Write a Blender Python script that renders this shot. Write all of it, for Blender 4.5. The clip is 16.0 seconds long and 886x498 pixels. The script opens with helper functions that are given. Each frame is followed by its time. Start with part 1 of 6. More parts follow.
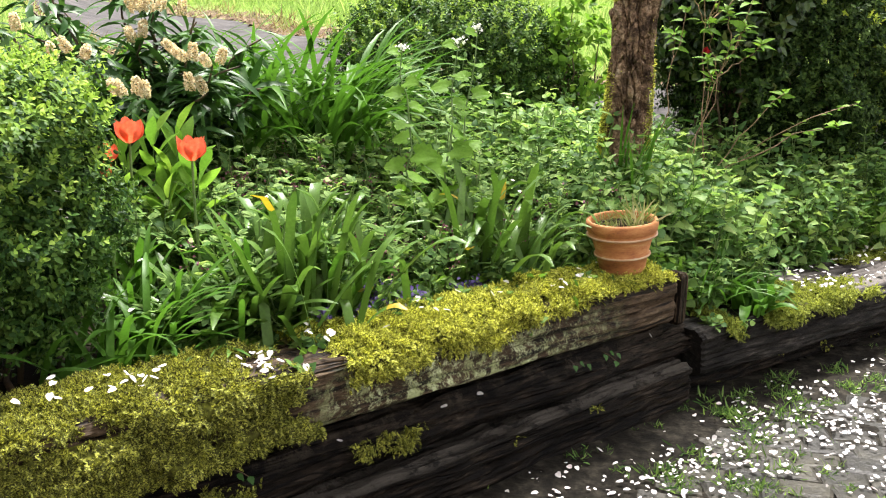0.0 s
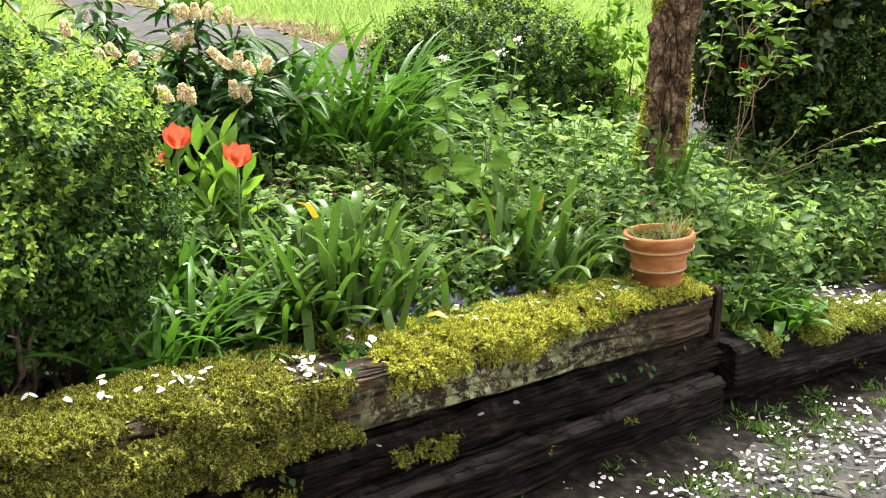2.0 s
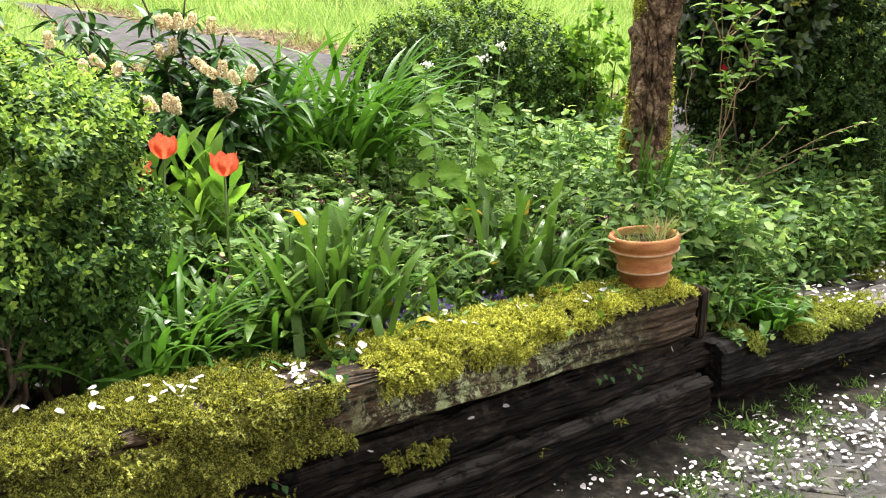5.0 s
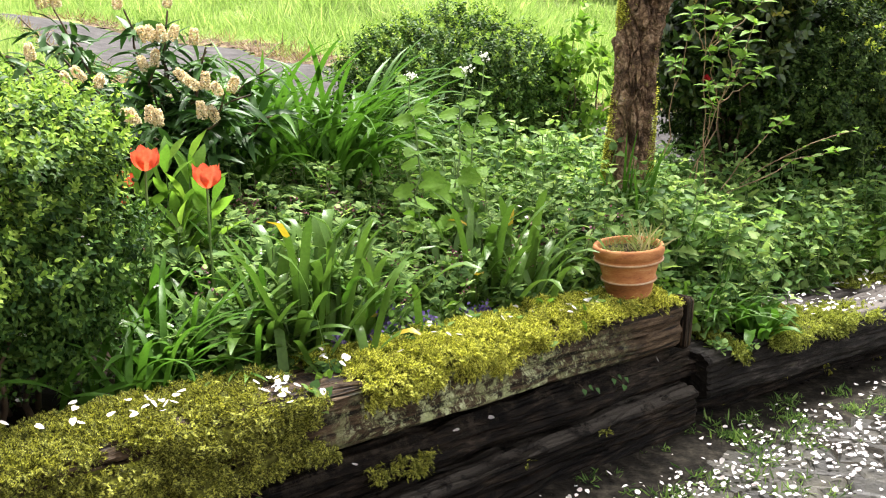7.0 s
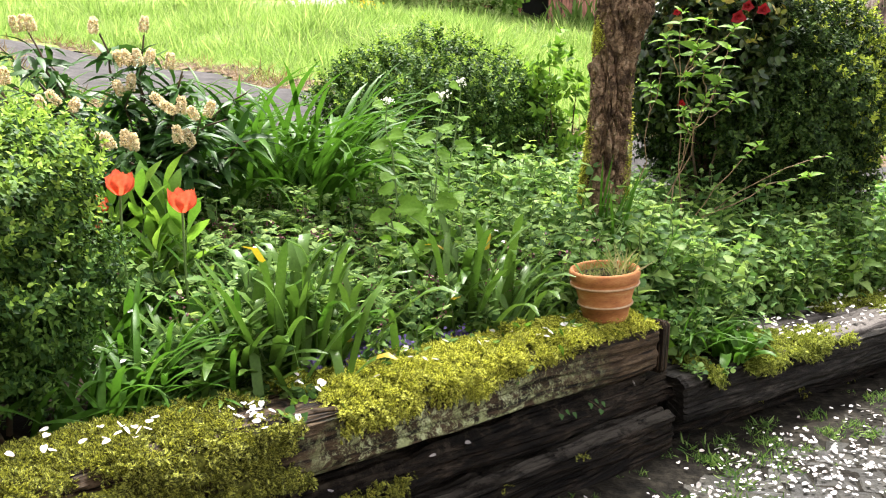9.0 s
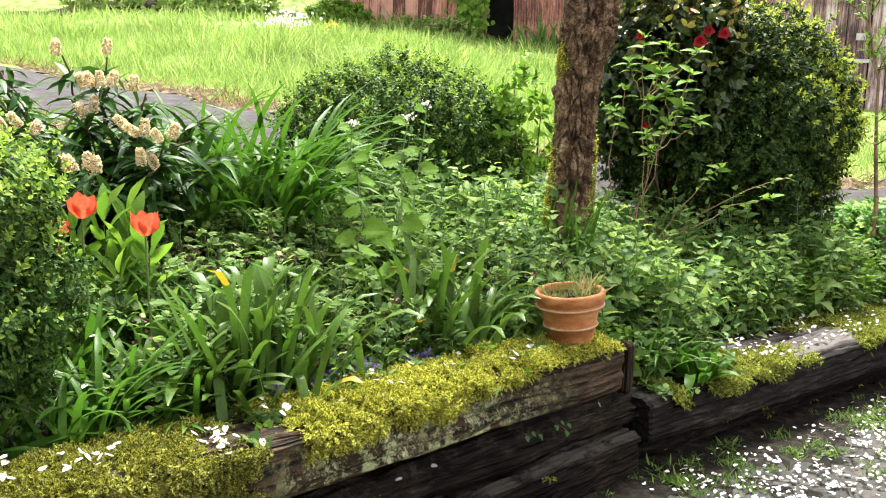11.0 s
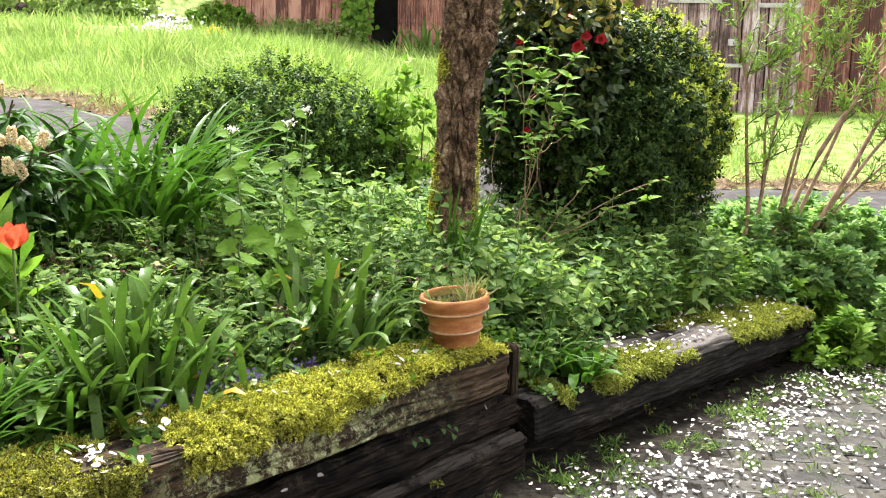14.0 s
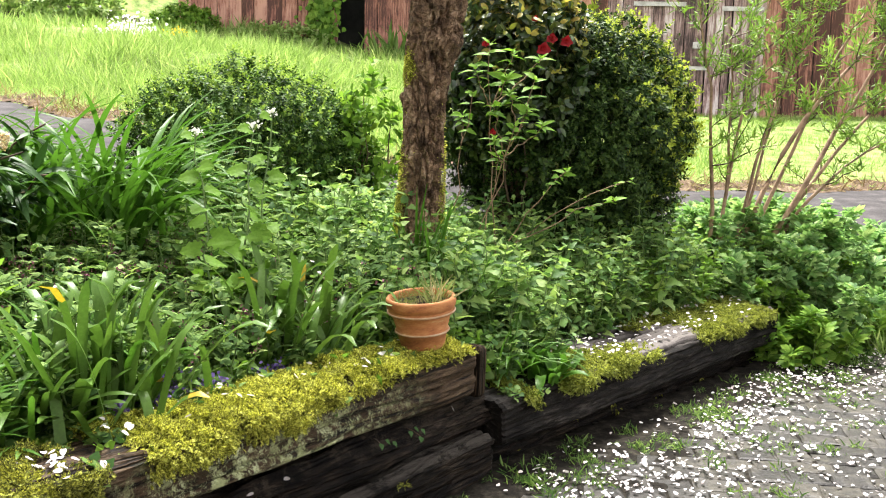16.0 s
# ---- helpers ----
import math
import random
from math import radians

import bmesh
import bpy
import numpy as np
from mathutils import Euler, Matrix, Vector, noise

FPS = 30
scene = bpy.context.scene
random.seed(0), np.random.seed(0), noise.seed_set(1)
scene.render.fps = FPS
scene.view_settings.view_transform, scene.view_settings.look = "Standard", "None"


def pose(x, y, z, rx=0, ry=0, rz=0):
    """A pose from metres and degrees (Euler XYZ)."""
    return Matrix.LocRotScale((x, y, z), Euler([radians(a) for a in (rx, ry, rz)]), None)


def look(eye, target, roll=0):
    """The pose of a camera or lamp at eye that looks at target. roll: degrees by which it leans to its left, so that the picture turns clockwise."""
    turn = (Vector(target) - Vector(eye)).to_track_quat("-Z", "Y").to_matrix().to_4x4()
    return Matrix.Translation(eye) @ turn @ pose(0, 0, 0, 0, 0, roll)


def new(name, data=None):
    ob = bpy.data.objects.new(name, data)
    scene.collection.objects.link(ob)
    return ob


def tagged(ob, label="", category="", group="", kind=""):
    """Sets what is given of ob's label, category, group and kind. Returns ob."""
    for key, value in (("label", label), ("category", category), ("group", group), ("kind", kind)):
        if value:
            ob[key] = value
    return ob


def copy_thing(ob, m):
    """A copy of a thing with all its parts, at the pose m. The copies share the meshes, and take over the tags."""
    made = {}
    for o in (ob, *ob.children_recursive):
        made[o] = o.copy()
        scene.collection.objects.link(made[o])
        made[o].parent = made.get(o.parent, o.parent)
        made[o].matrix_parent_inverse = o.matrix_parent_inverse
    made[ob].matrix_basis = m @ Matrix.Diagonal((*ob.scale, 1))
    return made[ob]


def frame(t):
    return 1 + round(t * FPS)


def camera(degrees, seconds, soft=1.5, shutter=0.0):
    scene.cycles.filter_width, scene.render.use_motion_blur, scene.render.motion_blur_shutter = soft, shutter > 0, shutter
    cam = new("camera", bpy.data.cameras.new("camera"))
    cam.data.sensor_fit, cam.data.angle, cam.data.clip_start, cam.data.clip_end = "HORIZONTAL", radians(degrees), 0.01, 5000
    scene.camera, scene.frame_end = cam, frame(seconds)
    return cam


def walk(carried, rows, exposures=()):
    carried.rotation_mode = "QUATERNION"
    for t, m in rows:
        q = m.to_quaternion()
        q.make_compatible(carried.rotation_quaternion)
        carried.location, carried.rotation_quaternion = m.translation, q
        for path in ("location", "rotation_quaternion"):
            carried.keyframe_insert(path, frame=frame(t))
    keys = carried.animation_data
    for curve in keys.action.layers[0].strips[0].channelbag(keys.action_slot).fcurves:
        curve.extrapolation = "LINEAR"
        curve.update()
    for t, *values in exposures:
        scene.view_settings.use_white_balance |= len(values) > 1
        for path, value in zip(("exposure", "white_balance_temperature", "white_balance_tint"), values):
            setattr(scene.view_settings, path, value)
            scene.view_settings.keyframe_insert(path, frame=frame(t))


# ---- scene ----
# ---- the camera and its walk ----
LENS = 46.5
PATH = [
    (0, 0.0448, 0.0355, 1.3125, 0.324, -14.022, 1.125),
    (0.5, 0.038, 0.0259, 1.3135, 0.599, -13.813, 1.336),
    (1, 0.0241, 0.0167, 1.3156, 1.042, -13.778, 1.448),
    (1.5, 0.0148, 0.0116, 1.3173, 1.559, -13.723, 1.476),
    (2, 0.0039, 0.0054, 1.3168, 1.686, -13.511, 1.864),
    (2.5, 0.0013, -0.0019, 1.3188, 1.367, -13.181, 2.081),
    (3, -0.0036, -0.0057, 1.3186, 0.879, -13.069, 2.112),
    (3.5, -0.0047, -0.0101, 1.3177, 0.898, -13.092, 1.854),
    (4, -0.0067, -0.0116, 1.3168, 0.943, -13.153, 1.295),
    (6.5, -0.0035, -0.0011, 1.3178, 0.491, -12.947, 1.036),
    (7, 0, 0, 1.32, 0.001, -12.599, 1),
    (7.5, 0.0049, 0.0039, 1.3197, -0.576, -12.146, 1.013),
    (8, 0.0055, 0.003, 1.3199, -0.853, -11.877, 1.041),
    (10.5, 0.0051, -0.0003, 1.3249, -2.306, -10.221, 1.414),
    (11, 0.0075, 0.0013, 1.3256, -3.066, -10.041, 1.391),
    (11.5, 0.009, 0.0094, 1.3256, -4.128, -10.031, 1.411),
    (12, 0.0157, 0.0062, 1.3278, -5.492, -9.946, 1.328),
    (12.5, 0.0181, 0.0073, 1.327, -6.642, -9.902, 1.283),
    (13, 0.0223, 0.0045, 1.3272, -7.544, -9.853, 1.193),
    (13.5, 0.0233, 0.0041, 1.329, -8.391, -9.728, 1.301),
    (14, 0.0267, 0.0076, 1.3286, -9.257, -9.658, 1.345),
    (14.5, 0.0311, 0.0091, 1.3276, -10.099, -9.631, 1.364),
    (15, 0.0343, 0.0064, 1.3293, -10.707, -9.548, 1.463),
    (15.5, 0.0327, 0.008, 1.3281, -10.991, -9.485, 1.452),
    (16, 0.0319, 0.0084, 1.3268, -11.055, -9.479, 1.412),
]


def glance(x, y, z, yaw, pitch, roll):
    """A camera pose from a place and degrees: yaw to the left of +y, pitch up, roll."""
    a, b = radians(yaw), radians(pitch)
    ahead = Vector((-math.sin(a) * math.cos(b), math.cos(a) * math.cos(b), math.sin(b)))
    eye = Vector((x, y, z))
    return look(eye, eye + ahead, roll)


cam = camera(LENS, 16.0, soft=1.1)
walk(cam, [(row[0], glance(*row[1:])) for row in PATH], exposures=[(0.0, 2.06), (16.0, 2.06)])

# ---- world, sun and exposure ----
SUN_EL, SUN_AZ = radians(64), radians(8)  # height, and turn from +y towards +x
world = bpy.data.worlds.new("world")
scene.world = world
world.use_nodes = True
wn = world.node_tree.nodes
sky = wn.new("ShaderNodeTexSky")
sky.sky_type = "NISHITA"
sky.sun_disc = False
sky.sun_elevation = SUN_EL
sky.sun_rotation = SUN_AZ
sky.dust_density = 3.0
sky.air_density = 1.0
sky.ozone_density = 0.6
soften = wn.new("ShaderNodeMix")
soften.data_type = "RGBA"
soften.inputs["Factor"].default_value = 0.85
soften.inputs["B"].default_value = (9.7, 9.25, 9.5, 1)
world.node_tree.links.new(sky.outputs[0], soften.inputs["A"])
world.node_tree.links.new(soften.outputs["Result"], wn["Background"].inputs[0])
wn["Background"].inputs[1].default_value = 0.056

sun = new("sun", bpy.data.lights.new("sun", "SUN"))
sun.data.energy = 5.0
sun.data.angle = radians(20)
sun.data.color = (1.0, 0.955, 0.92)
sun.matrix_world = look((0, 0, 0), (-math.cos(SUN_EL) * math.sin(SUN_AZ), -math.cos(SUN_EL) * math.cos(SUN_AZ), -math.sin(SUN_EL)))

# ---- materials ----


def material(name):
    m = bpy.data.materials.new(name)
    m.use_nodes = True
    return m, m.node_tree.nodes, m.node_tree.links, m.node_tree.nodes["Principled BSDF"]


def ramp(nodes, stops):
    r = nodes.new("ShaderNodeValToRGB")
    el = r.color_ramp.elements
    while len(el) < len(stops):
        el.new(0.5)
    for e, (p, c) in zip(el, stops):
        e.position, e.color = p, (*c, 1)
    return r


def noise_node(nodes, links, scale, detail=4, rough=0.6, stretch=None, coord="Object"):
    tc = nodes.new("ShaderNodeNewGeometry" if coord == "Position" else "ShaderNodeTexCoord")
    n = nodes.new("ShaderNodeTexNoise")
    n.inputs["Scale"].default_value, n.inputs["Detail"].default_value, n.inputs["Roughness"].default_value = scale, detail, rough
    if stretch:
        mp = nodes.new("ShaderNodeMapping")
        mp.inputs["Scale"].default_value = stretch
        links.new(tc.outputs[coord], mp.inputs[0])
        links.new(mp.outputs[0], n.inputs["Vector"])
    else:
        links.new(tc.outputs[coord], n.inputs["Vector"])
    return n


def mix_color(nodes, links, fac, a, b, mode="MIX"):
    m = nodes.new("ShaderNodeMix")
    m.data_type, m.blend_type = "RGBA", mode
    for sock, v in ((m.inputs["Factor"], fac), (m.inputs["A"], a), (m.inputs["B"], b)):
        if isinstance(v, bpy.types.NodeSocket):
            links.new(v, sock)
        elif isinstance(v, (int, float)):
            sock.default_value = v
        else:
            sock.default_value = (*v, 1)
    return m.outputs["Result"]


def bump(nodes, links, height, bsdf, strength=0.5, distance=0.01):
    b = nodes.new("ShaderNodeBump")
    b.inputs["Strength"].default_value, b.inputs["Distance"].default_value = strength, distance
    links.new(height, b.inputs["Height"])
    links.new(b.outputs[0], bsdf.inputs["Normal"])


def leaf_material(name, stops, rough=0.45, through_light=0.35, tint=(1.08, 1.12, 0.74), patch=3.0, spec=0.2):
    """Leaves: a colour of its own for each, slow change over the plant, light that comes through the blade."""
    m, n, l, b = material(name)
    geo = n.new("ShaderNodeNewGeometry")
    r = ramp(n, stops)
    slow = noise_node(n, l, patch, 3)
    add = n.new("ShaderNodeMath")
    add.operation = "MULTIPLY_ADD"
    l.new(slow.outputs["Fac"], add.inputs[0])
    add.inputs[1].default_value = 0.5
    half = n.new("ShaderNodeMath")
    half.operation = "MULTIPLY_ADD"
    l.new(geo.outputs["Random Per Island"], half.inputs[0])
    half.inputs[1].default_value, half.inputs[2].default_value = 0.75, -0.12
    l.new(half.outputs[0], add.inputs[2])
    l.new(add.outputs[0], r.inputs[0])
    fine = noise_node(n, l, 120, 3)
    col = mix_color(n, l, 0.35, r.outputs[0], fine.outputs["Fac"], "OVERLAY")
    l.new(col, b.inputs["Base Color"])
    b.inputs["Roughness"].default_value = rough
    b.inputs["Specular IOR Level"].default_value = spec
    bump(n, l, fine.outputs["Fac"], b, 0.25, 0.002)
    t = n.new("ShaderNodeBsdfTranslucent")
    l.new(mix_color(n, l, 1.0, col, tint, "MULTIPLY"), t.inputs[0])
    mx = n.new("ShaderNodeMixShader")
    mx.inputs[0].default_value = through_light
    l.new(b.outputs[0], mx.inputs[1])
    l.new(t.outputs[0], mx.inputs[2])
    l.new(mx.outputs[0], n["Material Output"].inputs[0])
    return m


def plain_material(name, stops, scale=8, rough=0.8, strength=0.4, distance=0.01, stretch=None, fine=90, per_object=0.0, spec=0.5, coords="Object"):
    """A surface with large and fine variation and some relief."""
    m, n, l, b = material(name)
    big = noise_node(n, l, scale, 5, 0.62, stretch, coords)
    small = noise_node(n, l, fine, 4, 0.6, stretch, coords)
    fac = n.new("ShaderNodeMath")
    fac.operation = "MULTIPLY_ADD"
    l.new(small.outputs["Fac"], fac.inputs[0])
    fac.inputs[1].default_value = 0.35
    l.new(big.outputs["Fac"], fac.inputs[2])
    shift = n.new("ShaderNodeMath")
    shift.operation = "ADD"
    l.new(fac.outputs[0], shift.inputs[0])
    shift.inputs[1].default_value = -0.17
    wide = n.new("ShaderNodeMath")
    wide.operation = "MULTIPLY_ADD"
    wide.inputs[1].default_value, wide.inputs[2].default_value = 1.8, -0.4
    l.new(shift.outputs[0], wide.inputs[0])
    if per_object:
        info = n.new("ShaderNodeObjectInfo")
        k = n.new("ShaderNodeMath")
        k.operation = "MULTIPLY_ADD"
        l.new(info.outputs["Random"], k.inputs[0])
        k.inputs[1].default_value, k.inputs[2].default_value = per_object, -0.17 - per_object / 2
        l.new(k.outputs[0], shift.inputs[1])
    r = ramp(n, stops)
    l.new(wide.outputs[0], r.inputs[0])
    l.new(r.outputs[0], b.inputs["Base Color"])
    b.inputs["Roughness"].default_value = rough
    b.inputs["Specular IOR Level"].default_value = spec
    bump(n, l, fac.outputs[0], b, strength, distance)
    return m


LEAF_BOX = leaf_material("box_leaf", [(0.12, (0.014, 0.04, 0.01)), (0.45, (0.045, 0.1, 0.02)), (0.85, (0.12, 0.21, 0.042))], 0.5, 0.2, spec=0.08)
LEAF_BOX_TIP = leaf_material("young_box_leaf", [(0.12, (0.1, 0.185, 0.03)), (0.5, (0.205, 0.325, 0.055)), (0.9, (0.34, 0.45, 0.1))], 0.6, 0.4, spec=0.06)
# Young leaves with sunlight painted into their yellow.
LEAF_BOX_SUNLIT = leaf_material("sunlit_young_box_leaf", [(0.12, (0.15, 0.21, 0.03)), (0.5, (0.3, 0.37, 0.055)), (0.9, (0.44, 0.5, 0.1))], 0.6, 0.4, spec=0.06)
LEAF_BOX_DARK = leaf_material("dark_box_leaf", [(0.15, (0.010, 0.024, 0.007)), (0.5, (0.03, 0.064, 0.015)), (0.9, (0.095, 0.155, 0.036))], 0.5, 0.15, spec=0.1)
LEAF_LAUREL = leaf_material("laurel_leaf", [(0.2, (0.018, 0.052, 0.012)), (0.6, (0.038, 0.096, 0.02)), (0.95, (0.072, 0.15, 0.034))], 0.45, 0.2, spec=0.14)
LEAF_CAMELLIA = leaf_material("camellia_leaf", [(0.2, (0.0152, 0.036, 0.009)), (0.6, (0.038, 0.0765, 0.0162)), (0.95, (0.114, 0.135, 0.0315))], 0.3, 0.15, spec=0.35)
LEAF_STRAP = leaf_material("strap_leaf", [(0.15, (0.028, 0.07, 0.012)), (0.5, (0.066, 0.14, 0.022)), (0.9, (0.16, 0.26, 0.05))], 0.36, 0.3, spec=0.22)
LEAF_LILY = leaf_material("daylily_leaf", [(0.15, (0.0263, 0.078, 0.0102)), (0.55, (0.0562, 0.14, 0.017)), (0.9, (0.105, 0.211, 0.0298))], 0.42, 0.38, spec=0.12)
LEAF_NETTLE = leaf_material("nettle_leaf", [(0.15, (0.05, 0.11, 0.033)), (0.5, (0.17, 0.3, 0.088)), (0.88, (0.34, 0.46, 0.16))], 0.5, 0.44, (1.15, 1.15, 0.7), spec=0.1)
LEAF_MOUND = leaf_material("lobed_leaf", [(0.15, (0.08, 0.17, 0.055)), (0.5, (0.2, 0.35, 0.12)), (0.88, (0.37, 0.5, 0.2))], 0.5, 0.44, (1.1, 1.15, 0.8), spec=0.1)
LEAF_FRESH = leaf_material("fresh_leaf", [(0.15, (0.075, 0.165, 0.022)), (0.55, (0.15, 0.285, 0.038)), (0.95, (0.26, 0.4, 0.065))], 0.5, 0.42, spec=0.1)
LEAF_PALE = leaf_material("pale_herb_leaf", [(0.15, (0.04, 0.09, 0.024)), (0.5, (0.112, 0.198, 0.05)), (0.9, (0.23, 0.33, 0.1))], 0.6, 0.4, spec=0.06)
LEAF_GRASS = leaf_material("grass_blade", [(0.1, (0.14, 0.235, 0.058)), (0.55, (0.25, 0.37, 0.11)), (0.95, (0.44, 0.5, 0.23))], 0.5, 0.45, patch=1.6, spec=0.1)
LEAF_WILLOW = leaf_material("narrow_leaf", [(0.1, (0.0875, 0.172, 0.025)), (0.55, (0.163, 0.276, 0.05)), (0.95, (0.275, 0.38, 0.09))], 0.45, 0.4)
LEAF_YELLOW = leaf_material("yellowed_leaf", [(0.2, (0.16, 0.16, 0.016)), (0.6, (0.4, 0.288, 0.024)), (0.95, (0.48, 0.336, 0.04))], 0.4, 0.35)
MOSS = leaf_material("moss_frond", [(0.18, (0.085, 0.09, 0.018)), (0.5, (0.33, 0.36, 0.054)), (0.85, (0.8, 0.81, 0.18))], 0.8, 0.38, (1.12, 1.1, 0.7), 38.0, 0.15)
MOSS_OLIVE = leaf_material("olive_moss_frond", [(0.18, (0.03, 0.03, 0.01)), (0.5, (0.135, 0.152, 0.03)), (0.85, (0.46, 0.48, 0.085))], 0.8, 0.3, (1.15, 1.1, 0.7), 38.0, 0.15)
MOSS_THIN = leaf_material("thin_moss_frond", [(0.18, (0.045, 0.055, 0.014)), (0.5, (0.2, 0.24, 0.045)), (0.85, (0.47, 0.52, 0.11))], 0.8, 0.35, (1.12, 1.1, 0.7), 38.0, 0.15)
MOSS_BASE = plain_material("moss_bed", [(0.25, (0.026, 0.0224, 0.0096)), (0.55, (0.091, 0.098, 0.0168)), (0.85, (0.221, 0.238, 0.0312))], 22, 0.95, 0.8, 0.012, fine=140, spec=0.1)
PETAL = leaf_material("blossom_petal", [(0.2, (0.72, 0.68, 0.66)), (0.6, (0.8, 0.76, 0.75)), (0.95, (0.82, 0.7, 0.68))], 0.5, 0.3, (1, 1, 1))
WHITE_FLOWER = leaf_material("white_flower", [(0.2, (0.7, 0.72, 0.62)), (0.8, (0.82, 0.82, 0.76))], 0.6, 0.3, (1, 1, 0.95))
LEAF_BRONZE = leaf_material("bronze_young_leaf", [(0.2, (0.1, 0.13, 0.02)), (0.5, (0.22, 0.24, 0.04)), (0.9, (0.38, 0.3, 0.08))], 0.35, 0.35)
STRAW = leaf_material("straw", [(0.15, (0.1, 0.06, 0.03)), (0.5, (0.27, 0.19, 0.09)), (0.9, (0.42, 0.36, 0.17))], 0.8, 0.2, (1, 1, 0.8))
CREAM_FLOWER = leaf_material("cream_blossom", [(0.15, (0.6, 0.48, 0.3)), (0.5, (0.76, 0.68, 0.48)), (0.9, (0.84, 0.8, 0.66))], 0.7, 0.4, (1, 0.96, 0.82), 30)
TULIP_RED = leaf_material("tulip_petal", [(0.1, (0.5, 0.06, 0.03)), (0.45, (0.64, 0.13, 0.07)), (0.7, (0.72, 0.23, 0.13)), (0.95, (0.8, 0.4, 0.25))], 0.4, 0.35, (1.1, 0.7, 0.5), 90)
CAMELLIA_RED = leaf_material("camellia_petal", [(0.2, (0.2, 0.006, 0.008)), (0.9, (0.4, 0.016, 0.022))], 0.45, 0.25, (1.1, 0.5, 0.5))
VIOLET = leaf_material("violet_petal", [(0.2, (0.09, 0.065, 0.2)), (0.9, (0.2, 0.15, 0.36))], 0.5, 0.3, (1, 0.9, 1.1))
DULL_PINK = leaf_material("dead_nettle_flower", [(0.2, (0.108, 0.048, 0.056)), (0.9, (0.252, 0.12, 0.136))], 0.6, 0.25, (1, 0.9, 0.9))
YELLOW_FLOWER = leaf_material("yellow_flower", [(0.2, (0.54, 0.405, 0.027)), (0.9, (0.675, 0.54, 0.045))], 0.6, 0.3, (1, 1, 0.6))
TERRA_HIGHLIGHT = plain_material("terracotta_highlight", [(0.2, (0.336, 0.192, 0.096)), (0.6, (0.48, 0.336, 0.208)), (0.9, (0.56, 0.448, 0.32))], 16, 0.8, 0.3, 0.002)
STEM_GREEN = plain_material("green_stem", [(0.3, (0.08, 0.144, 0.032)), (0.7, (0.16, 0.24, 0.072))], 20, 0.5, 0.2, 0.002)
TWIG = plain_material("twig_bark", [(0.3, (0.048, 0.032, 0.02)), (0.7, (0.136, 0.092, 0.056))], 14, 0.8, 0.5, 0.004)
TWIG_TAN = plain_material("tan_twig_bark", [(0.3, (0.145, 0.0902, 0.048)), (0.7, (0.306, 0.205, 0.12))], 14, 0.75, 0.5, 0.004)
SOIL = plain_material("dark_soil", [(0.2, (0.007, 0.005, 0.0035)), (0.5, (0.018, 0.013, 0.009)), (0.85, (0.042, 0.032, 0.022))], 7, 0.95, 0.8, 0.02, spec=0.05)
DIRT = plain_material("wet_dirt", [(0.2, (0.004, 0.0034, 0.0024)), (0.5, (0.011, 0.0095, 0.0068)), (0.85, (0.034, 0.03, 0.022))], 24, 0.85, 0.9, 0.01, spec=0.08)
TERRACOTTA = plain_material("terracotta", [(0.15, (0.2, 0.07, 0.02)), (0.45, (0.36, 0.135, 0.04)), (0.7, (0.44, 0.2, 0.065)), (0.95, (0.52, 0.34, 0.16))], 11, 0.8, 0.3, 0.003, (1, 1, 3), 120)
RUST = plain_material("pale_metal", [(0.3, (0.4, 0.384, 0.36)), (0.7, (0.6, 0.584, 0.56))], 12, 0.6, 0.2, 0.002)


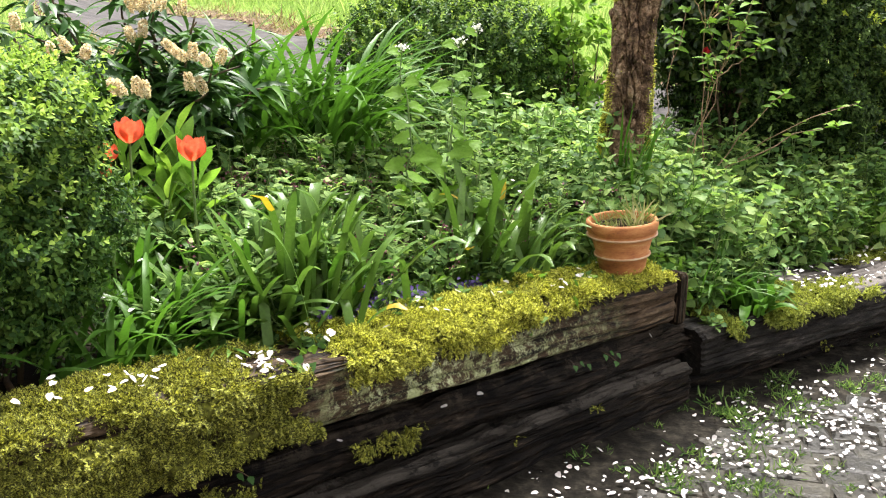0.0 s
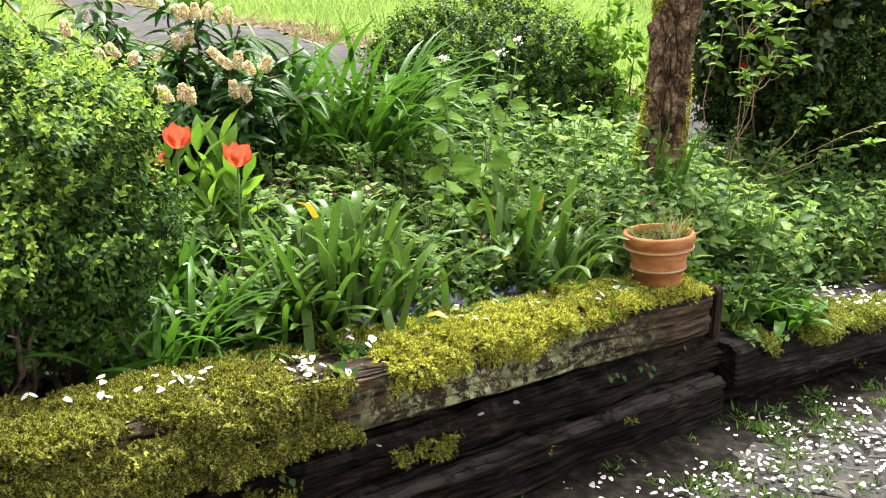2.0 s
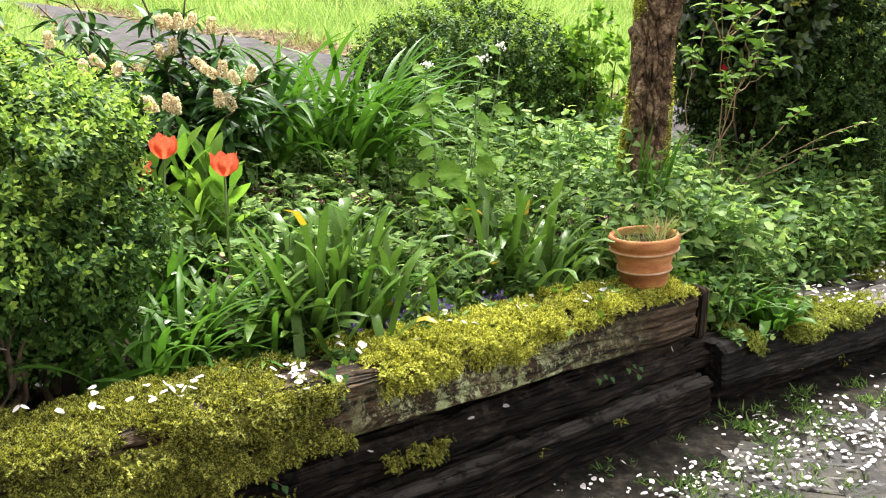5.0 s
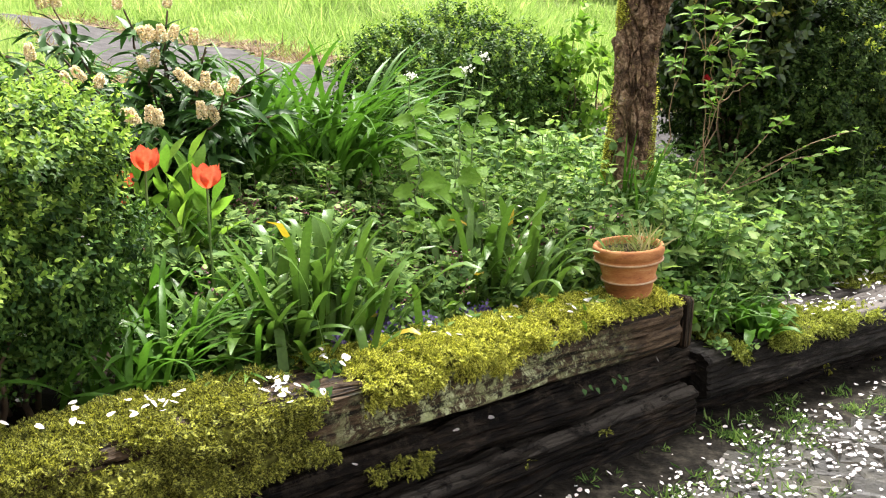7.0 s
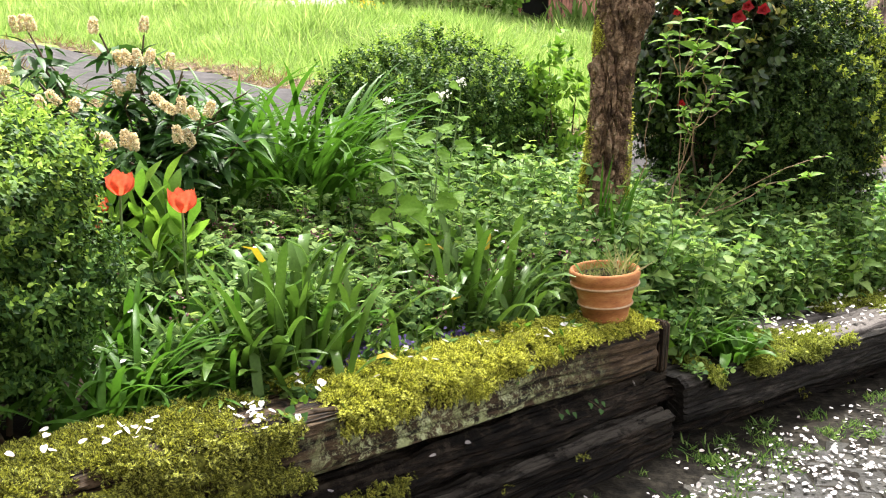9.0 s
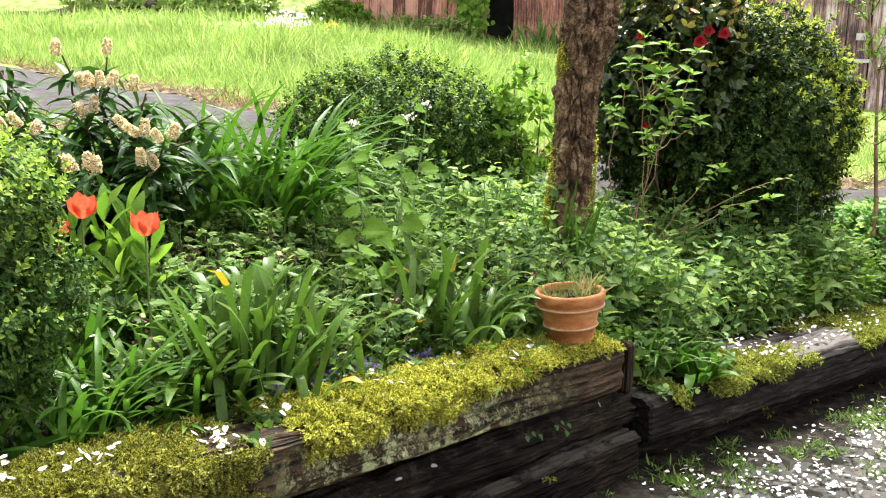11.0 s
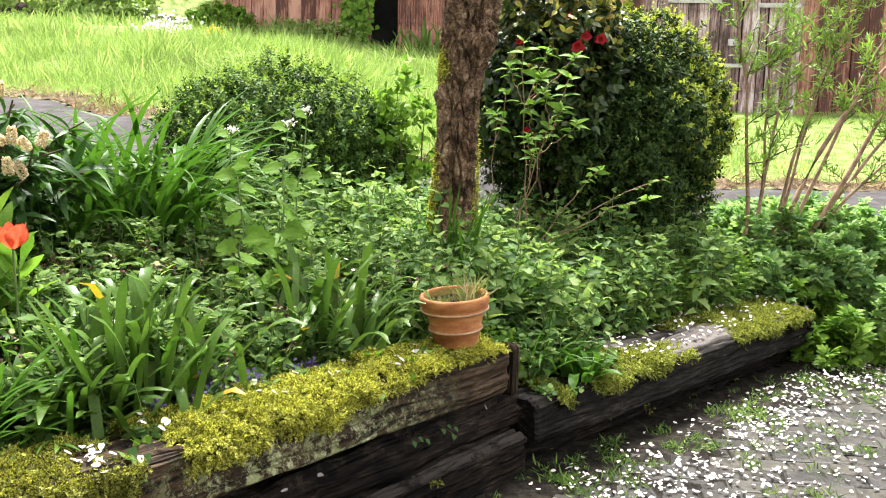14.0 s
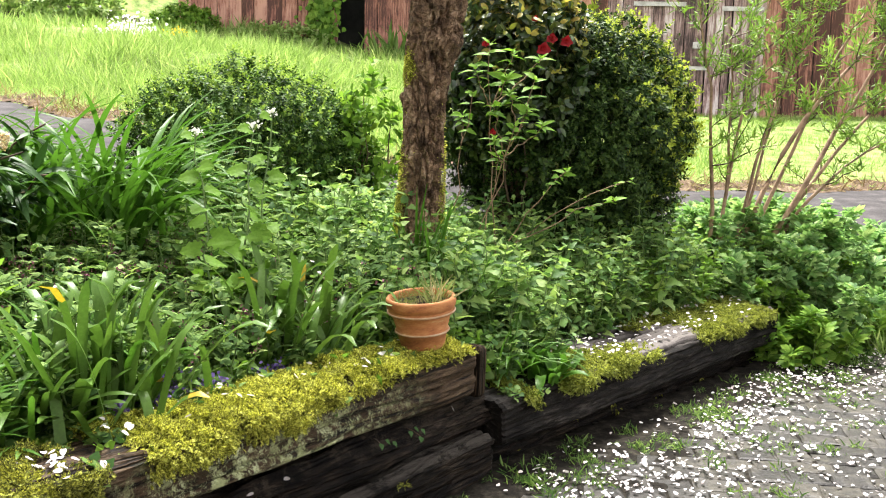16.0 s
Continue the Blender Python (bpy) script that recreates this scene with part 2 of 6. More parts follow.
def wood_material(name, stops, along=(1, 14, 14), scale=4, rough=0.6, strength=0.45, distance=0.012, lichen_or_lit=None, per_object=0.0, spec=0.5, patch_from=None, cracks=0.0):
    """Weathered timber: grain along x, dark checks, and patches of lichen or of painted light where given (colour,
    share).
    """
    m, n, l, b = material(name)
    grain = noise_node(n, l, scale, 6, 0.65, along)
    fine = noise_node(n, l, scale * 6, 4, 0.6, along)
    patch = noise_node(n, l, 3.5, 4, 0.6)
    fac = n.new("ShaderNodeMath")
    fac.operation = "MULTIPLY_ADD"
    l.new(fine.outputs["Fac"], fac.inputs[0])
    fac.inputs[1].default_value = 0.45
    l.new(grain.outputs["Fac"], fac.inputs[2])
    fac2 = n.new("ShaderNodeMath")
    fac2.operation = "MULTIPLY_ADD"
    l.new(patch.outputs["Fac"], fac2.inputs[0])
    fac2.inputs[1].default_value = 0.5
    l.new(fac.outputs[0], fac2.inputs[2])
    fac3 = n.new("ShaderNodeMath")
    fac3.operation = "ADD"
    fac3.inputs[1].default_value = -0.47
    l.new(fac2.outputs[0], fac3.inputs[0])
    if per_object:
        info = n.new("ShaderNodeObjectInfo")
        k = n.new("ShaderNodeMath")
        k.operation = "MULTIPLY_ADD"
        l.new(info.outputs["Random"], k.inputs[0])
        k.inputs[1].default_value, k.inputs[2].default_value = per_object, -0.47 - per_object / 2
        l.new(k.outputs[0], fac3.inputs[1])
    wide = n.new("ShaderNodeMath")
    wide.operation = "MULTIPLY_ADD"
    wide.inputs[1].default_value, wide.inputs[2].default_value = 2.1, -0.55
    l.new(fac3.outputs[0], wide.inputs[0])
    r = ramp(n, stops)
    l.new(wide.outputs[0], r.inputs[0])
    col = r.outputs[0]
    if cracks:  # long thin dark checks along the grain
        line = noise_node(n, l, cracks, 3, 0.5, (0.35, 8, 8))
        cr = ramp(n, [(0.465, (1, 1, 1)), (0.49, (0.04, 0.035, 0.035)), (0.505, (0.04, 0.035, 0.035)), (0.53, (1, 1, 1))])
        l.new(line.outputs["Fac"], cr.inputs[0])
        col = mix_color(n, l, 0.9, col, cr.outputs[0], "MULTIPLY")
        deep = n.new("ShaderNodeMath")
        deep.operation = "MULTIPLY_ADD"
        l.new(cr.outputs[0], deep.inputs[0])
        deep.inputs[1].default_value = 0.6
        l.new(fac.outputs[0], deep.inputs[2])
        fac = deep
    if lichen_or_lit:
        for colour, share, sc in lichen_or_lit:
            ln = noise_node(n, l, sc, 8, 0.85)
            lr = ramp(n, [(1 - share, (0, 0, 0)), (1 - share + 0.06, (1, 1, 1))])
            l.new(ln.outputs["Fac"], lr.inputs[0])
            crust = noise_node(n, l, 150, 4, 0.7)
            colour = mix_color(n, l, 0.8, colour, crust.outputs["Fac"], "OVERLAY")
            mask = lr.outputs[0]
            if patch_from:  # only within these lengths and heights: lichen on a front, painted light on a top
                tc = n.new("ShaderNodeTexCoord")
                sep = n.new("ShaderNodeSeparateXYZ")
                l.new(tc.outputs["Object"], sep.inputs[0])
                for sock, a0, a1 in ((sep.outputs["X"], *patch_from[:2]), (sep.outputs["Z"], *patch_from[2:4]), (sep.outputs["X"], *patch_from[4:])):
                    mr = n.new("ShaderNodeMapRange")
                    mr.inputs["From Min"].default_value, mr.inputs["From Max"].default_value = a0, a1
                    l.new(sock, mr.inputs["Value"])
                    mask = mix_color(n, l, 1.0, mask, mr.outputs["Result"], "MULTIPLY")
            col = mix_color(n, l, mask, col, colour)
    l.new(col, b.inputs["Base Color"])
    b.inputs["Roughness"].default_value = rough
    b.inputs["Specular IOR Level"].default_value = spec
    bump(n, l, fac.outputs[0], b, strength, distance)
    return m


SLEEPER = wood_material("old_sleeper_wood", [(0.2, (0.007, 0.0045, 0.003)), (0.5, (0.045, 0.029, 0.015)), (0.75, (0.075, 0.05, 0.029)), (1.0, (0.15, 0.112, 0.068))], (1.5, 9, 9), 9, distance=0.02,
                        lichen_or_lit=[((0.28, 0.31, 0.15), 0.5, 15), ((0.44, 0.48, 0.28), 0.47, 34)], spec=0.12, patch_from=(1.15, 1.4, 0.14, 0.10, 2.35, 1.85), cracks=3.0)
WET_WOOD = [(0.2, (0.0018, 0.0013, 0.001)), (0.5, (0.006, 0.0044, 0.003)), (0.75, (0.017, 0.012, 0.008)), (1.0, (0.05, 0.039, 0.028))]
SLEEPER_DARK = wood_material("wet_sleeper_wood", WET_WOOD, (1.5, 9, 9), 9, distance=0.02, rough=0.6, lichen_or_lit=[((0.07, 0.072, 0.03), 0.38, 16), ((0.1, 0.11, 0.06), 0.37, 40)], spec=0.08, cracks=2.5)
# The paler tops of the bottom and middle sleepers are painted light on ledge and ridge.
SLEEPER_LOW = wood_material("wet_bottom_sleeper_wood", WET_WOOD, (1.5, 9, 9), 9, distance=0.02, rough=0.6, lichen_or_lit=[((0.045, 0.04, 0.033), 0.56, 14)], spec=0.08, cracks=2.5, patch_from=(0.8, 1.2, 0.145, 0.161, 4.0, 3.5))
SLEEPER_MID = wood_material("wet_split_sleeper_wood", WET_WOOD, (1.5, 9, 9), 9, distance=0.02, rough=0.6, lichen_or_lit=[((0.035, 0.028, 0.02), 0.5, 16)], spec=0.08, cracks=2.5, patch_from=(0.8, 1.2, 0.07, 0.115, 4.0, 3.5))
# Dark front; the paler top is bleached wood with its skylight painted in.
SLEEPER_GREY = wood_material("grey_sleeper_wood", along=(1.5, 6, 6), scale=10, distance=0.012, stops=[(0.2, (0.003, 0.0025, 0.002)), (0.5, (0.009, 0.0078, 0.0062)), (0.75, (0.022, 0.019, 0.0155)), (1.0, (0.065, 0.058, 0.05))],
                             rough=0.7, lichen_or_lit=[((0.115, 0.103, 0.094), 0.62, 9)], spec=0.12, patch_from=(0.3, 0.5, 0.15, 0.168, 4.0, 3.5))
BARK = wood_material("tree_bark", [(0.15, (0.0096, 0.00624, 0.0045)), (0.4, (0.048, 0.0296, 0.0195)), (0.65, (0.128, 0.0819, 0.054)), (0.95, (0.24, 0.179, 0.131))], (4.5, 4.5, 2.4), 5, 0.85, 1.0, 0.035,
                     lichen_or_lit=[((0.17, 0.16, 0.03), 0.34, 9), ((0.24, 0.23, 0.19), 0.34, 16)])


def bark_material():
    """Old bark: brown and grey plates parted by dark cracks, with lichen."""
    m, n, l, b = material("scaly_bark")
    big = noise_node(n, l, 15, 6, 0.72, (1, 1, 1.3))
    fine = noise_node(n, l, 90, 6, 0.75)
    warp = noise_node(n, l, 22, 4, 0.6)
    tc = n.new("ShaderNodeTexCoord")
    place = mix_color(n, l, 0.11, tc.outputs["Object"], warp.outputs["Color"], "ADD")
    stretch = n.new("ShaderNodeMapping")
    stretch.inputs["Scale"].default_value = (1, 1, 0.62)
    l.new(place, stretch.inputs[0])
    plate = n.new("ShaderNodeTexVoronoi")
    plate.feature = "DISTANCE_TO_EDGE"
    plate.inputs["Scale"].default_value = 30
    l.new(stretch.outputs[0], plate.inputs["Vector"])
    tone = ramp(n, [(0.3, (0.03, 0.018, 0.011)), (0.43, (0.115, 0.074, 0.044)), (0.56, (0.28, 0.185, 0.11)), (0.7, (0.5, 0.4, 0.28))])
    l.new(big.outputs["Fac"], tone.inputs[0])
    crack = ramp(n, [(0.0, (0.25, 0.23, 0.2)), (0.04, (0.6, 0.57, 0.53)), (0.2, (1, 1, 1))])
    l.new(plate.outputs["Distance"], crack.inputs[0])
    col = mix_color(n, l, 0.85, tone.outputs[0], fine.outputs["Fac"], "OVERLAY")
    col = mix_color(n, l, 0.6, col, crack.outputs[0], "MULTIPLY")
    for colour, share, sc in (((0.2, 0.18, 0.035), 0.42, 8), ((0.3, 0.26, 0.18), 0.33, 24)):
        ln = noise_node(n, l, sc, 7, 0.8)
        lr = ramp(n, [(1 - share, (0, 0, 0)), (1 - share + 0.1, (0.8, 0.8, 0.8))])
        l.new(ln.outputs["Fac"], lr.inputs[0])
        col = mix_color(n, l, lr.outputs[0], col, colour)
    l.new(col, b.inputs["Base Color"])
    b.inputs["Roughness"].default_value = 0.85
    b.inputs["Specular IOR Level"].default_value = 0.2
    hgt = n.new("ShaderNodeMath")
    hgt.operation = "MULTIPLY_ADD"
    l.new(fine.outputs["Fac"], hgt.inputs[0])
    hgt.inputs[1].default_value = 0.8
    l.new(crack.outputs[0], hgt.inputs[2])
    bump(n, l, hgt.outputs[0], b, 1.0, 0.012)
    return m


TRUNK_BARK = bark_material()
BOARD_BROWN = wood_material("brown_board", [(0.2, (0.08, 0.033, 0.023)), (0.5, (0.31, 0.135, 0.093)), (0.85, (0.52, 0.29, 0.21))], (14, 14, 1), 2, 0.8, 0.5, 0.01, per_object=0.4)
BOARD_GREY = wood_material("weathered_board", [(0.15, (0.06, 0.04, 0.036)), (0.45, (0.22, 0.14, 0.128)), (0.7, (0.42, 0.3, 0.28)), (1.0, (0.72, 0.65, 0.63))], (14, 14, 1), 2, 0.8, 0.5, 0.01, per_object=0.3)
SETT = plain_material("stone_sett", [(0.15, (0.005, 0.0045, 0.003)), (0.5, (0.015, 0.0135, 0.009)), (0.85, (0.042, 0.038, 0.027))], 16, 0.5, 0.9, 0.008, per_object=0.25, spec=0.26, coords="Position")
PATH_STONE = plain_material("path_asphalt", [(0.25, (0.014, 0.0125, 0.0122)), (0.55, (0.029, 0.026, 0.0255)), (0.85, (0.058, 0.052, 0.051))], 9, 0.9, 0.5, 0.006, fine=160, spec=0.3)
TURF = plain_material("turf", [(0.2, (0.05, 0.08, 0.014)), (0.5, (0.13, 0.19, 0.05)), (0.85, (0.25, 0.29, 0.1))], 6, 0.95, 0.7, 0.03, fine=50, spec=0.1)
# Near-black that paints the shade behind the barn's boards, in its doorway and eaves.
SHADE = plain_material("interior_shade", [(0.3, (0.01, 0.01, 0.01)), (0.8, (0.03, 0.03, 0.028))], 4, 0.9, 0.2)

# ---- builders ----
rng = np.random.default_rng(7)


def mesh_of(name, verts, quads, mat, smooth=True):
    """A mesh of quads from arrays."""
    me = bpy.data.meshes.new(name)
    verts, quads = np.asarray(verts, np.float32).reshape(-1, 3), np.asarray(quads, np.int32).reshape(-1, 4)
    me.vertices.add(len(verts))
    me.vertices.foreach_set("co", verts.ravel())
    me.loops.add(quads.size)
    me.loops.foreach_set("vertex_index", quads.ravel())
    me.polygons.add(len(quads))
    me.polygons.foreach_set("loop_start", np.arange(0, quads.size, 4, dtype=np.int32))
    me.polygons.foreach_set("use_smooth", np.full(len(quads), smooth))
    me.update(calc_edges=True)
    me.validate()
    for m in mat if isinstance(mat, (list, tuple)) else [mat]:
        me.materials.append(m)
    return me


def thing(name, data, label, category, group="", kind="", at=None):
    ob = tagged(new(name, data), label, category, group, kind)
    if at is not None:
        ob.matrix_world = at
    return ob


def piece(name, data, parent, label="", at=None, kind=""):
    """A part under a thing, in the thing's own space."""
    ob = tagged(new(name, data), label, kind=kind)
    ob.parent = parent
    if at is not None:
        ob.matrix_basis = at
    return ob


def join(parts):
    """Several (verts, quads) as one."""
    vs, qs, n = [], [], 0
    for v, q in parts:
        v, q = np.asarray(v, float).reshape(-1, 3), np.asarray(q, int).reshape(-1, 4)
        vs.append(v), qs.append(q + n)
        n += len(v)
    return np.concatenate(vs), np.concatenate(qs)


def blade(widths, fold=0.25, droop=0.0, wave=0.0):
    """A leaf along +y of length 1: three points across at each station, folded at the midrib; it bends down by droop."""
    n = len(widths)
    s = np.linspace(0, 1, n)
    v = np.zeros((n, 3, 3))
    for k, side in enumerate((-1, 0, 1)):
        v[:, k, 0] = side * np.array(widths)
        v[:, k, 1] = s
        v[:, k, 2] = abs(side) * np.array(widths) * fold - droop * s ** 2 + (wave * np.sin(9 * s + side) if side else 0)
    i = np.arange(n - 1)[:, None] * 3 + np.arange(2)[None]
    i = i.ravel()
    return v.reshape(-1, 3), np.stack([i, i + 1, i + 4, i + 3], 1)


TINY = blade([0.05, 0.3, 0.06], 0.3, 0.12)
OVAL = blade([0.03, 0.22, 0.27, 0.2, 0.02], 0.25, 0.2)
LAUREL = blade([0.02, 0.09, 0.118, 0.09, 0.015], 0.3, 0.45)
LONG = blade([0.03, 0.13, 0.17, 0.12, 0.01], 0.3, 0.25)
NETTLE = blade([0.1, 0.33, 0.25, 0.27, 0.17, 0.18, 0.09, 0.01], 0.3, 0.35, 0.02)
HEART = blade([0.18, 0.46, 0.42, 0.24, 0.02], 0.2, 0.25, 0.03)


def lobed():
    """A leaf of five lobes that spread like a hand."""
    vs = []
    for a, s in ((-1.25, 0.62), (-0.62, 0.85), (0.0, 1.0), (0.62, 0.85), (1.25, 0.62)):
        v, q = blade([0.05, 0.2, 0.24, 0.05], 0.2, 0.25)
        c, t = math.cos(a), math.sin(a)
        vs.append((np.stack([v[:, 0] * s * c + v[:, 1] * s * t, 0.12 + v[:, 1] * s * c - v[:, 0] * s * t, v[:, 2] * s], 1), q))
    n, out_v, out_q = 0, [], []
    for v, q in vs:
        out_v.append(v), out_q.append(q + n)
        n += len(v)
    return np.concatenate(out_v), np.concatenate(out_q)


PALM = lobed()


def serrate(width=0.3, n=9, droop=0.3, fold=0.25):
    """A pointed leaf with a toothed edge."""
    w = [width * math.sin(math.pi * min(1, 0.1 + 0.9 * (i / (n - 1)) ** 0.8)) ** 0.9 * (1.12 if i % 2 else 0.88) + 0.01 for i in range(n)]
    return blade(w, fold, droop)


SLIM = serrate(0.2, 9, 0.35)
ROUND = blade([0.2, 0.5, 0.5, 0.3, 0.05], 0.15, 0.1, 0.03)
FINE = blade([0.007, 0.019, 0.003], 0.3, 0.3)
HAIR = blade([0.012, 0.032, 0.004], 0.3, 0.3)
NARROW = blade([0.02, 0.075, 0.06, 0.008], 0.3, 0.25)
PETALS = blade([0.1, 0.36, 0.44, 0.28], 0.35, -0.2)
FROND = blade([0.1, 0.14, 0.02], 0.3, 0.4)


def feather():
    """A frond of feather moss along +y: short leaflets both sides of a stalk that nods."""
    v, q = [], []
    for i, y in enumerate(np.linspace(0.0, 0.9, 6)):
        w = 0.3 * math.sin(math.pi * (0.25 + 0.7 * y))
        for e in (-1, 1):
            n = len(v)
            v += [(0, y - 0.06, -0.4 * y * y), (e * w, y + 0.12, 0.06 - 0.4 * y * y), (e * w * 0.85, y + 0.24, 0.05 - 0.4 * y * y), (0, y + 0.1, -0.4 * y * y)]
            q.append((n, n + 1, n + 2, n + 3))
    return np.array(v), np.array(q)


FEATHER = feather()


def frames_for(direction, normal):
    """Turns that lay +y along each direction and +z near each normal."""
    d = direction / np.linalg.norm(direction, axis=1, keepdims=True)
    x = np.cross(d, normal)
    x /= np.linalg.norm(x, axis=1, keepdims=True) + 1e-9
    return np.stack([x, d, np.cross(x, d)], -1)


def scatter(template, places, direction, normal, size):
    """Copies of a template in one mesh."""
    tv, tq = template
    r = frames_for(np.asarray(direction, float), np.asarray(normal, float))
    v = np.einsum("nij,kj->nki", r, tv) * np.asarray(size, float).reshape(-1, 1, 1) + np.asarray(places)[:, None, :]
    q = tq[None] + (np.arange(len(places)) * len(tv))[:, None, None]
    return v.reshape(-1, 3), q.reshape(-1, 4)


def unit(n):
    v = rng.normal(size=(n, 3))
    return v / np.linalg.norm(v, axis=1, keepdims=True)


def tube(points, radii, sides=6):
    """A tapered tube along points."""
    p, n = np.asarray(points, float), len(points)
    t = np.gradient(p, axis=0)
    t /= np.linalg.norm(t, axis=1, keepdims=True) + 1e-9
    ref = np.where(np.abs(t[:, 2:3]) > 0.9, [[1.0, 0, 0]], [[0, 0, 1.0]])
    a = np.cross(t, ref)
    a /= np.linalg.norm(a, axis=1, keepdims=True)
    b = np.cross(t, a)
    w = np.linspace(0, 2 * math.pi, sides, endpoint=False)
    v = p[:, None] + np.asarray(radii, float).reshape(-1, 1, 1) * (np.cos(w)[None, :, None] * a[:, None] + np.sin(w)[None, :, None] * b[:, None])
    i, j = np.meshgrid(np.arange(n - 1), np.arange(sides), indexing="ij")
    k = (j + 1) % sides
    q = np.stack([i * sides + j, i * sides + k, (i + 1) * sides + k, (i + 1) * sides + j], -1)
    return v.reshape(-1, 3), q.reshape(-1, 4)


def bend(a, b, sag=0.0, n=6, wob=0.0):
    """A curve from a to b that bows by sag."""
    s = np.linspace(0, 1, n)[:, None]
    p = np.asarray(a, float) * (1 - s) + np.asarray(b, float) * s
    p[:, 2] += sag * 4 * (s * (1 - s))[:, 0]
    if wob:
        p[1:-1] += rng.normal(size=(n - 2, 3)) * wob
    return p


# ---- ground ----
WALL = [(-1.60, 0.86), (0.82, 3.12), (2.43, 4.25), (3.3, 4.75), (9.0, 5.6), (40.0, 9.0)]
HEIGHTS = [(-1.4, 2.1, 0.44), (-0.3, 2.5, 0.45), (0.3, 3.05, 0.45), (0.7, 3.5, 0.45), (1.2, 3.75, 0.27), (2.4, 4.6, 0.27), (0.6, 4.05, 0.56), (-0.6, 3.7, 0.64),
           (0.0, 4.7, 0.7), (1.5, 4.7, 0.5), (2.6, 5.0, 0.43), (3.4, 5.25, 0.52), (3.1, 6.5, 0.6), (4.4, 6.5, 0.57), (-0.65, 5.3, 0.92), (-0.95, 6.8, 1.0),
           (-1.6, 8.0, 1.07), (-0.67, 10.5, 1.42), (-2.5, 15.0, 1.78), (0.5, 16.5, 1.88), (2.1, 15.1, 1.48), (6.7, 13.6, 0.77), (8.1, 12.8, 0.82), (1.2, 6.4, 0.78),
           (-3.0, 22.0, 3.0), (-8.0, 28.0, 3.8), (-4.0, 8.0, 1.3), (-2.2, 3.5, 0.7), (3.2, 10.0, 0.85), (1.35, 3.66, 0.24), (1.75, 3.98, 0.24), (2.15, 4.28, 0.24)]
HC = np.array(HEIGHTS)
PAVE = 0.07  # height of the paving


def behind(x, y):
    """How far a place lies behind the front of the retaining wall."""
    x, y = np.asarray(x, float), np.asarray(y, float)
    best, side = np.full(x.shape, 1e9), np.zeros(x.shape)
    for (ax, ay), (bx, by) in zip(WALL, WALL[1:]):
        dx, dy = bx - ax, by - ay
        s = np.clip(((x - ax) * dx + (y - ay) * dy) / (dx * dx + dy * dy), 0, 1)
        d = np.hypot(x - ax - s * dx, y - ay - s * dy)
        c = dx * (y - ay) - dy * (x - ax)
        closer = d < best
        side = np.where(closer, np.sign(c), side)
        best = np.minimum(best, d)
    return best * side


def height(x, y):
    """The height of the ground: paving at 0, the bed and the rising lawn behind the wall."""
    x, y = np.asarray(x, float), np.asarray(y, float)
    d2 = (x[..., None] - HC[:, 0]) ** 2 + (y[..., None] - HC[:, 1]) ** 2 + 0.15
    w = d2 ** -1.8
    h = (w * HC[:, 2]).sum(-1) / w.sum(-1)
    d = behind(x, y)
    reach = np.where(x > 2.5, np.clip((x - 2.5) * 1.2, 0, 1) * 0.6 + 0.1, 0.1)
    k = np.clip((d - 0.08) / reach, 0, 1)
    return PAVE + (h - PAVE) * k * k * (3 - 2 * k)


def sheet(name, xs, ys, mat, fn, keep=None):
    gx, gy = np.meshgrid(xs, ys, indexing="ij")
    v = np.stack([gx, gy, fn(gx, gy)], -1).reshape(-1, 3)
    n, m = len(xs), len(ys)
    i, j = np.meshgrid(np.arange(n - 1), np.arange(m - 1), indexing="ij")
    q = np.stack([i * m + j, (i + 1) * m + j, (i + 1) * m + j + 1, i * m + j + 1], -1).reshape(-1, 4)
    if keep is not None:
        c = v[q].mean(1)
        q = q[keep(c[:, 0], c[:, 1])]
    return mesh_of(name, v, q, mat)


def rough(x, y, s):
    """A cheap smooth unevenness, about -1 to 1."""
    return np.sin(x * s * 1.3 + 1.7 * np.sin(y * s * 0.9)) * 0.5 + np.sin(y * s * 1.7 + 1.3 * np.sin(x * s * 1.1 + 2)) * 0.5


def spaced(lo, hi, step, far, count):
    near = np.arange(lo, hi, step)
    g = np.geomspace(step, far, count)
    return np.concatenate([lo - g[::-1], near, hi + g - step])


gx, gy = spaced(-3.0, 6.0, 0.07, 700, 26), spaced(0.0, 8.0, 0.07, 700, 30)
ground = thing("ground", sheet("ground", gx, gy, SOIL, lambda x, y: height(x, y) + 0.008 * rough(x, y, 14) - 0.012 * (behind(x, y) < 0.05) - 0.03), "dark damp earth of the bed rising to a grassy slope", "ground", kind="structure")
TRACK = [(-6.0, 10.0), (-2.6, 8.0), (-1.05, 6.1), (-0.2, 5.45), (1.4, 5.75), (3.6, 5.95), (6.5, 6.6), (14.0, 8.0)]


def beside_track(x, y):
    x, y = np.asarray(x, float), np.asarray(y, float)
    best = np.full(x.shape, 1e9)
    for (ax, ay), (bx, by) in zip(TRACK, TRACK[1:]):
        dx, dy = bx - ax, by - ay
        s = np.clip(((x - ax) * dx + (y - ay) * dy) / (dx * dx + dy * dy), 0, 1)
        best = np.minimum(best, np.hypot(x - ax - s * dx, y - ay - s * dy))
    return best


thing("path", sheet("path", np.arange(-6, 10, 0.05), np.arange(4.5, 10, 0.05), PATH_STONE, lambda x, y: height(x, y) + 0.014, lambda x, y: beside_track(x, y) < 0.6 + 0.05 * rough(x, y, 5) + 0.03 * rough(x, y, 19)), "grey garden path strewn with fallen petals", "path", kind="structure")


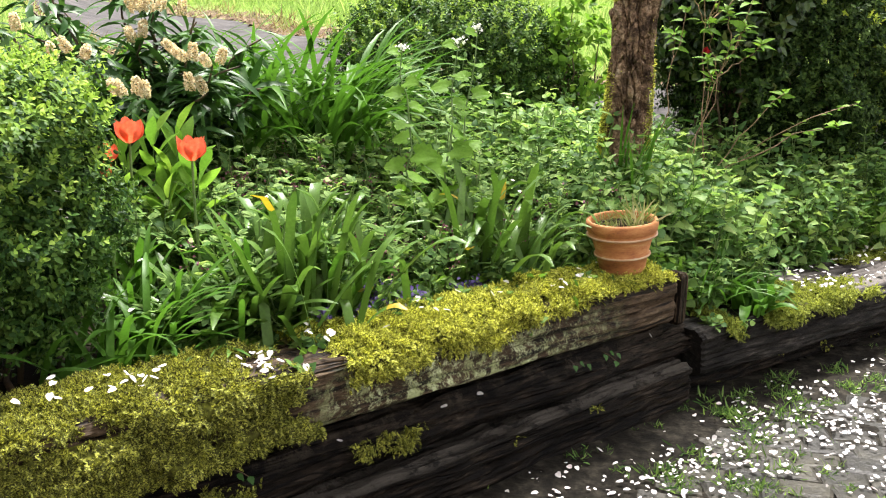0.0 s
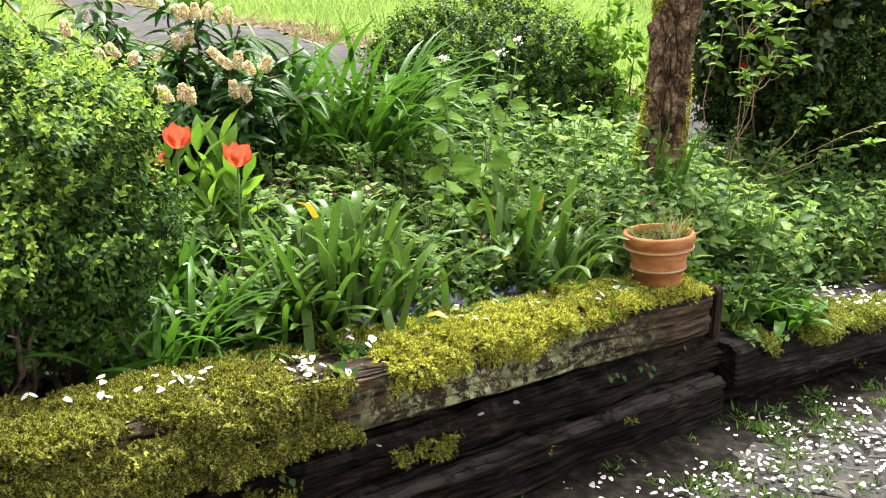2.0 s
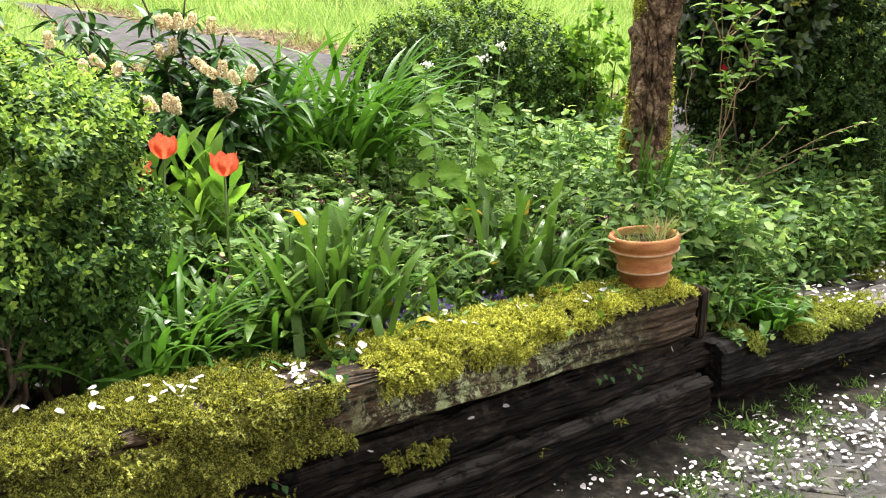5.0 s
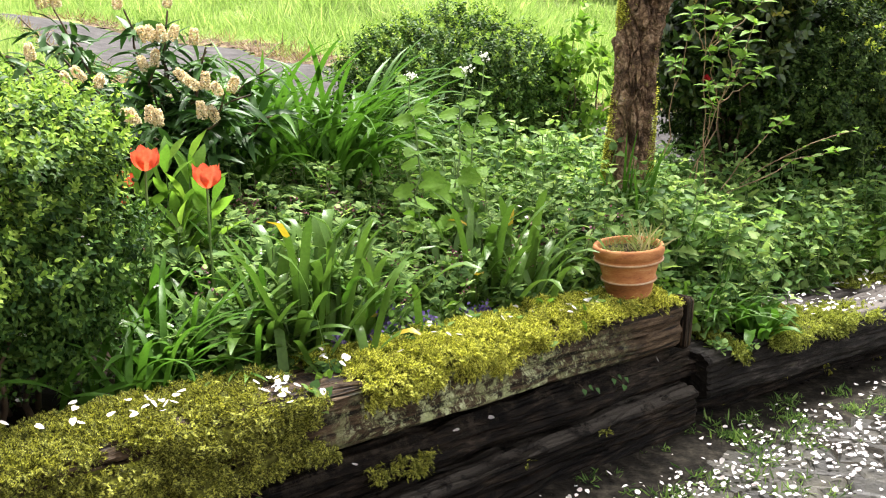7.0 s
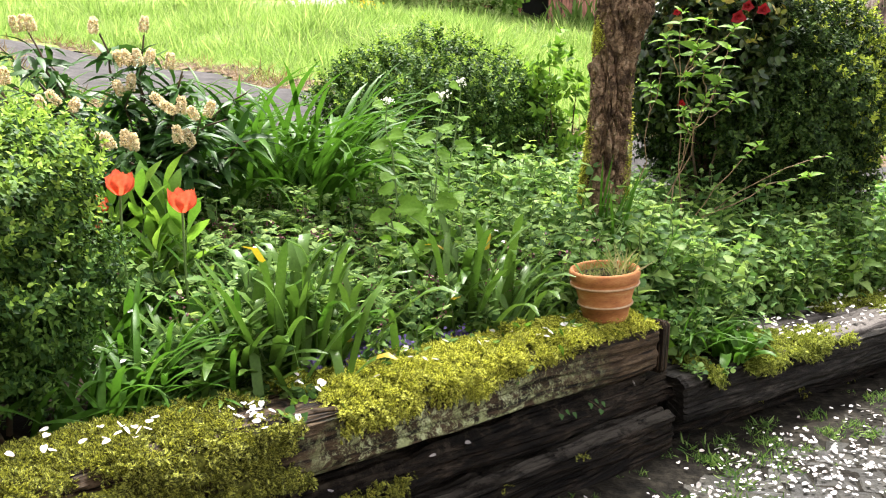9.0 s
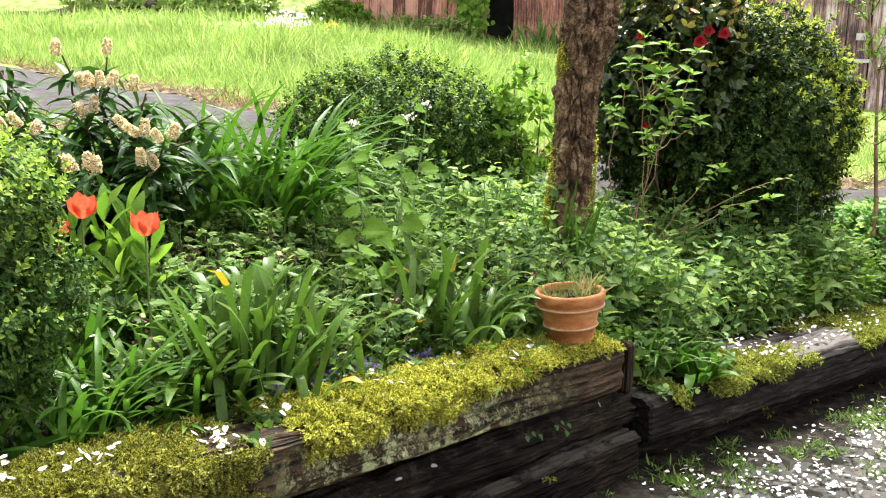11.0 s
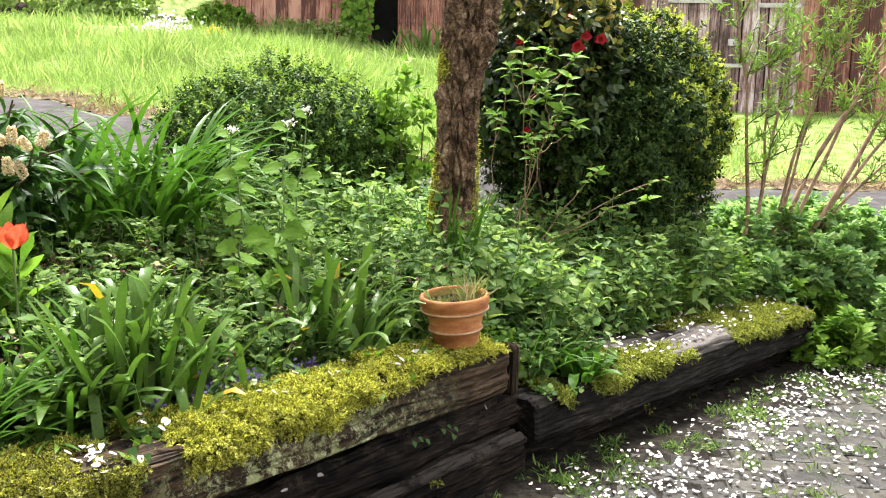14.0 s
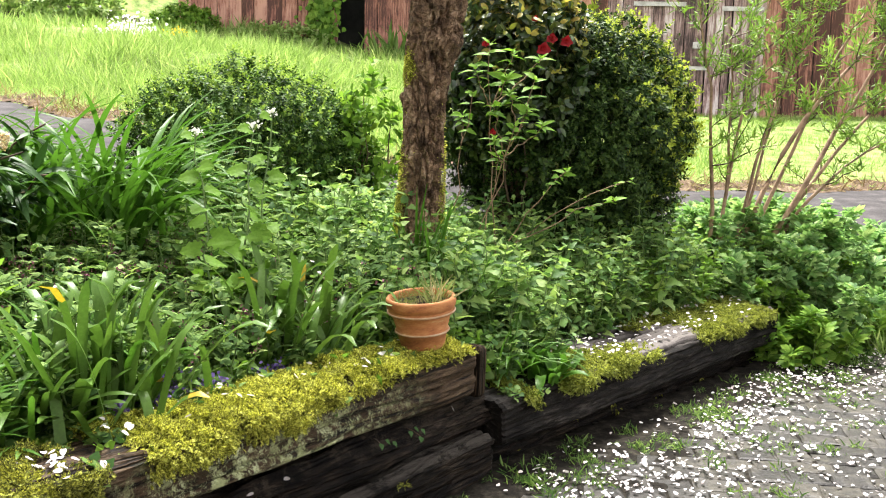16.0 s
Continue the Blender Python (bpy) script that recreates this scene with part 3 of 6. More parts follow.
def bank(x, y):
    """The turf stands a little over the path."""
    return 0.06 * np.clip((beside_track(x, y) - 0.62) / 0.16, 0, 1) * (np.asarray(y) > 5.5)


thing("lawn", sheet("lawn", np.concatenate([np.arange(-14, -3, 0.25), np.arange(-3, 5, 0.08), np.arange(5, 14, 0.25), np.geomspace(14, 700, 20)]), np.concatenate([np.arange(5.0, 9, 0.08), np.arange(9, 30, 0.25), np.geomspace(30, 700, 20)]), TURF,
      lambda x, y: height(x, y) + 0.004 + bank(x, y) + 0.025 * (1 + rough(x, y, 2.3)) * np.clip((beside_track(x, y) - 0.75) / 0.6, 0, 1), lambda x, y: (y > 5.2 + 0.03 * x)), "bright green lawn turf on the rising ground", "lawn", kind="structure")

VERGE = plain_material("verge_soil", [(0.2, (0.03, 0.02, 0.013)), (0.5, (0.095, 0.066, 0.042)), (0.85, (0.2, 0.155, 0.1))], 14, 0.95, 0.9, 0.02, fine=60, spec=0.1)
thing("verge", sheet("verge", np.arange(-5, 9, 0.04), np.arange(5.5, 9.5, 0.04), VERGE, lambda x, y: height(x, y) + 0.012 + bank(x, y) + 0.012 * rough(x, y, 23), lambda x, y: (y > 5.5) & (np.abs(beside_track(x, y) - 0.68 - 0.03 * rough(x, y, 6)) < 0.08 + 0.04 * rough(x + 1, y, 9))), "bare brown earth edge between the path and the lawn", "verge", kind="structure")

# ---- the retaining wall of old sleepers ----
HEAD = math.atan2(2.24, 2.39)      # heading of the nearer run
HEAD_R = math.atan2(1.085, 1.48)    # heading of the further run


def timber(length, depth, tall, wear=0.006, seed=0, checks=6, r=0.02):
    """An old sleeper: along +x, its front at y = 0, its body behind it, worn round and split along the grain."""
    step = 0.014 if length > 0.5 else 0.01
    n = int(length / step)
    x = np.linspace(0, length, n)
    ring = []
    for a, b, k, ny, nz in (((0, tall), (depth, tall), int(depth / 0.009), 0, 1), ((depth, tall), (depth, 0), 7, 1, 0), ((depth, 0), (0, 0), 7, 0, -1), ((0, 0), (0, tall), int(tall / 0.0065), -1, 0)):
        for i in range(max(4, k)):
            f = i / max(4, k)
            ring.append((a[0] + (b[0] - a[0]) * f, a[1] + (b[1] - a[1]) * f, ny, nz))
    m = len(ring)
    cy, cz, hy, hz = depth / 2, tall / 2, depth / 2, tall / 2
    rs = np.random.default_rng(seed)
    lines = [(rs.uniform(0.1, 0.9) * tall, rs.uniform(0.05, 0.95) * length, rs.uniform(0.15, 0.55), rs.uniform(0.006, 0.016), rs.normal() * 0.05) for _ in range(checks)]
    v = np.zeros((n, m, 3))
    for j, (y, z, ny, nz) in enumerate(ring):
        ey, ez = min(y, depth - y), min(z, tall - z)
        ease = max(0, r - math.hypot(ey, ez)) * 0.5
        front = ny < 0
        for i, xx in enumerate(x):
            lane = z * 60 + 2.2 * noise.noise((xx * 1.6 + seed, z * 6, 0.3))
            w = noise.noise((xx * 3.2 + seed * 9, y * 5, z * 5)) * wear * 2.2 + noise.noise((xx * 9 + seed, y * 30, z * 30)) * wear * 0.8
            w += noise.noise((xx * 2.0, y * 70 + seed, lane)) * wear * 0.9 + noise.noise((xx * 5.0 + seed, y * 160, z * 160)) * wear * 0.35
            w -= max(0.0, 0.14 - abs(noise.noise((xx * 1.1 + seed * 3, y * 17 + 4, lane * 0.36)))) * wear * 7.0
            if front:
                for c, mid_x, reach, deep, slope in lines:
                    if abs(xx - mid_x) < reach:
                        gap = abs(z - c - slope * (xx - mid_x) - 0.006 * math.sin(xx * 7 + c * 90)) / 0.0065
                        if gap < 1:
                            w -= deep * (1 - gap) * (1 - (abs(xx - mid_x) / reach) ** 2)
            end = max(0, 0.012 - min(xx, length - xx)) * 0.5
            v[i, j] = (xx, y + ny * w + (cy - y) / hy * (ease + end), z + nz * w + (cz - z) / hz * (ease + end))
    i, j = np.meshgrid(np.arange(n - 1), np.arange(m), indexing="ij")
    k = (j + 1) % m
    q = [np.stack([i * m + j, i * m + k, (i + 1) * m + k, (i + 1) * m + j], -1).reshape(-1, 4)]
    v = [v.reshape(-1, 3)]
    base = n * m
    jj = np.arange(m)
    for row, way in ((0, -1), (n - 1, 1)):  # the sawn ends, in rings towards the heart
        last = row * m + jj
        rim = v[0][row * m:(row + 1) * m]
        heart = rim.mean(0)
        for f in (0.75, 0.5, 0.25, 0.02):
            inner = heart + (rim - heart) * f
            inner[:, 0] -= way * 0.004 * rs.uniform(0, 1, m)
            v.append(inner)
            now = base + jj
            q.append(np.stack([last, np.roll(last, -1), np.roll(now, -1), now], 1))
            last, base = now, base + m
    return np.concatenate(v), np.concatenate(q)


def sleeper(length, depth, tall, at, mat, label, seed, r=0.02, checks=9, wear=0.007):
    v, q = timber(length, depth, tall, wear, seed, checks, r)
    ob = thing("timber_sleeper", None, label, "sleeper", "sleepers of the retaining wall", at=at)
    piece("beam", mesh_of("beam", v, q, mat, smooth=False), ob)
    return ob


def moss_on(parent, length, depth, tall, thick, fronds, top_back=1.0, seed=0, name="moss", label="thick yellow-green moss cushion", mat=None, bed=True):
    """A bed of moss that lies on a sleeper and hangs over its front: thick(x, down) gives its depth in metres, down from -1 (back of the top) over 0 (front edge) to 1 (foot of the front)."""
    n, m = int(length / 0.016), 34
    xs, us = np.linspace(0.0, length, n), np.linspace(-top_back, 1, m)
    gx, gu = np.meshgrid(xs, us, indexing="ij")
    th = np.vectorize(thick)(gx, gu)
    lump = np.array([[noise.noise((a * 12 + seed, u * 3.2, 3.1)) * 1.25 + noise.noise((a * 32, u * 8, seed)) * 0.8 for u in us] for a in xs])
    th = th * (1 + lump)

    def on(gx, gu, th):
        y = np.where(gu < 0, -gu * depth, 0.0)
        z = np.where(gu < 0, tall, tall * (1 - gu))
        corner = np.clip(1 - np.abs(gu) * 5, 0, 1)
        ny = np.where(gu < 0, -0.7 * corner, -(1 - 0.3 * corner))
        nz = np.where(gu < 0, 1 - 0.3 * corner, 0.7 * corner)
        return np.stack([gx, y + ny * th + 0.012 * corner ** 2, z + nz * th - 0.012 * corner ** 2], -1), np.stack([0 * gx, ny, nz], -1)

    v, nor = on(gx, gu, th - 0.006)
    i, j = np.meshgrid(np.arange(n - 1), np.arange(m - 1), indexing="ij")
    live = (th[:-1, :-1] > 0.005) & (th[1:, 1:] > 0.005)
    i, j = i[live], j[live]
    q = np.stack([i * m + j, (i + 1) * m + j, (i + 1) * m + j + 1, i * m + j + 1], -1)
    moss = piece(name, mesh_of(name, v.reshape(-1, 3), q, MOSS_BASE), parent, label) if bed else parent
    rs = np.random.default_rng(seed)
    tufts = fronds // 22
    ta, tu = rs.uniform(0, length, tufts), rs.uniform(-top_back, 1, tufts)
    off_a, off_u = rs.normal(size=(tufts, 11)) * 0.0065, rs.normal(size=(tufts, 11)) * 0.0065
    away = np.stack([off_a.ravel(), off_u.ravel()], 1) / 0.0065
    a = np.clip(ta[:, None] + off_a, 0, length).ravel()
    u = np.clip(tu[:, None] + off_u / np.where(tu < 0, depth, tall)[:, None], -top_back, 1).ravel()
    proud = np.repeat(np.clip(rs.normal(0.002, 0.004, tufts), -0.004, 0.01), 11)
    ia, iu = np.clip((a / length * (n - 1)).astype(int), 0, n - 1), np.clip(((u + top_back) / (1 + top_back) * (m - 1)).astype(int), 0, m - 1)
    t = th[ia, iu]
    ok = np.nonzero(t > rs.uniform(0.002, 0.012, len(t)))[0][: fronds // 5]
    a, u, t, away = a[ok], u[ok], t[ok] + proud[ok], away[ok]
    p, nn = on(a, u, t - 0.004)
    lean = nn + rs.normal(size=nn.shape) * 0.3
    lean[:, 0] += away[:, 0] * 0.5
    lean[:, 1] -= np.where(u < 0, away[:, 1] * 0.5, 0)
    lean[:, 2] -= np.where(u < 0, 0, away[:, 1] * 0.5)
    lean[:, 2] -= np.clip(u * 4, 0, 1) * 0.9
    reach = rs.uniform(0.003, 0.012, (len(p), 1)) * (0.55 + 0.45 * np.clip(u[:, None] * 6 + 0.6, 0, 1))
    k = 2  # feathered fronds along each leaning shoot
    s = np.tile(np.linspace(0, 1, k), (len(p), 1))[..., None]
    p = (p[:, None] + lean[:, None] * reach[:, None] * s * 0.7 + rs.normal(size=(len(p), k, 3)) * 0.002).reshape(-1, 3)
    d = (lean[:, None] * 0.8 + rs.normal(size=(len(lean), k, 3)) * 0.7).reshape(-1, 3)
    fv, fq = scatter(FEATHER, p, d, rs.normal(size=d.shape) * 0.5 + [0, -0.3, 0.8], rs.uniform(0.007, 0.017, len(p)))
    piece("moss_fronds", mesh_of("moss_fronds", fv, fq, mat or MOSS), moss, "tiny feathery moss fronds" if bed else label, kind="stuff")
    return moss


def along(head, x0, y0, z, tilt=0.0):
    return Matrix.Translation((x0, y0, z)) @ Matrix.Rotation(head, 4, "Z") @ Matrix.Rotation(radians(tilt), 4, "Y")


def soft(x, a, b):
    k = min(1, max(0, (x - a) / (b - a)))
    return k * k * (3 - 2 * k)


top = sleeper(2.58, 0.21, 0.155, along(HEAD, -1.13, 1.317, 0.385, 1.3), SLEEPER, "top sleeper of the wall, mossy and lichened old timber", 1)


def top_moss(x, u):
    x = x + 0.07 * noise.noise((u * 2.5, x * 4, 1.7)) + 0.03 * noise.noise((u * 9, x * 16, 4.2))
    left = soft(x, -0.3, 0.2) * (1 - soft(x, 1.13, 1.2))
    right = soft(x, 1.225, 1.31) * (1 - soft(x, 2.50, 2.57))
    ragged = (0.12 * math.sin(x * 19) + 0.09 * math.sin(x * 43 + 1)) * (1 - 0.75 * soft(x, 1.8, 2.0))
    if u < 0:
        bare = soft(x, 0.98, 1.1) * (1 - soft(x, 1.25, 1.38)) * (0.85 - 0.5 * soft(-u, 0.55, 0.75))
        return 0.024 * max(left * 0.65, right * (1.0 - 0.25 * soft(x, 2.0, 2.5))) * (1 - bare) * (1 - 0.5 * soft(-u, 0.75, 1.0))
    seam = 1 - 1.25 * math.exp(-((u - 0.16 - 0.1 * soft(x, 0.6, 0.2) + 0.04 * math.sin(x * 11)) / 0.075) ** 2) * (1 - soft(x, 0.70, 0.82))
    drape_l = left * (1 - soft(u, 0.95 + ragged, 1.15 + ragged)) * 0.026 * max(0, seam) * min(1.0, max(0.0, 0.95 + 1.9 * noise.noise((x * 8, u * 3.5, 6.1))))
    reach = float(np.interp(x, (1.3, 1.6, 1.85, 2.1, 2.6), (0.38, 0.34, 0.27, 0.1, 0.07)))
    drape_r = right * (1 - soft(u, reach + 0.6 * ragged - 0.25, reach + 0.6 * ragged)) * 0.022
    return max(drape_l, drape_r)


moss_on(top, 2.56, 0.21, 0.155, lambda x, u: top_moss(x, u) * (x < 1.21), 130000, seed=3, label="thick olive-green moss cushion hanging over the timber", mat=MOSS_OLIVE)
moss_on(top, 2.56, 0.21, 0.155, lambda x, u: top_moss(x, u) * (x >= 1.21), 130000, seed=4, label="bright yellow moss cushion on the timber")
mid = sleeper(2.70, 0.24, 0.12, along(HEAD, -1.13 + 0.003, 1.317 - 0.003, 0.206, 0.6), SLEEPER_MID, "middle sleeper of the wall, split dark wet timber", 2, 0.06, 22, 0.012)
moss_on(mid, 2.65, 0.24, 0.12, lambda x, u: 0.016 * (noise.noise((x * 22, u * 5, 2)) * 0.9 + 0.6) * max(math.exp(-((x - 1.42) / 0.09) ** 2), 0.8 * math.exp(-((x - 0.95) / 0.1) ** 2)) * soft(u, -0.02, 0.1) * (1 - soft(u, 0.25, 0.6)), 90000, seed=5, mat=MOSS_OLIVE, bed=False)
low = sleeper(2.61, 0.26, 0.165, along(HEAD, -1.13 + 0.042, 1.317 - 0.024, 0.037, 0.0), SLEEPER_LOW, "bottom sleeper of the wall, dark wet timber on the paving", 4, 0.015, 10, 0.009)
far_top = sleeper(1.99, 0.43, 0.17, along(HEAD_R, 0.853, 3.09, 0.132, -0.25), SLEEPER_GREY, "lower-lying sleeper of the wall, grey timber with moss and petals", 6, 0.03, 10, 0.009)


def far_moss(x, u):
    x = x - 0.09 + 0.05 * noise.noise((x * 5, u * 3, 8.8))
    a = soft(x, -0.05, 0.02) * (1 - 0.95 * soft(x, 0.06, 0.1) * (1 - soft(x, 0.2, 0.27))) * (1 - soft(x, 0.80, 0.9)) * (1 - 0.9 * soft(x, 0.5, 0.62) * soft(-u, 0.25, 0.5))
    b = max(soft(x, 1.12, 1.25), 0.8 * soft(x, 0.95, 1.05) * soft(-u, 0.4, 0.7)) * (1 - soft(x, 1.80, 1.87))
    gap = 0.62 + 0.9 * noise.noise((x * 7, u * 4, 5.5))
    if u < 0:
        return 0.011 * max(a * min(1, gap + 0.3), b * min(1.0, gap + 0.45)) * (1 - 0.6 * soft(-u, 0.85, 1.0))
    return 0.010 * max(a, b) * (1 - soft(u, 0.06 + 0.06 * math.sin(x * 23), 0.26 + 0.06 * math.sin(x * 23)))


moss_on(far_top, 1.98, 0.43, 0.17, far_moss, 110000, seed=8, label="thin yellow-green moss on the grey timber", mat=MOSS_THIN)
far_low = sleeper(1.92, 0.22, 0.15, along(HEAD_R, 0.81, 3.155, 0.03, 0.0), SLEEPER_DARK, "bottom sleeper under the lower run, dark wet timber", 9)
moss_on(low, 2.6, 0.26, 0.165, lambda x, u: 0.008 * (noise.noise((x * 14, u * 4, 7)) - 0.28) * 3.0 * soft(u, -0.3, -0.05) * (1 - soft(u, 0.05, 0.3)) * soft(x, 1.2, 1.6), 16000, seed=12, label="thin moss along the ledge", mat=MOSS_OLIVE, bed=False)
moss_on(far_low, 1.8, 0.22, 0.14, lambda x, u: 0.008 * (noise.noise((x * 9, u * 3, 2)) - 0.28) * 3.0 * soft(u, 0.2, 0.5) * (1 - soft(u, 0.8, 1.0)), 20000, seed=13, label="thin moss on the foot of the timber", mat=MOSS_OLIVE, bed=False)

# stake at the end of the top sleeper
sv, sq = timber(0.165, 0.06, 0.04, 0.0006, 3, 0, 0.003)
stake = thing("stake", None, "short brown wooden stake against the sleeper's end", "stake", at=along(HEAD, -1.13, 1.317, 0.385, 1.3) @ Matrix.Translation((2.625, -0.004, -0.005)) @ Matrix.Rotation(radians(-90), 4, "Y"))
piece("post", mesh_of("post", sv, sq, SLEEPER, False), stake)

# ---- terracotta pot ----


def lathe(profile, seg=48):
    p = np.array(profile, float)
    w = np.linspace(0, 2 * math.pi, seg, endpoint=False)
    v = np.stack([p[:, None, 0] * np.cos(w), p[:, None, 0] * np.sin(w), np.repeat(p[:, None, 1], seg, 1)], -1)
    i, j = np.meshgrid(np.arange(len(p) - 1), np.arange(seg), indexing="ij")
    k = (j + 1) % seg
    return v.reshape(-1, 3), np.stack([i * seg + j, i * seg + k, (i + 1) * seg + k, (i + 1) * seg + j], -1).reshape(-1, 4)


POT_AT = Matrix.Translation((0.567, 3.03, 0.512)) @ Matrix.Rotation(radians(-4.0), 4, "Y") @ Matrix.Rotation(radians(2), 4, "X") @ Matrix.Diagonal((0.96, 0.96, 0.96, 1))
pot = thing("flower_pot", None, "terracotta flower pot with chipped banded rim on the mossy sleeper", "flower pot", at=POT_AT)
pv, pq = lathe([(0.0, 0.0), (0.066, 0.0), (0.07, 0.003), (0.0715, 0.012), (0.079, 0.05), (0.0835, 0.052), (0.085, 0.056), (0.0838, 0.060), (0.081, 0.062), (0.095, 0.112)])
piece("body", mesh_of("body", pv, pq, TERRACOTTA), pot)
rv, rq = lathe([(0.094, 0.110), (0.103, 0.113), (0.106, 0.117), (0.1055, 0.123), (0.102, 0.127), (0.1045, 0.130), (0.1095, 0.136), (0.1115, 0.146), (0.111, 0.158), (0.108, 0.165), (0.102, 0.1665), (0.098, 0.164), (0.096, 0.155), (0.092, 0.12), (0.088, 0.1)], 64)
for k in range(len(rv)):  # a chip out of the rim
    a = math.atan2(rv[k, 1], rv[k, 0])
    dent = math.exp(-((a + 2.85) / 0.14) ** 2) * math.exp(-((rv[k, 2] - 0.132) / 0.008) ** 2)
    rv[k, :2] *= 1 - 0.09 * dent
piece("rim", mesh_of("rim", rv, rq, TERRACOTTA), pot, "thick rolled terracotta rim")
# Raised bands; their paler colour paints the highlight along the ridges.
for zz, rr in ((0.1195, 0.1068), (0.056, 0.0853)):
    w_ = np.linspace(0, 6.2832, 49)
    piece("band", mesh_of("band", *tube(np.stack([rr * np.cos(w_), rr * np.sin(w_), zz + 0 * w_], 1), np.full(49, 0.0032), 8), TERRA_HIGHLIGHT), pot, "raised band with its highlight painted pale")
dv, dq = lathe([(0.0, 0.148), (0.05, 0.150), (0.094, 0.142)])
piece("potting_soil", mesh_of("potting_soil", dv, dq, SOIL), pot, "dry brown potting soil")
n = 300
a, r = rng.uniform(0, 6.28, n), 0.085 * np.sqrt(rng.uniform(0, 1, n))
gp = np.stack([r * np.cos(a), r * np.sin(a), np.full(n, 0.148)], -1)
gd = rng.normal(size=(n, 3)) * 0.5 + [0, 0, 1]
gs = rng.uniform(0.015, 0.04, n) + rng.uniform(0.03, 0.08, n) * (rng.uniform(0, 1, n) > 0.6) * (gp[:, 0] > 0.02)
DRY = leaf_material("dry_grass", [(0.1, (0.12, 0.2, 0.04)), (0.55, (0.24, 0.27, 0.09)), (0.95, (0.45, 0.38, 0.24))], 0.7, 0.3)
piece("weed_tuft", mesh_of("weed_tuft", *scatter(HAIR, gp, gd, unit(n), gs), DRY), pot, "dry and green weeds sprouting from the pot", kind="stuff")

# ---- apple tree ----


def tree():
    ob = thing("tree", None, "old fruit tree with scaly mossy bark in the bed", "tree")
    pts = [(0.70, 3.86, 0.40), (0.69, 3.86, 0.60), (0.688, 3.86, 0.80), (0.70, 3.87, 1.0), (0.705, 3.88, 1.2), (0.722, 3.89, 1.4), (0.757, 3.90, 1.6), (0.78, 3.93, 1.8), (0.83, 3.98, 2.1), (0.86, 4.05, 2.5)]
    rad = [0.14, 0.105, 0.086, 0.08, 0.077, 0.085, 0.097, 0.095, 0.08, 0.06]
    t = np.linspace(0, 1, len(pts))
    rings, sides = 300, 120
    tt = np.concatenate([np.linspace(0, 0.75, rings - 20), np.linspace(0.755, 1, 20)])
    P = np.stack([np.interp(tt, t, np.array(pts)[:, k]) for k in range(3)], 1)
    R = np.interp(tt, t, rad)
    v, q = tube(P, R, sides)
    v = v.reshape(rings, sides, 3)
    for i in range(rings):
        c = P[i]
        z = c[2]
        for j in range(sides):
            d = v[i, j] - c
            w = j / sides * 6.283
            cw, sw = math.cos(w), math.sin(w)
            k = noise.noise((cw * 1.5, sw * 1.5, z * 4)) * 0.16 + noise.noise((cw * 3, sw * 3, z * 9)) * 0.10
            bend_ = noise.noise((cw * 4, sw * 4, z * 14)) * 0.5
            dist, cell = noise.voronoi((cw * 2.0 + bend_, sw * 2.0 + bend_, z * 9 + bend_))
            edge = dist[1] - dist[0]
            plate = noise.cell(cell[0] * 7.3)
            k += plate * 0.09 - 0.2 * math.exp(-(edge / 0.09) ** 2) + (edge - 0.3) * 0.06 * (1 + plate)
            k += noise.noise((cw * 14, sw * 14, z * 40)) * 0.035 + noise.noise((cw * 30, sw * 30, z * 90)) * 0.02
            knot = 0.3 * math.exp(-((tt[i] - 0.47) / 0.02) ** 2) * max(0, math.cos(w - 0.5)) + 0.25 * math.exp(-((tt[i] - 0.585) / 0.025) ** 2) * max(0, math.cos(w + 2.5))
            knot += 0.16 * math.exp(-((tt[i] - 0.66) / 0.03) ** 2) * max(0, math.cos(w - 0.2)) + 0.1 * math.exp(-((tt[i] - 0.43) / 0.02) ** 2) * max(0, math.cos(w + 1.3))
            v[i, j] = c + d * (1.0 + k + knot)
    piece("trunk", mesh_of("trunk", v.reshape(-1, 3), q, TRUNK_BARK, False), ob)
    rs = np.random.default_rng(21)
    # Limbs and crown are out of view; some were added to shade the bed.
    for end, r0 in (((0.0, 3.6, 3.5), 0.045), ((1.9, 4.3, 3.6), 0.05), ((0.9, 5.2, 3.7), 0.045), ((1.2, 3.2, 3.4), 0.035), ((0.1, 4.9, 3.45), 0.045), ((-0.35, 4.3, 3.5), 0.04)):
        lv = [tube(bend((0.86, 4.05, 2.42), end, 0.12, 12, 0.03), np.linspace(r0, 0.012, 12), 8)]
        tips = []
        for _ in range(10):
            s = rs.uniform(0.3, 1)
            p0 = np.array((0.86, 4.05, 2.42)) * (1 - s) + np.array(end) * s
            p1 = p0 + rs.normal(size=3) * 0.28 + [0, 0, 0.15]
            lv.append(tube(bend(p0, p1, 0.02, 5, 0.015), np.linspace(0.01, 0.003, 5), 5))
            tips.append((p0, p1))
        limb = piece("limb", mesh_of("limb", *join(lv), BARK), ob)
        cp = np.concatenate([a + (b - a) * rs.uniform(0, 1, (34, 1)) + rs.normal(size=(34, 3)) * 0.06 for a, b in tips])
        piece("crown", mesh_of("crown", *scatter(OVAL, cp, rs.normal(size=cp.shape), rs.normal(size=cp.shape) * 0.5 + [0, 0, 1], rs.uniform(0.03, 0.055, len(cp))), LEAF_FRESH), limb, "young leaves")
    n = 9000
    w = np.where(rs.uniform(0, 1, n) < 0.5, rs.normal(3.3, 0.28, n), rs.normal(-0.12, 0.3, n))
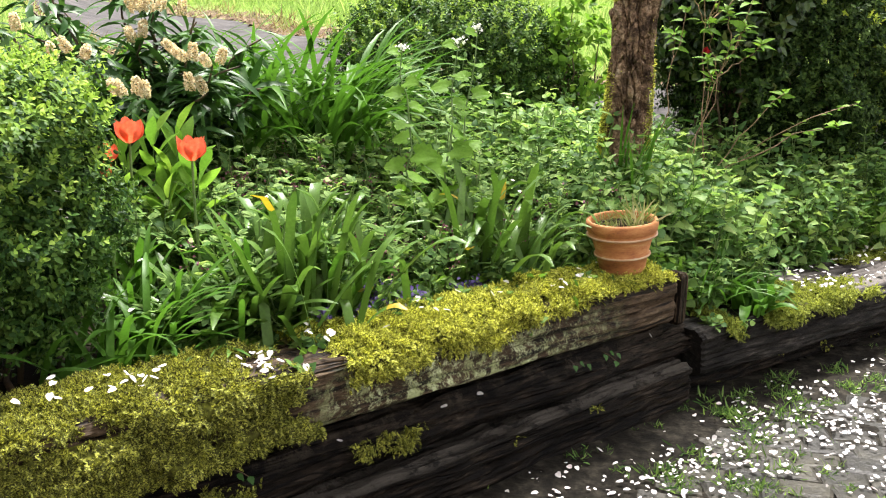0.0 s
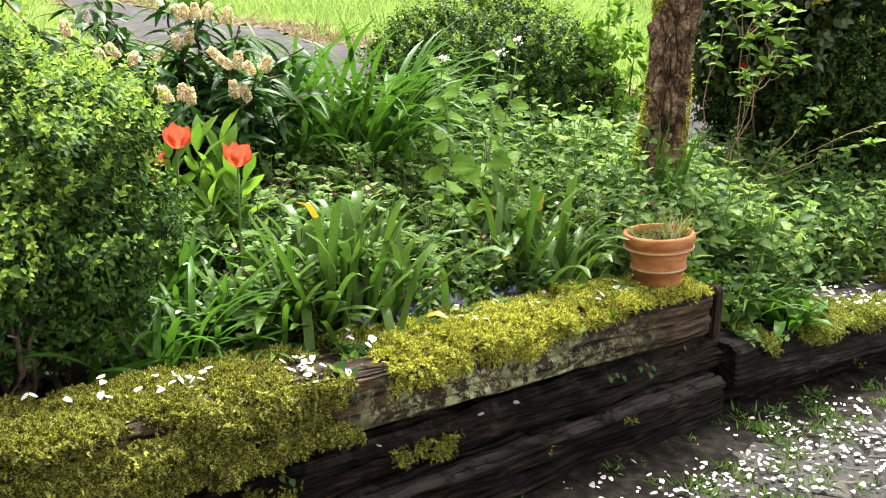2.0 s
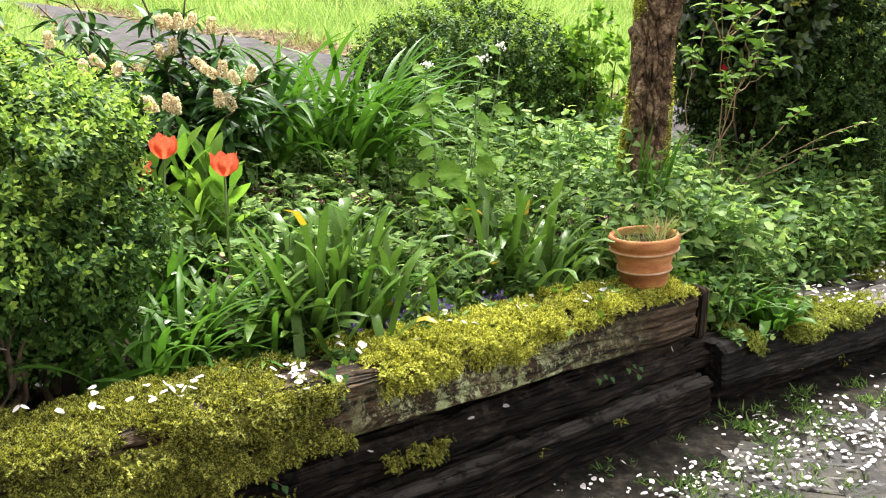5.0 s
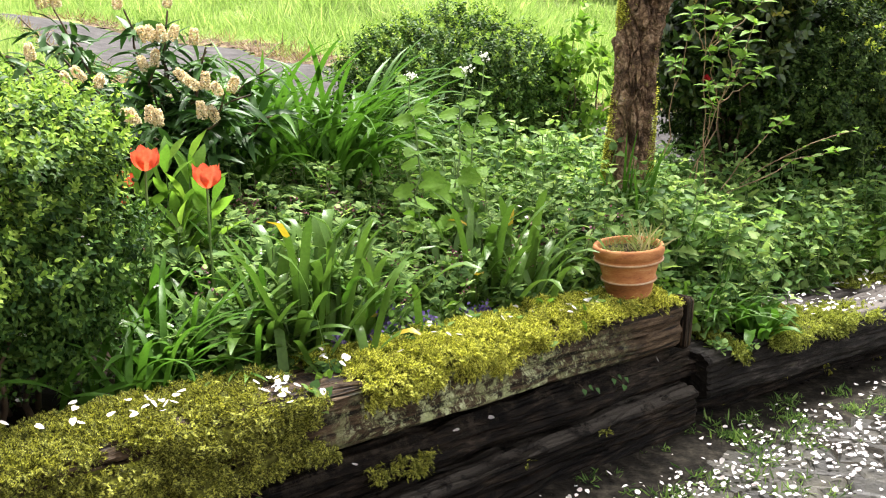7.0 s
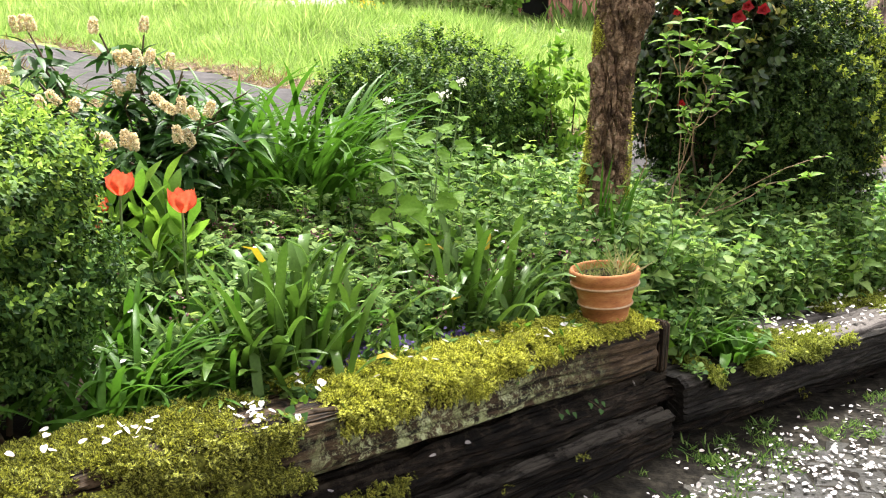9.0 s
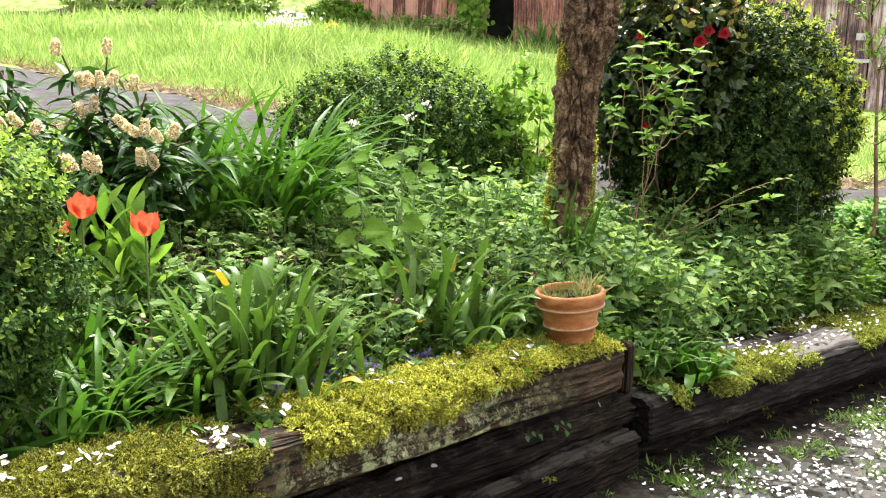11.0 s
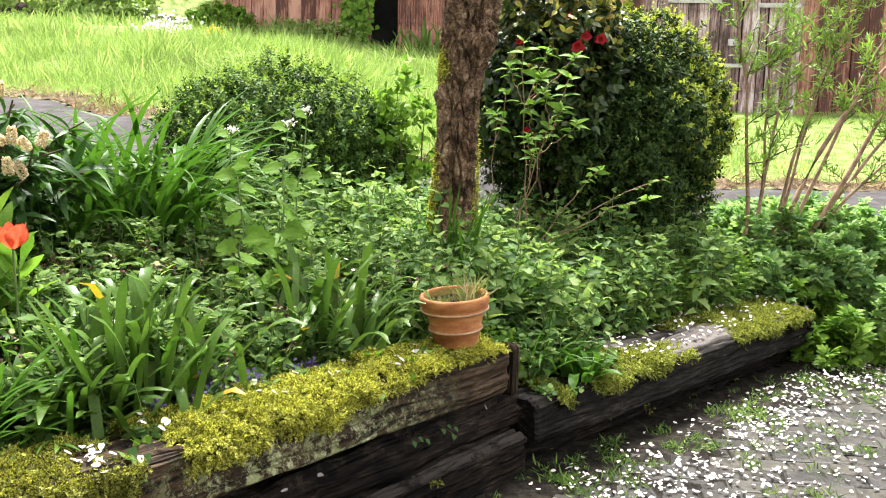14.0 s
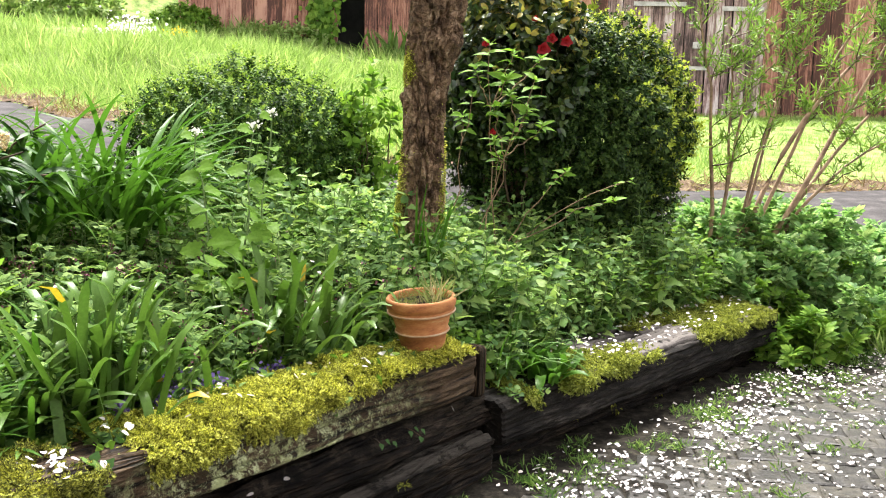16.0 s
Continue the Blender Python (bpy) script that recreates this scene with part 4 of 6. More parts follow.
    h = np.where(np.abs(w) < 1.5, rs.normal(0.2, 0.07, n), np.where(rs.uniform(0, 1, n) < 0.6, rs.normal(0.2, 0.08, n), rs.normal(0.53, 0.015, n)))
    h = np.clip(h, 0.03, 0.62)
    c = np.stack([np.interp(h, tt, P[:, k]) for k in range(3)], 1)
    rr = np.interp(h, t, rad) * 1.02
    o = np.stack([np.cos(w), np.sin(w), 0 * w], 1)
    piece("trunk_moss", mesh_of("trunk_moss", *scatter(FROND, c + o * rr[:, None], o + rs.normal(size=o.shape) * 0.6, rs.normal(size=o.shape), rs.uniform(0.006, 0.013, n)), MOSS), ob, "yellow-green moss on the bark", kind="stuff")


tree()

# ---- shrubs ----


def shoots(centre, radii, count, leaves, reach, size, template, seed, lump=0.22, low=-0.75, inner=0.35, up=0.35, tips=0, lit=(0, 0, 1), share=0.1):
    """Leaves set along short shoots all over a lumpy crown, thicker outside than within."""
    rs = np.random.default_rng(seed)
    d = rs.normal(size=(count, 3))
    d /= np.linalg.norm(d, axis=1, keepdims=True)
    d = d[d[:, 2] > low]
    bulge = np.array([noise.noise(Vector(k) * 2.6 + Vector((seed, 0, 0))) * lump + noise.noise(Vector(k) * 6.5 + Vector((0, seed, 0))) * lump * 0.6 for k in d])
    r = (1 + bulge) * (1 - np.abs(rs.normal(size=len(d))) * inner * 0.5)
    p = np.asarray(centre) + d * r[:, None] * radii
    out = d / np.asarray(radii)
    out /= np.linalg.norm(out, axis=1, keepdims=True)
    go = out + rs.normal(size=d.shape) * 0.45 + [0, 0, up]
    go /= np.linalg.norm(go, axis=1, keepdims=True)
    k = leaves
    s = np.tile(np.linspace(0.1, 1.0, k), (len(d), 1)) * reach * rs.uniform(0.6, 1.4, (len(d), 1))
    side = rs.normal(size=(len(d), k, 3))
    side -= (side * go[:, None]).sum(-1, keepdims=True) * go[:, None]
    side /= np.linalg.norm(side, axis=-1, keepdims=True)
    place = p[:, None] + go[:, None] * s[..., None]
    way = side * 0.9 + go[:, None] * rs.uniform(0.3, 1.1, (len(d), k, 1))
    nor = go[:, None] + rs.normal(size=side.shape) * 0.35 + [0, 0, 0.3]
    big = size * rs.uniform(0.65, 1.25, (len(d), k)) * np.linspace(1.05, 0.75, k)
    made = []
    for part in (slice(0, k - tips), slice(k - tips, k)):
        if tips == 0 and part.start:
            continue
        # Young leaves only on shoots that face lit, so their colour also paints top light.
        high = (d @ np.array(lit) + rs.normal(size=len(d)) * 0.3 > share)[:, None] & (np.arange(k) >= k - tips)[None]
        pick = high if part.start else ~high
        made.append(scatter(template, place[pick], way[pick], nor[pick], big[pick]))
    return made, p, go


def shrub(name, centre, radii, count, leaves, reach, size, template, mat, label, seed, foot, branches=40, category="shrub", bark=None, **more):
    made, p, go = shoots(centre, radii, count, leaves, reach, size, template, seed, **more)
    ob = thing(name, None, label, category)
    piece("crown", mesh_of("crown", *made[0], mat), ob)
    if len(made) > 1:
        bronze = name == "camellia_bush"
        piece("young_growth", mesh_of("young_growth", *made[1], LEAF_BRONZE if bronze else LEAF_BOX_TIP), ob, "bronze-yellow young leaves" if bronze else "yellow-green growing tips, painted brighter on the lit side")
    rs = np.random.default_rng(seed + 1)
    stems = []
    for i in rs.choice(len(p), branches, replace=False):
        stems.append(tube(bend(np.array(foot) + rs.normal(size=3) * [0.05, 0.05, 0], p[i], rs.uniform(-0.05, 0.06), 7, 0.012), np.linspace(0.009, 0.002, 7), 5))
    piece("branchwork", mesh_of("branchwork", *join(stems), bark or TWIG), ob)
    return ob


BOX_LEAF = blade([0.07, 0.24, 0.29, 0.22, 0.06], 0.3, 0.2)
BOX_SMALL = blade([0.1, 0.3, 0.24, 0.06], 0.3, 0.15)


def box_bush(centre, radii, count, size, label, seed, foot, mats, nodes=7, reach=0.075, lump=0.3, low=-0.8, lit=(0, -0.3, 1), share=0.0, core=5000, template=BOX_LEAF, holes=0.0, undercut=0.15):
    """A box bush: shoots with crosswise pairs of small leaves, bright at the growing tips on the side that lit gives,
    over a dense heart of old leaves.
    """
    rs = np.random.default_rng(seed)
    d = rs.normal(size=(count, 3))
    d /= np.linalg.norm(d, axis=1, keepdims=True)
    d = d[d[:, 2] > low]
    clot = np.array([noise.noise(Vector(k) * 7.0 + Vector((seed, 3, 1))) for k in d])
    d, clot = d[clot > -0.35 + holes * 0.4], clot[clot > -0.35 + holes * 0.4]
    bulge = np.array([noise.noise(Vector(k) * 2.4 + Vector((seed, 0, 0))) * lump for k in d]) + clot * lump * 0.55
    r = (1 + bulge) * (1 - np.abs(rs.normal(size=len(d))) * 0.10) * (1 - undercut * np.clip(-d[:, 2], 0, 1))
    radii = np.asarray(radii, float)
    p = np.asarray(centre) + d * r[:, None] * radii
    out = d / radii
    out /= np.linalg.norm(out, axis=1, keepdims=True)
    go = out * 0.8 + rs.normal(size=d.shape) * 0.45 + [0, 0, 0.55]
    go /= np.linalg.norm(go, axis=1, keepdims=True)
    a = np.cross(go, rs.normal(size=go.shape))
    a /= np.linalg.norm(a, axis=1, keepdims=True)
    b = np.cross(go, a)
    long = reach * rs.uniform(0.5, 1.35, len(d))
    # Only shoots that face lit get young tips: light put into the leaf colour.
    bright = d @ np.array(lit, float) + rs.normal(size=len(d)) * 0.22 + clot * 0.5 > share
    sets = ([], [])
    for i in range(nodes):
        s = (i + 0.5) / nodes
        at = p + go * (long * s)[:, None]
        for e in (-1, 1):
            side = (a if i % 2 else b) * e
            way = side * (1.0 - 0.55 * s ** 2) + go * (0.25 + 0.75 * s ** 2) + rs.normal(size=d.shape) * 0.15
            nor = go - side * 0.3 + rs.normal(size=d.shape) * 0.25
            big = size * (0.75 + 0.5 * math.sin(math.pi * min(1, s + 0.1))) * rs.uniform(0.75, 1.2, len(d))
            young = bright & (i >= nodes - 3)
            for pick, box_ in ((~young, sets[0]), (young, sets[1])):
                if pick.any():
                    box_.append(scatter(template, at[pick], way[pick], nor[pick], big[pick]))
    ob = thing("box_bush", None, label, "shrub")
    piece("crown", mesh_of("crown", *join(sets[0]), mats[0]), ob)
    piece("young_growth", mesh_of("young_growth", *join(sets[1]), mats[1]), ob, "yellow-green growing tips, painted brighter on the lit side")
    u = rs.normal(size=(core, 3))
    u /= np.linalg.norm(u, axis=1, keepdims=True)
    u = u[u[:, 2] > low]
    ub = np.array([noise.noise(Vector(k) * 2.4 + Vector((seed, 0, 0))) * lump for k in u])
    c = np.asarray(centre) + u * (rs.uniform(0.5, 0.9, len(u)) * (1 + ub) * (1 - undercut * np.clip(-u[:, 2], 0, 1)))[:, None] * radii
    piece("inner_foliage", mesh_of("inner_foliage", *scatter(TINY, c, rs.normal(size=c.shape), u + rs.normal(size=c.shape) * 0.5, rs.uniform(1.0, 1.5, len(c)) * size), mats[0]), ob, "dense old leaves in the heart of the bush")
    stems = []
    for i in rs.choice(len(p), 44, replace=False):
        stems.append(tube(bend(np.array(foot) + rs.normal(size=3) * [0.05, 0.05, 0], p[i], rs.uniform(-0.05, 0.06), 7, 0.012), np.linspace(0.009, 0.002, 7), 5))
    piece("branchwork", mesh_of("branchwork", *join(stems), TWIG), ob)
    return ob


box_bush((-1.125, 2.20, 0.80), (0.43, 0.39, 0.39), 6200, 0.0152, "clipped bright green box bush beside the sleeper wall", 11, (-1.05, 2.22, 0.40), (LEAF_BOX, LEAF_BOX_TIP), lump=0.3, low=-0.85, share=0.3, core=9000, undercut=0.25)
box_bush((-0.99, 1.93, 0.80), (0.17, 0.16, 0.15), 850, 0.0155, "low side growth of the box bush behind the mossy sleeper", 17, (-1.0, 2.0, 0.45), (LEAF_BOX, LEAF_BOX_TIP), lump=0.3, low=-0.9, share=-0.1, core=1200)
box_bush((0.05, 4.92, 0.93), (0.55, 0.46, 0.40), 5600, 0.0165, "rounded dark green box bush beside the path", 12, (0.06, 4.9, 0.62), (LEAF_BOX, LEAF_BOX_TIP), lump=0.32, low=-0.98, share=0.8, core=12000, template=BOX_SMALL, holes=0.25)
box_bush((1.63, 4.88, 1.02), (0.56, 0.48, 0.63), 6800, 0.019, "tall rounded box bush with growing tips coloured sunlit on its right", 13, (1.6, 4.8, 0.42), (LEAF_BOX_DARK, LEAF_BOX_SUNLIT), lump=0.2, low=-0.95, lit=(0.85, 0.1, 0.5), share=0.5, core=18000, template=BOX_SMALL)
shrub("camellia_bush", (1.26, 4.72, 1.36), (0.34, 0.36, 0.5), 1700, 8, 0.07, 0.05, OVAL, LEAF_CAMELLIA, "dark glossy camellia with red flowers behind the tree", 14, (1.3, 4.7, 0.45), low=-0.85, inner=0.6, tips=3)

# ---- strap-leaved clumps ----


def strap(length, width, lean, turn, arch, rs, tip=0.1, fold=0.35, late=1.6, blunt=4.5):
    """One strap leaf from the origin: it leaves the ground at lean from upright and arches over."""
    n = 12
    s = np.linspace(0, 1, n)
    ang = lean + arch * s ** late
    step = length / (n - 1)
    r = np.concatenate([[0], np.cumsum(np.sin(ang[:-1]) * step)])
    z = np.concatenate([[0], np.cumsum(np.cos(ang[:-1]) * step)])
    w = width * np.clip(np.minimum(0.62 + 1.2 * s, (1.02 - s) * blunt), tip, 1) * 0.5
    tw = rs.normal() * 0.5
    v = np.zeros((n, 3, 3))
    for k, e in enumerate((-1, 0, 1)):
        v[:, k, 0] = r + e * w * math.sin(tw) * s * 0.5
        v[:, k, 1] = e * w * np.cos(tw * s)
        v[:, k, 2] = z + abs(e) * w * fold + e * w * np.sin(tw * s) * 0.6
    c, t = math.cos(turn), math.sin(turn)
    x, y = v[..., 0] * c - v[..., 1] * t, v[..., 0] * t + v[..., 1] * c
    v[..., 0], v[..., 1] = x, y
    i = (np.arange(n - 1)[:, None] * 3 + np.arange(2)[None]).ravel()
    return v.reshape(-1, 3), np.stack([i, i + 1, i + 4, i + 3], 1)


def clump(name, at, count, length, width, lean, arch, spread, mat, label, category, seed, group="", yellow=0, favour=None, late=1.6, blunt=4.5):
    rs = np.random.default_rng(seed)
    ob = thing(name, None, label, category, group, at=Matrix.Translation(at))
    for i in range(count):
        turn = rs.uniform(0, 6.283) if favour is None or rs.uniform() < 0.4 else rs.normal(favour, 0.7)
        v, q = strap(rs.uniform(*length), rs.uniform(*width), rs.uniform(*lean), turn, rs.uniform(*arch), rs, late=late, blunt=blunt)
        v += [rs.normal() * spread, rs.normal() * spread, -0.02]
        if i < yellow:  # the tip has withered
            leaf = piece("leaf", mesh_of("leaf", v[:30], q[:18], mat), ob)
            piece("leaf_tip", mesh_of("leaf_tip", v[27:], q[:4], LEAF_YELLOW), leaf, "withered yellow tip")
        else:
            piece("leaf", mesh_of("leaf", v, q, mat), ob)
    return ob


G_STRAP = "strap-leaved clumps in the bed"
clump("strap_leaf_plant", (-0.29, 2.50, 0.44), 88, (0.2, 0.48), (0.017, 0.034), (0.0, 0.7), (0.1, 3.0), 0.085, LEAF_STRAP, "clump of broad upright green strap leaves", "plant", 31, G_STRAP, 4, late=6.5, blunt=16)
clump("strap_leaf_plant", (-0.48, 2.42, 0.45), 62, (0.2, 0.38), (0.014, 0.026), (0.2, 1.0), (0.3, 1.8), 0.06, LEAF_STRAP, "sprawling clump of green strap leaves", "plant", 32, G_STRAP, 0, late=2.4, blunt=7)
clump("strap_leaf_plant", (0.17, 2.98, 0.45), 74, (0.24, 0.46), (0.018, 0.029), (0.02, 0.7), (0.6, 3.1), 0.075, LEAF_STRAP, "clump of arching green strap leaves with yellow tips", "plant", 33, G_STRAP, 3, late=4.0, blunt=12)
clump("strap_leaf_plant", (-0.40, 2.62, 0.46), 46, (0.24, 0.44), (0.012, 0.024), (0.05, 0.7), (0.4, 2.2), 0.08, LEAF_LILY, "dark green clump of strap leaves among the herbs", "plant", 36, G_STRAP, 0, late=3.0, blunt=8)
clump("strap_leaf_plant", (-0.70, 2.25, 0.44), 60, (0.22, 0.38), (0.012, 0.022), (0.1, 0.8), (0.6, 2.2), 0.08, LEAF_LILY, "dark clump of narrow strap leaves under the box bush", "plant", 34, G_STRAP, 0)
clump("strap_leaf_plant", (-0.66, 2.36, 0.45), 56, (0.2, 0.36), (0.010, 0.02), (0.2, 1.0), (0.4, 1.9), 0.07, LEAF_LILY, "low clump of dark strap leaves behind the moss", "plant", 35, G_STRAP, 0, late=2.2, blunt=8)
for k, (x, y, z, c) in enumerate([(-0.66, 3.62, 0.63, 60), (-0.48, 3.80, 0.64, 60), (-0.34, 3.95, 0.66, 50), (-0.82, 3.85, 0.68, 40), (-0.38, 3.6, 0.62, 40), (-1.2, 4.0, 0.74, 44), (-1.0, 4.3, 0.78, 44), (-0.7, 4.2, 0.72, 40), (-1.5, 4.2, 0.8, 36)]):
    clump("daylily", (x, y, z), c, (0.48, 0.78) if k < 5 else (0.36, 0.56), (0.016, 0.027), (0.05, 0.42), (1.1, 2.6), 0.06, LEAF_LILY, "daylily clump of long arching green leaves", "plant", 400 + k, "daylilies by the path", 0, None if k < 2 else -0.4)
clump("grass_clump", (0.64, 3.66, 0.5), 46, (0.3, 0.52), (0.007, 0.013), (0.1, 0.6), (0.1, 0.7), 0.04, LEAF_LILY, "tuft of narrow pale leaves at the tree's foot", "plant", 51)
clump("grass_clump", (0.78, 3.48, 0.46), 22, (0.2, 0.4), (0.005, 0.009), (0.3, 0.9), (0.2, 0.9), 0.04, LEAF_LILY, "tuft of thin grassy leaves behind the pot", "plant", 52)

for k, (x, y) in enumerate([(-0.52, 2.62), (-0.38, 2.74), (-0.62, 2.72), (-0.22, 2.8), (-0.45, 2.86), (-0.05, 2.95), (-0.3, 3.0), (0.32, 3.1)]):
    clump("grass_clump", (x, y, float(height(np.array(x), np.array(y))) - 0.02), 26, (0.18, 0.36), (0.004, 0.008), (0.1, 0.8), (0.5, 1.9), 0.05, LEAF_PALE, "tuft of thin arching grass among the herbs", "plant", 55 + k, "grass tufts in the bed")

# ---- laurel with cream flower spikes ----


def spike_mesh(seed):
    rs = np.random.default_rng(seed)
    n = 420
    s = rs.uniform(0, 1, n)
    w = rs.uniform(0, 6.283, n)
    r = 0.0095 * np.sqrt(np.clip(1 - (s - 0.35) ** 2 * 2.0, 0.08, 1))
    p = np.stack([r * np.cos(w), r * np.sin(w), s * 0.062], 1)
    o = np.stack([np.cos(w), np.sin(w), 0.3 + 0 * w], 1)
    return mesh_of("flower_spike", *scatter(PETALS, p, o + rs.normal(size=o.shape) * 0.5, rs.normal(size=o.shape), rs.uniform(0.004, 0.0075, n)), CREAM_FLOWER)


def laurel():
    ob = thing("laurel_bush", None, "low cherry laurel with glossy leaves and cream flower spikes", "shrub")
    rs = np.random.default_rng(61)
    foot = np.array((-0.95, 3.45, 0.66))
    tips = [(-1.23, 3.3, 1.33), (-1.01, 3.3, 1.33), (-0.9, 3.4, 1.33), (-0.87, 3.25, 1.23), (-0.75, 3.27, 1.22), (-0.9, 3.2, 1.14), (-0.75, 3.17, 1.11), (-0.66, 3.1, 1.09), (-1.2, 3.08, 1.17), (-1.05, 3.07, 1.11), (-0.85, 2.98, 1.0), (-0.67, 3.07, 1.01),
            (-0.62, 3.3, 0.95), (-0.95, 3.15, 0.95), (-0.72, 3.1, 0.9), (-0.55, 3.35, 1.0), (-1.35, 3.0, 1.05), (-1.45, 3.3, 1.2), (-1.3, 3.6, 1.25), (-1.2, 2.95, 0.98), (-1.5, 3.1, 1.12), (-1.6, 3.3, 1.34), (-1.4, 3.45, 1.3), (-0.6, 3.2, 1.08), (-0.58, 3.45, 1.15), (-0.8, 3.5, 1.2)]
    meshes = [spike_mesh(k) for k in range(3)]
    stems, lp, ld, ln, ls = [], [], [], [], []
    for k, tip in enumerate(tips):
        line = bend(foot + rs.normal(size=3) * [0.06, 0.06, 0], tip, 0.06, 9, 0.01)
        stems.append(tube(line, np.linspace(0.008, 0.003, 9), 5))
        for _ in range(64):
            s = rs.uniform(0.15, 1.0)
            p = line[int(s * 8)] + rs.normal(size=3) * 0.015
            lp.append(p), ld.append(rs.normal(size=3) * [1, 1, 0.35] + [0, 0, 0.1]), ln.append(rs.normal(size=3) * 0.3 + [0, 0, 1]), ls.append(rs.uniform(0.08, 0.13))
    piece("branchwork", mesh_of("branchwork", *join(stems), TWIG), ob)
    piece("foliage", mesh_of("foliage", *scatter(LAUREL, lp, ld, ln, ls), LEAF_LAUREL), ob, "long glossy dark green leaves")
    SPIKES = [(-1.228, 3.3, 1.364, 3), (-1.01, 3.3, 1.362, 1), (-0.897, 3.4, 1.365, 1), (-0.872, 3.25, 1.273, 4), (-0.769, 3.25, 1.253, 1), (-0.894, 3.2, 1.184, 2), (-0.762, 3.15, 1.151, 1), (-0.676, 3.1, 1.13, 4), (-1.201, 3.05, 1.21, 1), (-1.05, 3.05, 1.151, 3), (-0.849, 2.95, 1.045, 4), (-0.676, 3.05, 1.054, 2)]
    for x, y, z, c in SPIKES:
        for i in range(c):
            piece("flower_spike", meshes[(i + c) % 3], ob, "cream blossom spike", at=Matrix.Translation((x + (i - c / 2) * 0.029, y + rs.normal() * 0.02, z - 0.032 + rs.normal() * 0.008)) @ Euler((rs.normal() * 0.35, (i - c / 2) * 0.22 + rs.normal() * 0.3, rs.uniform(0, 6)), "ZYX").to_matrix().to_4x4() @ Matrix.Diagonal((1.05, 1.05, 0.82, 1)))


laurel()

# ---- tulips and the plants about them ----


def tulip(at, tall, seed, open_=1.0, tilt=0.0, label="orange-red open tulip on a pale green stem", size=1.0):
    rs = np.random.default_rng(seed)
    ob = thing("tulip", None, label, "tulip", "tulips in the bed", at=Matrix.Translation(at))
    head = np.array((tilt, 0.0, tall))
    piece("stem", mesh_of("stem", *tube(bend((0, 0, -0.03), head, 0.0, 8, 0.002), np.linspace(0.0045, 0.0032, 8), 7), STEM_GREEN), ob)
    bloom = piece("bloom", None, ob, "orange-red petals", at=Matrix.Translation(head))
    for i in range(6):
        w = i * 1.047 + rs.normal() * 0.1
        ring = 1.0 if i % 2 else 0.86
        n, m = 9, 7
        v = np.zeros((n, m, 3))
        for a, s in enumerate(np.linspace(0, 1, n)):
            half = 0.8 * math.sin(math.pi * (0.15 + 0.66 * s)) ** 0.6 * (1 - 0.55 * s ** 8)
            r = (0.010 + 0.026 * math.sin(min(1, s * 1.9) * 1.57) * (0.96 + 0.12 * open_ * (s - 0.5))) * ring
            for b, u in enumerate(np.linspace(-1, 1, m)):
                v[a, b] = (r * math.cos(w + u * half * 1.1), r * math.sin(w + u * half * 1.1), 0.058 * s * (1 + 0.08 * math.sin(i * 2.3 + seed)) - 0.007 * u * u * s + 0.002 * math.sin(9 * u + i) * s)
        ii, jj = np.meshgrid(np.arange(n - 1), np.arange(m - 1), indexing="ij")
        q = np.stack([ii * m + jj, ii * m + jj + 1, (ii + 1) * m + jj + 1, (ii + 1) * m + jj], -1).reshape(-1, 4)
        piece("petal", mesh_of("petal", v.reshape(-1, 3) * size, q, TULIP_RED), bloom)
    for i in range(3):
        v, q = strap(rs.uniform(0.2, 0.3), 0.045, rs.uniform(0.15, 0.45), rs.uniform(0, 6.28), rs.uniform(0.2, 0.9), rs)
        piece("leaf", mesh_of("leaf", v, q, LEAF_LILY), ob)


tulip((-0.575, 2.56, 0.45), 0.445, 71, 1.0, -0.02)
tulip((-0.74, 2.60, 0.46), 0.47, 72, 1.2, -0.02, "orange-red tulip with frayed dark-marked petals")
tulip((-0.80, 2.56, 0.46), 0.425, 73, 0.5, -0.005, "half-closed red tulip beside the box bush", 0.75)
tulip((-0.815, 2.54, 0.46), 0.385, 74, 0.6, 0.0, "drooping red tulip beside the box bush", 0.7)


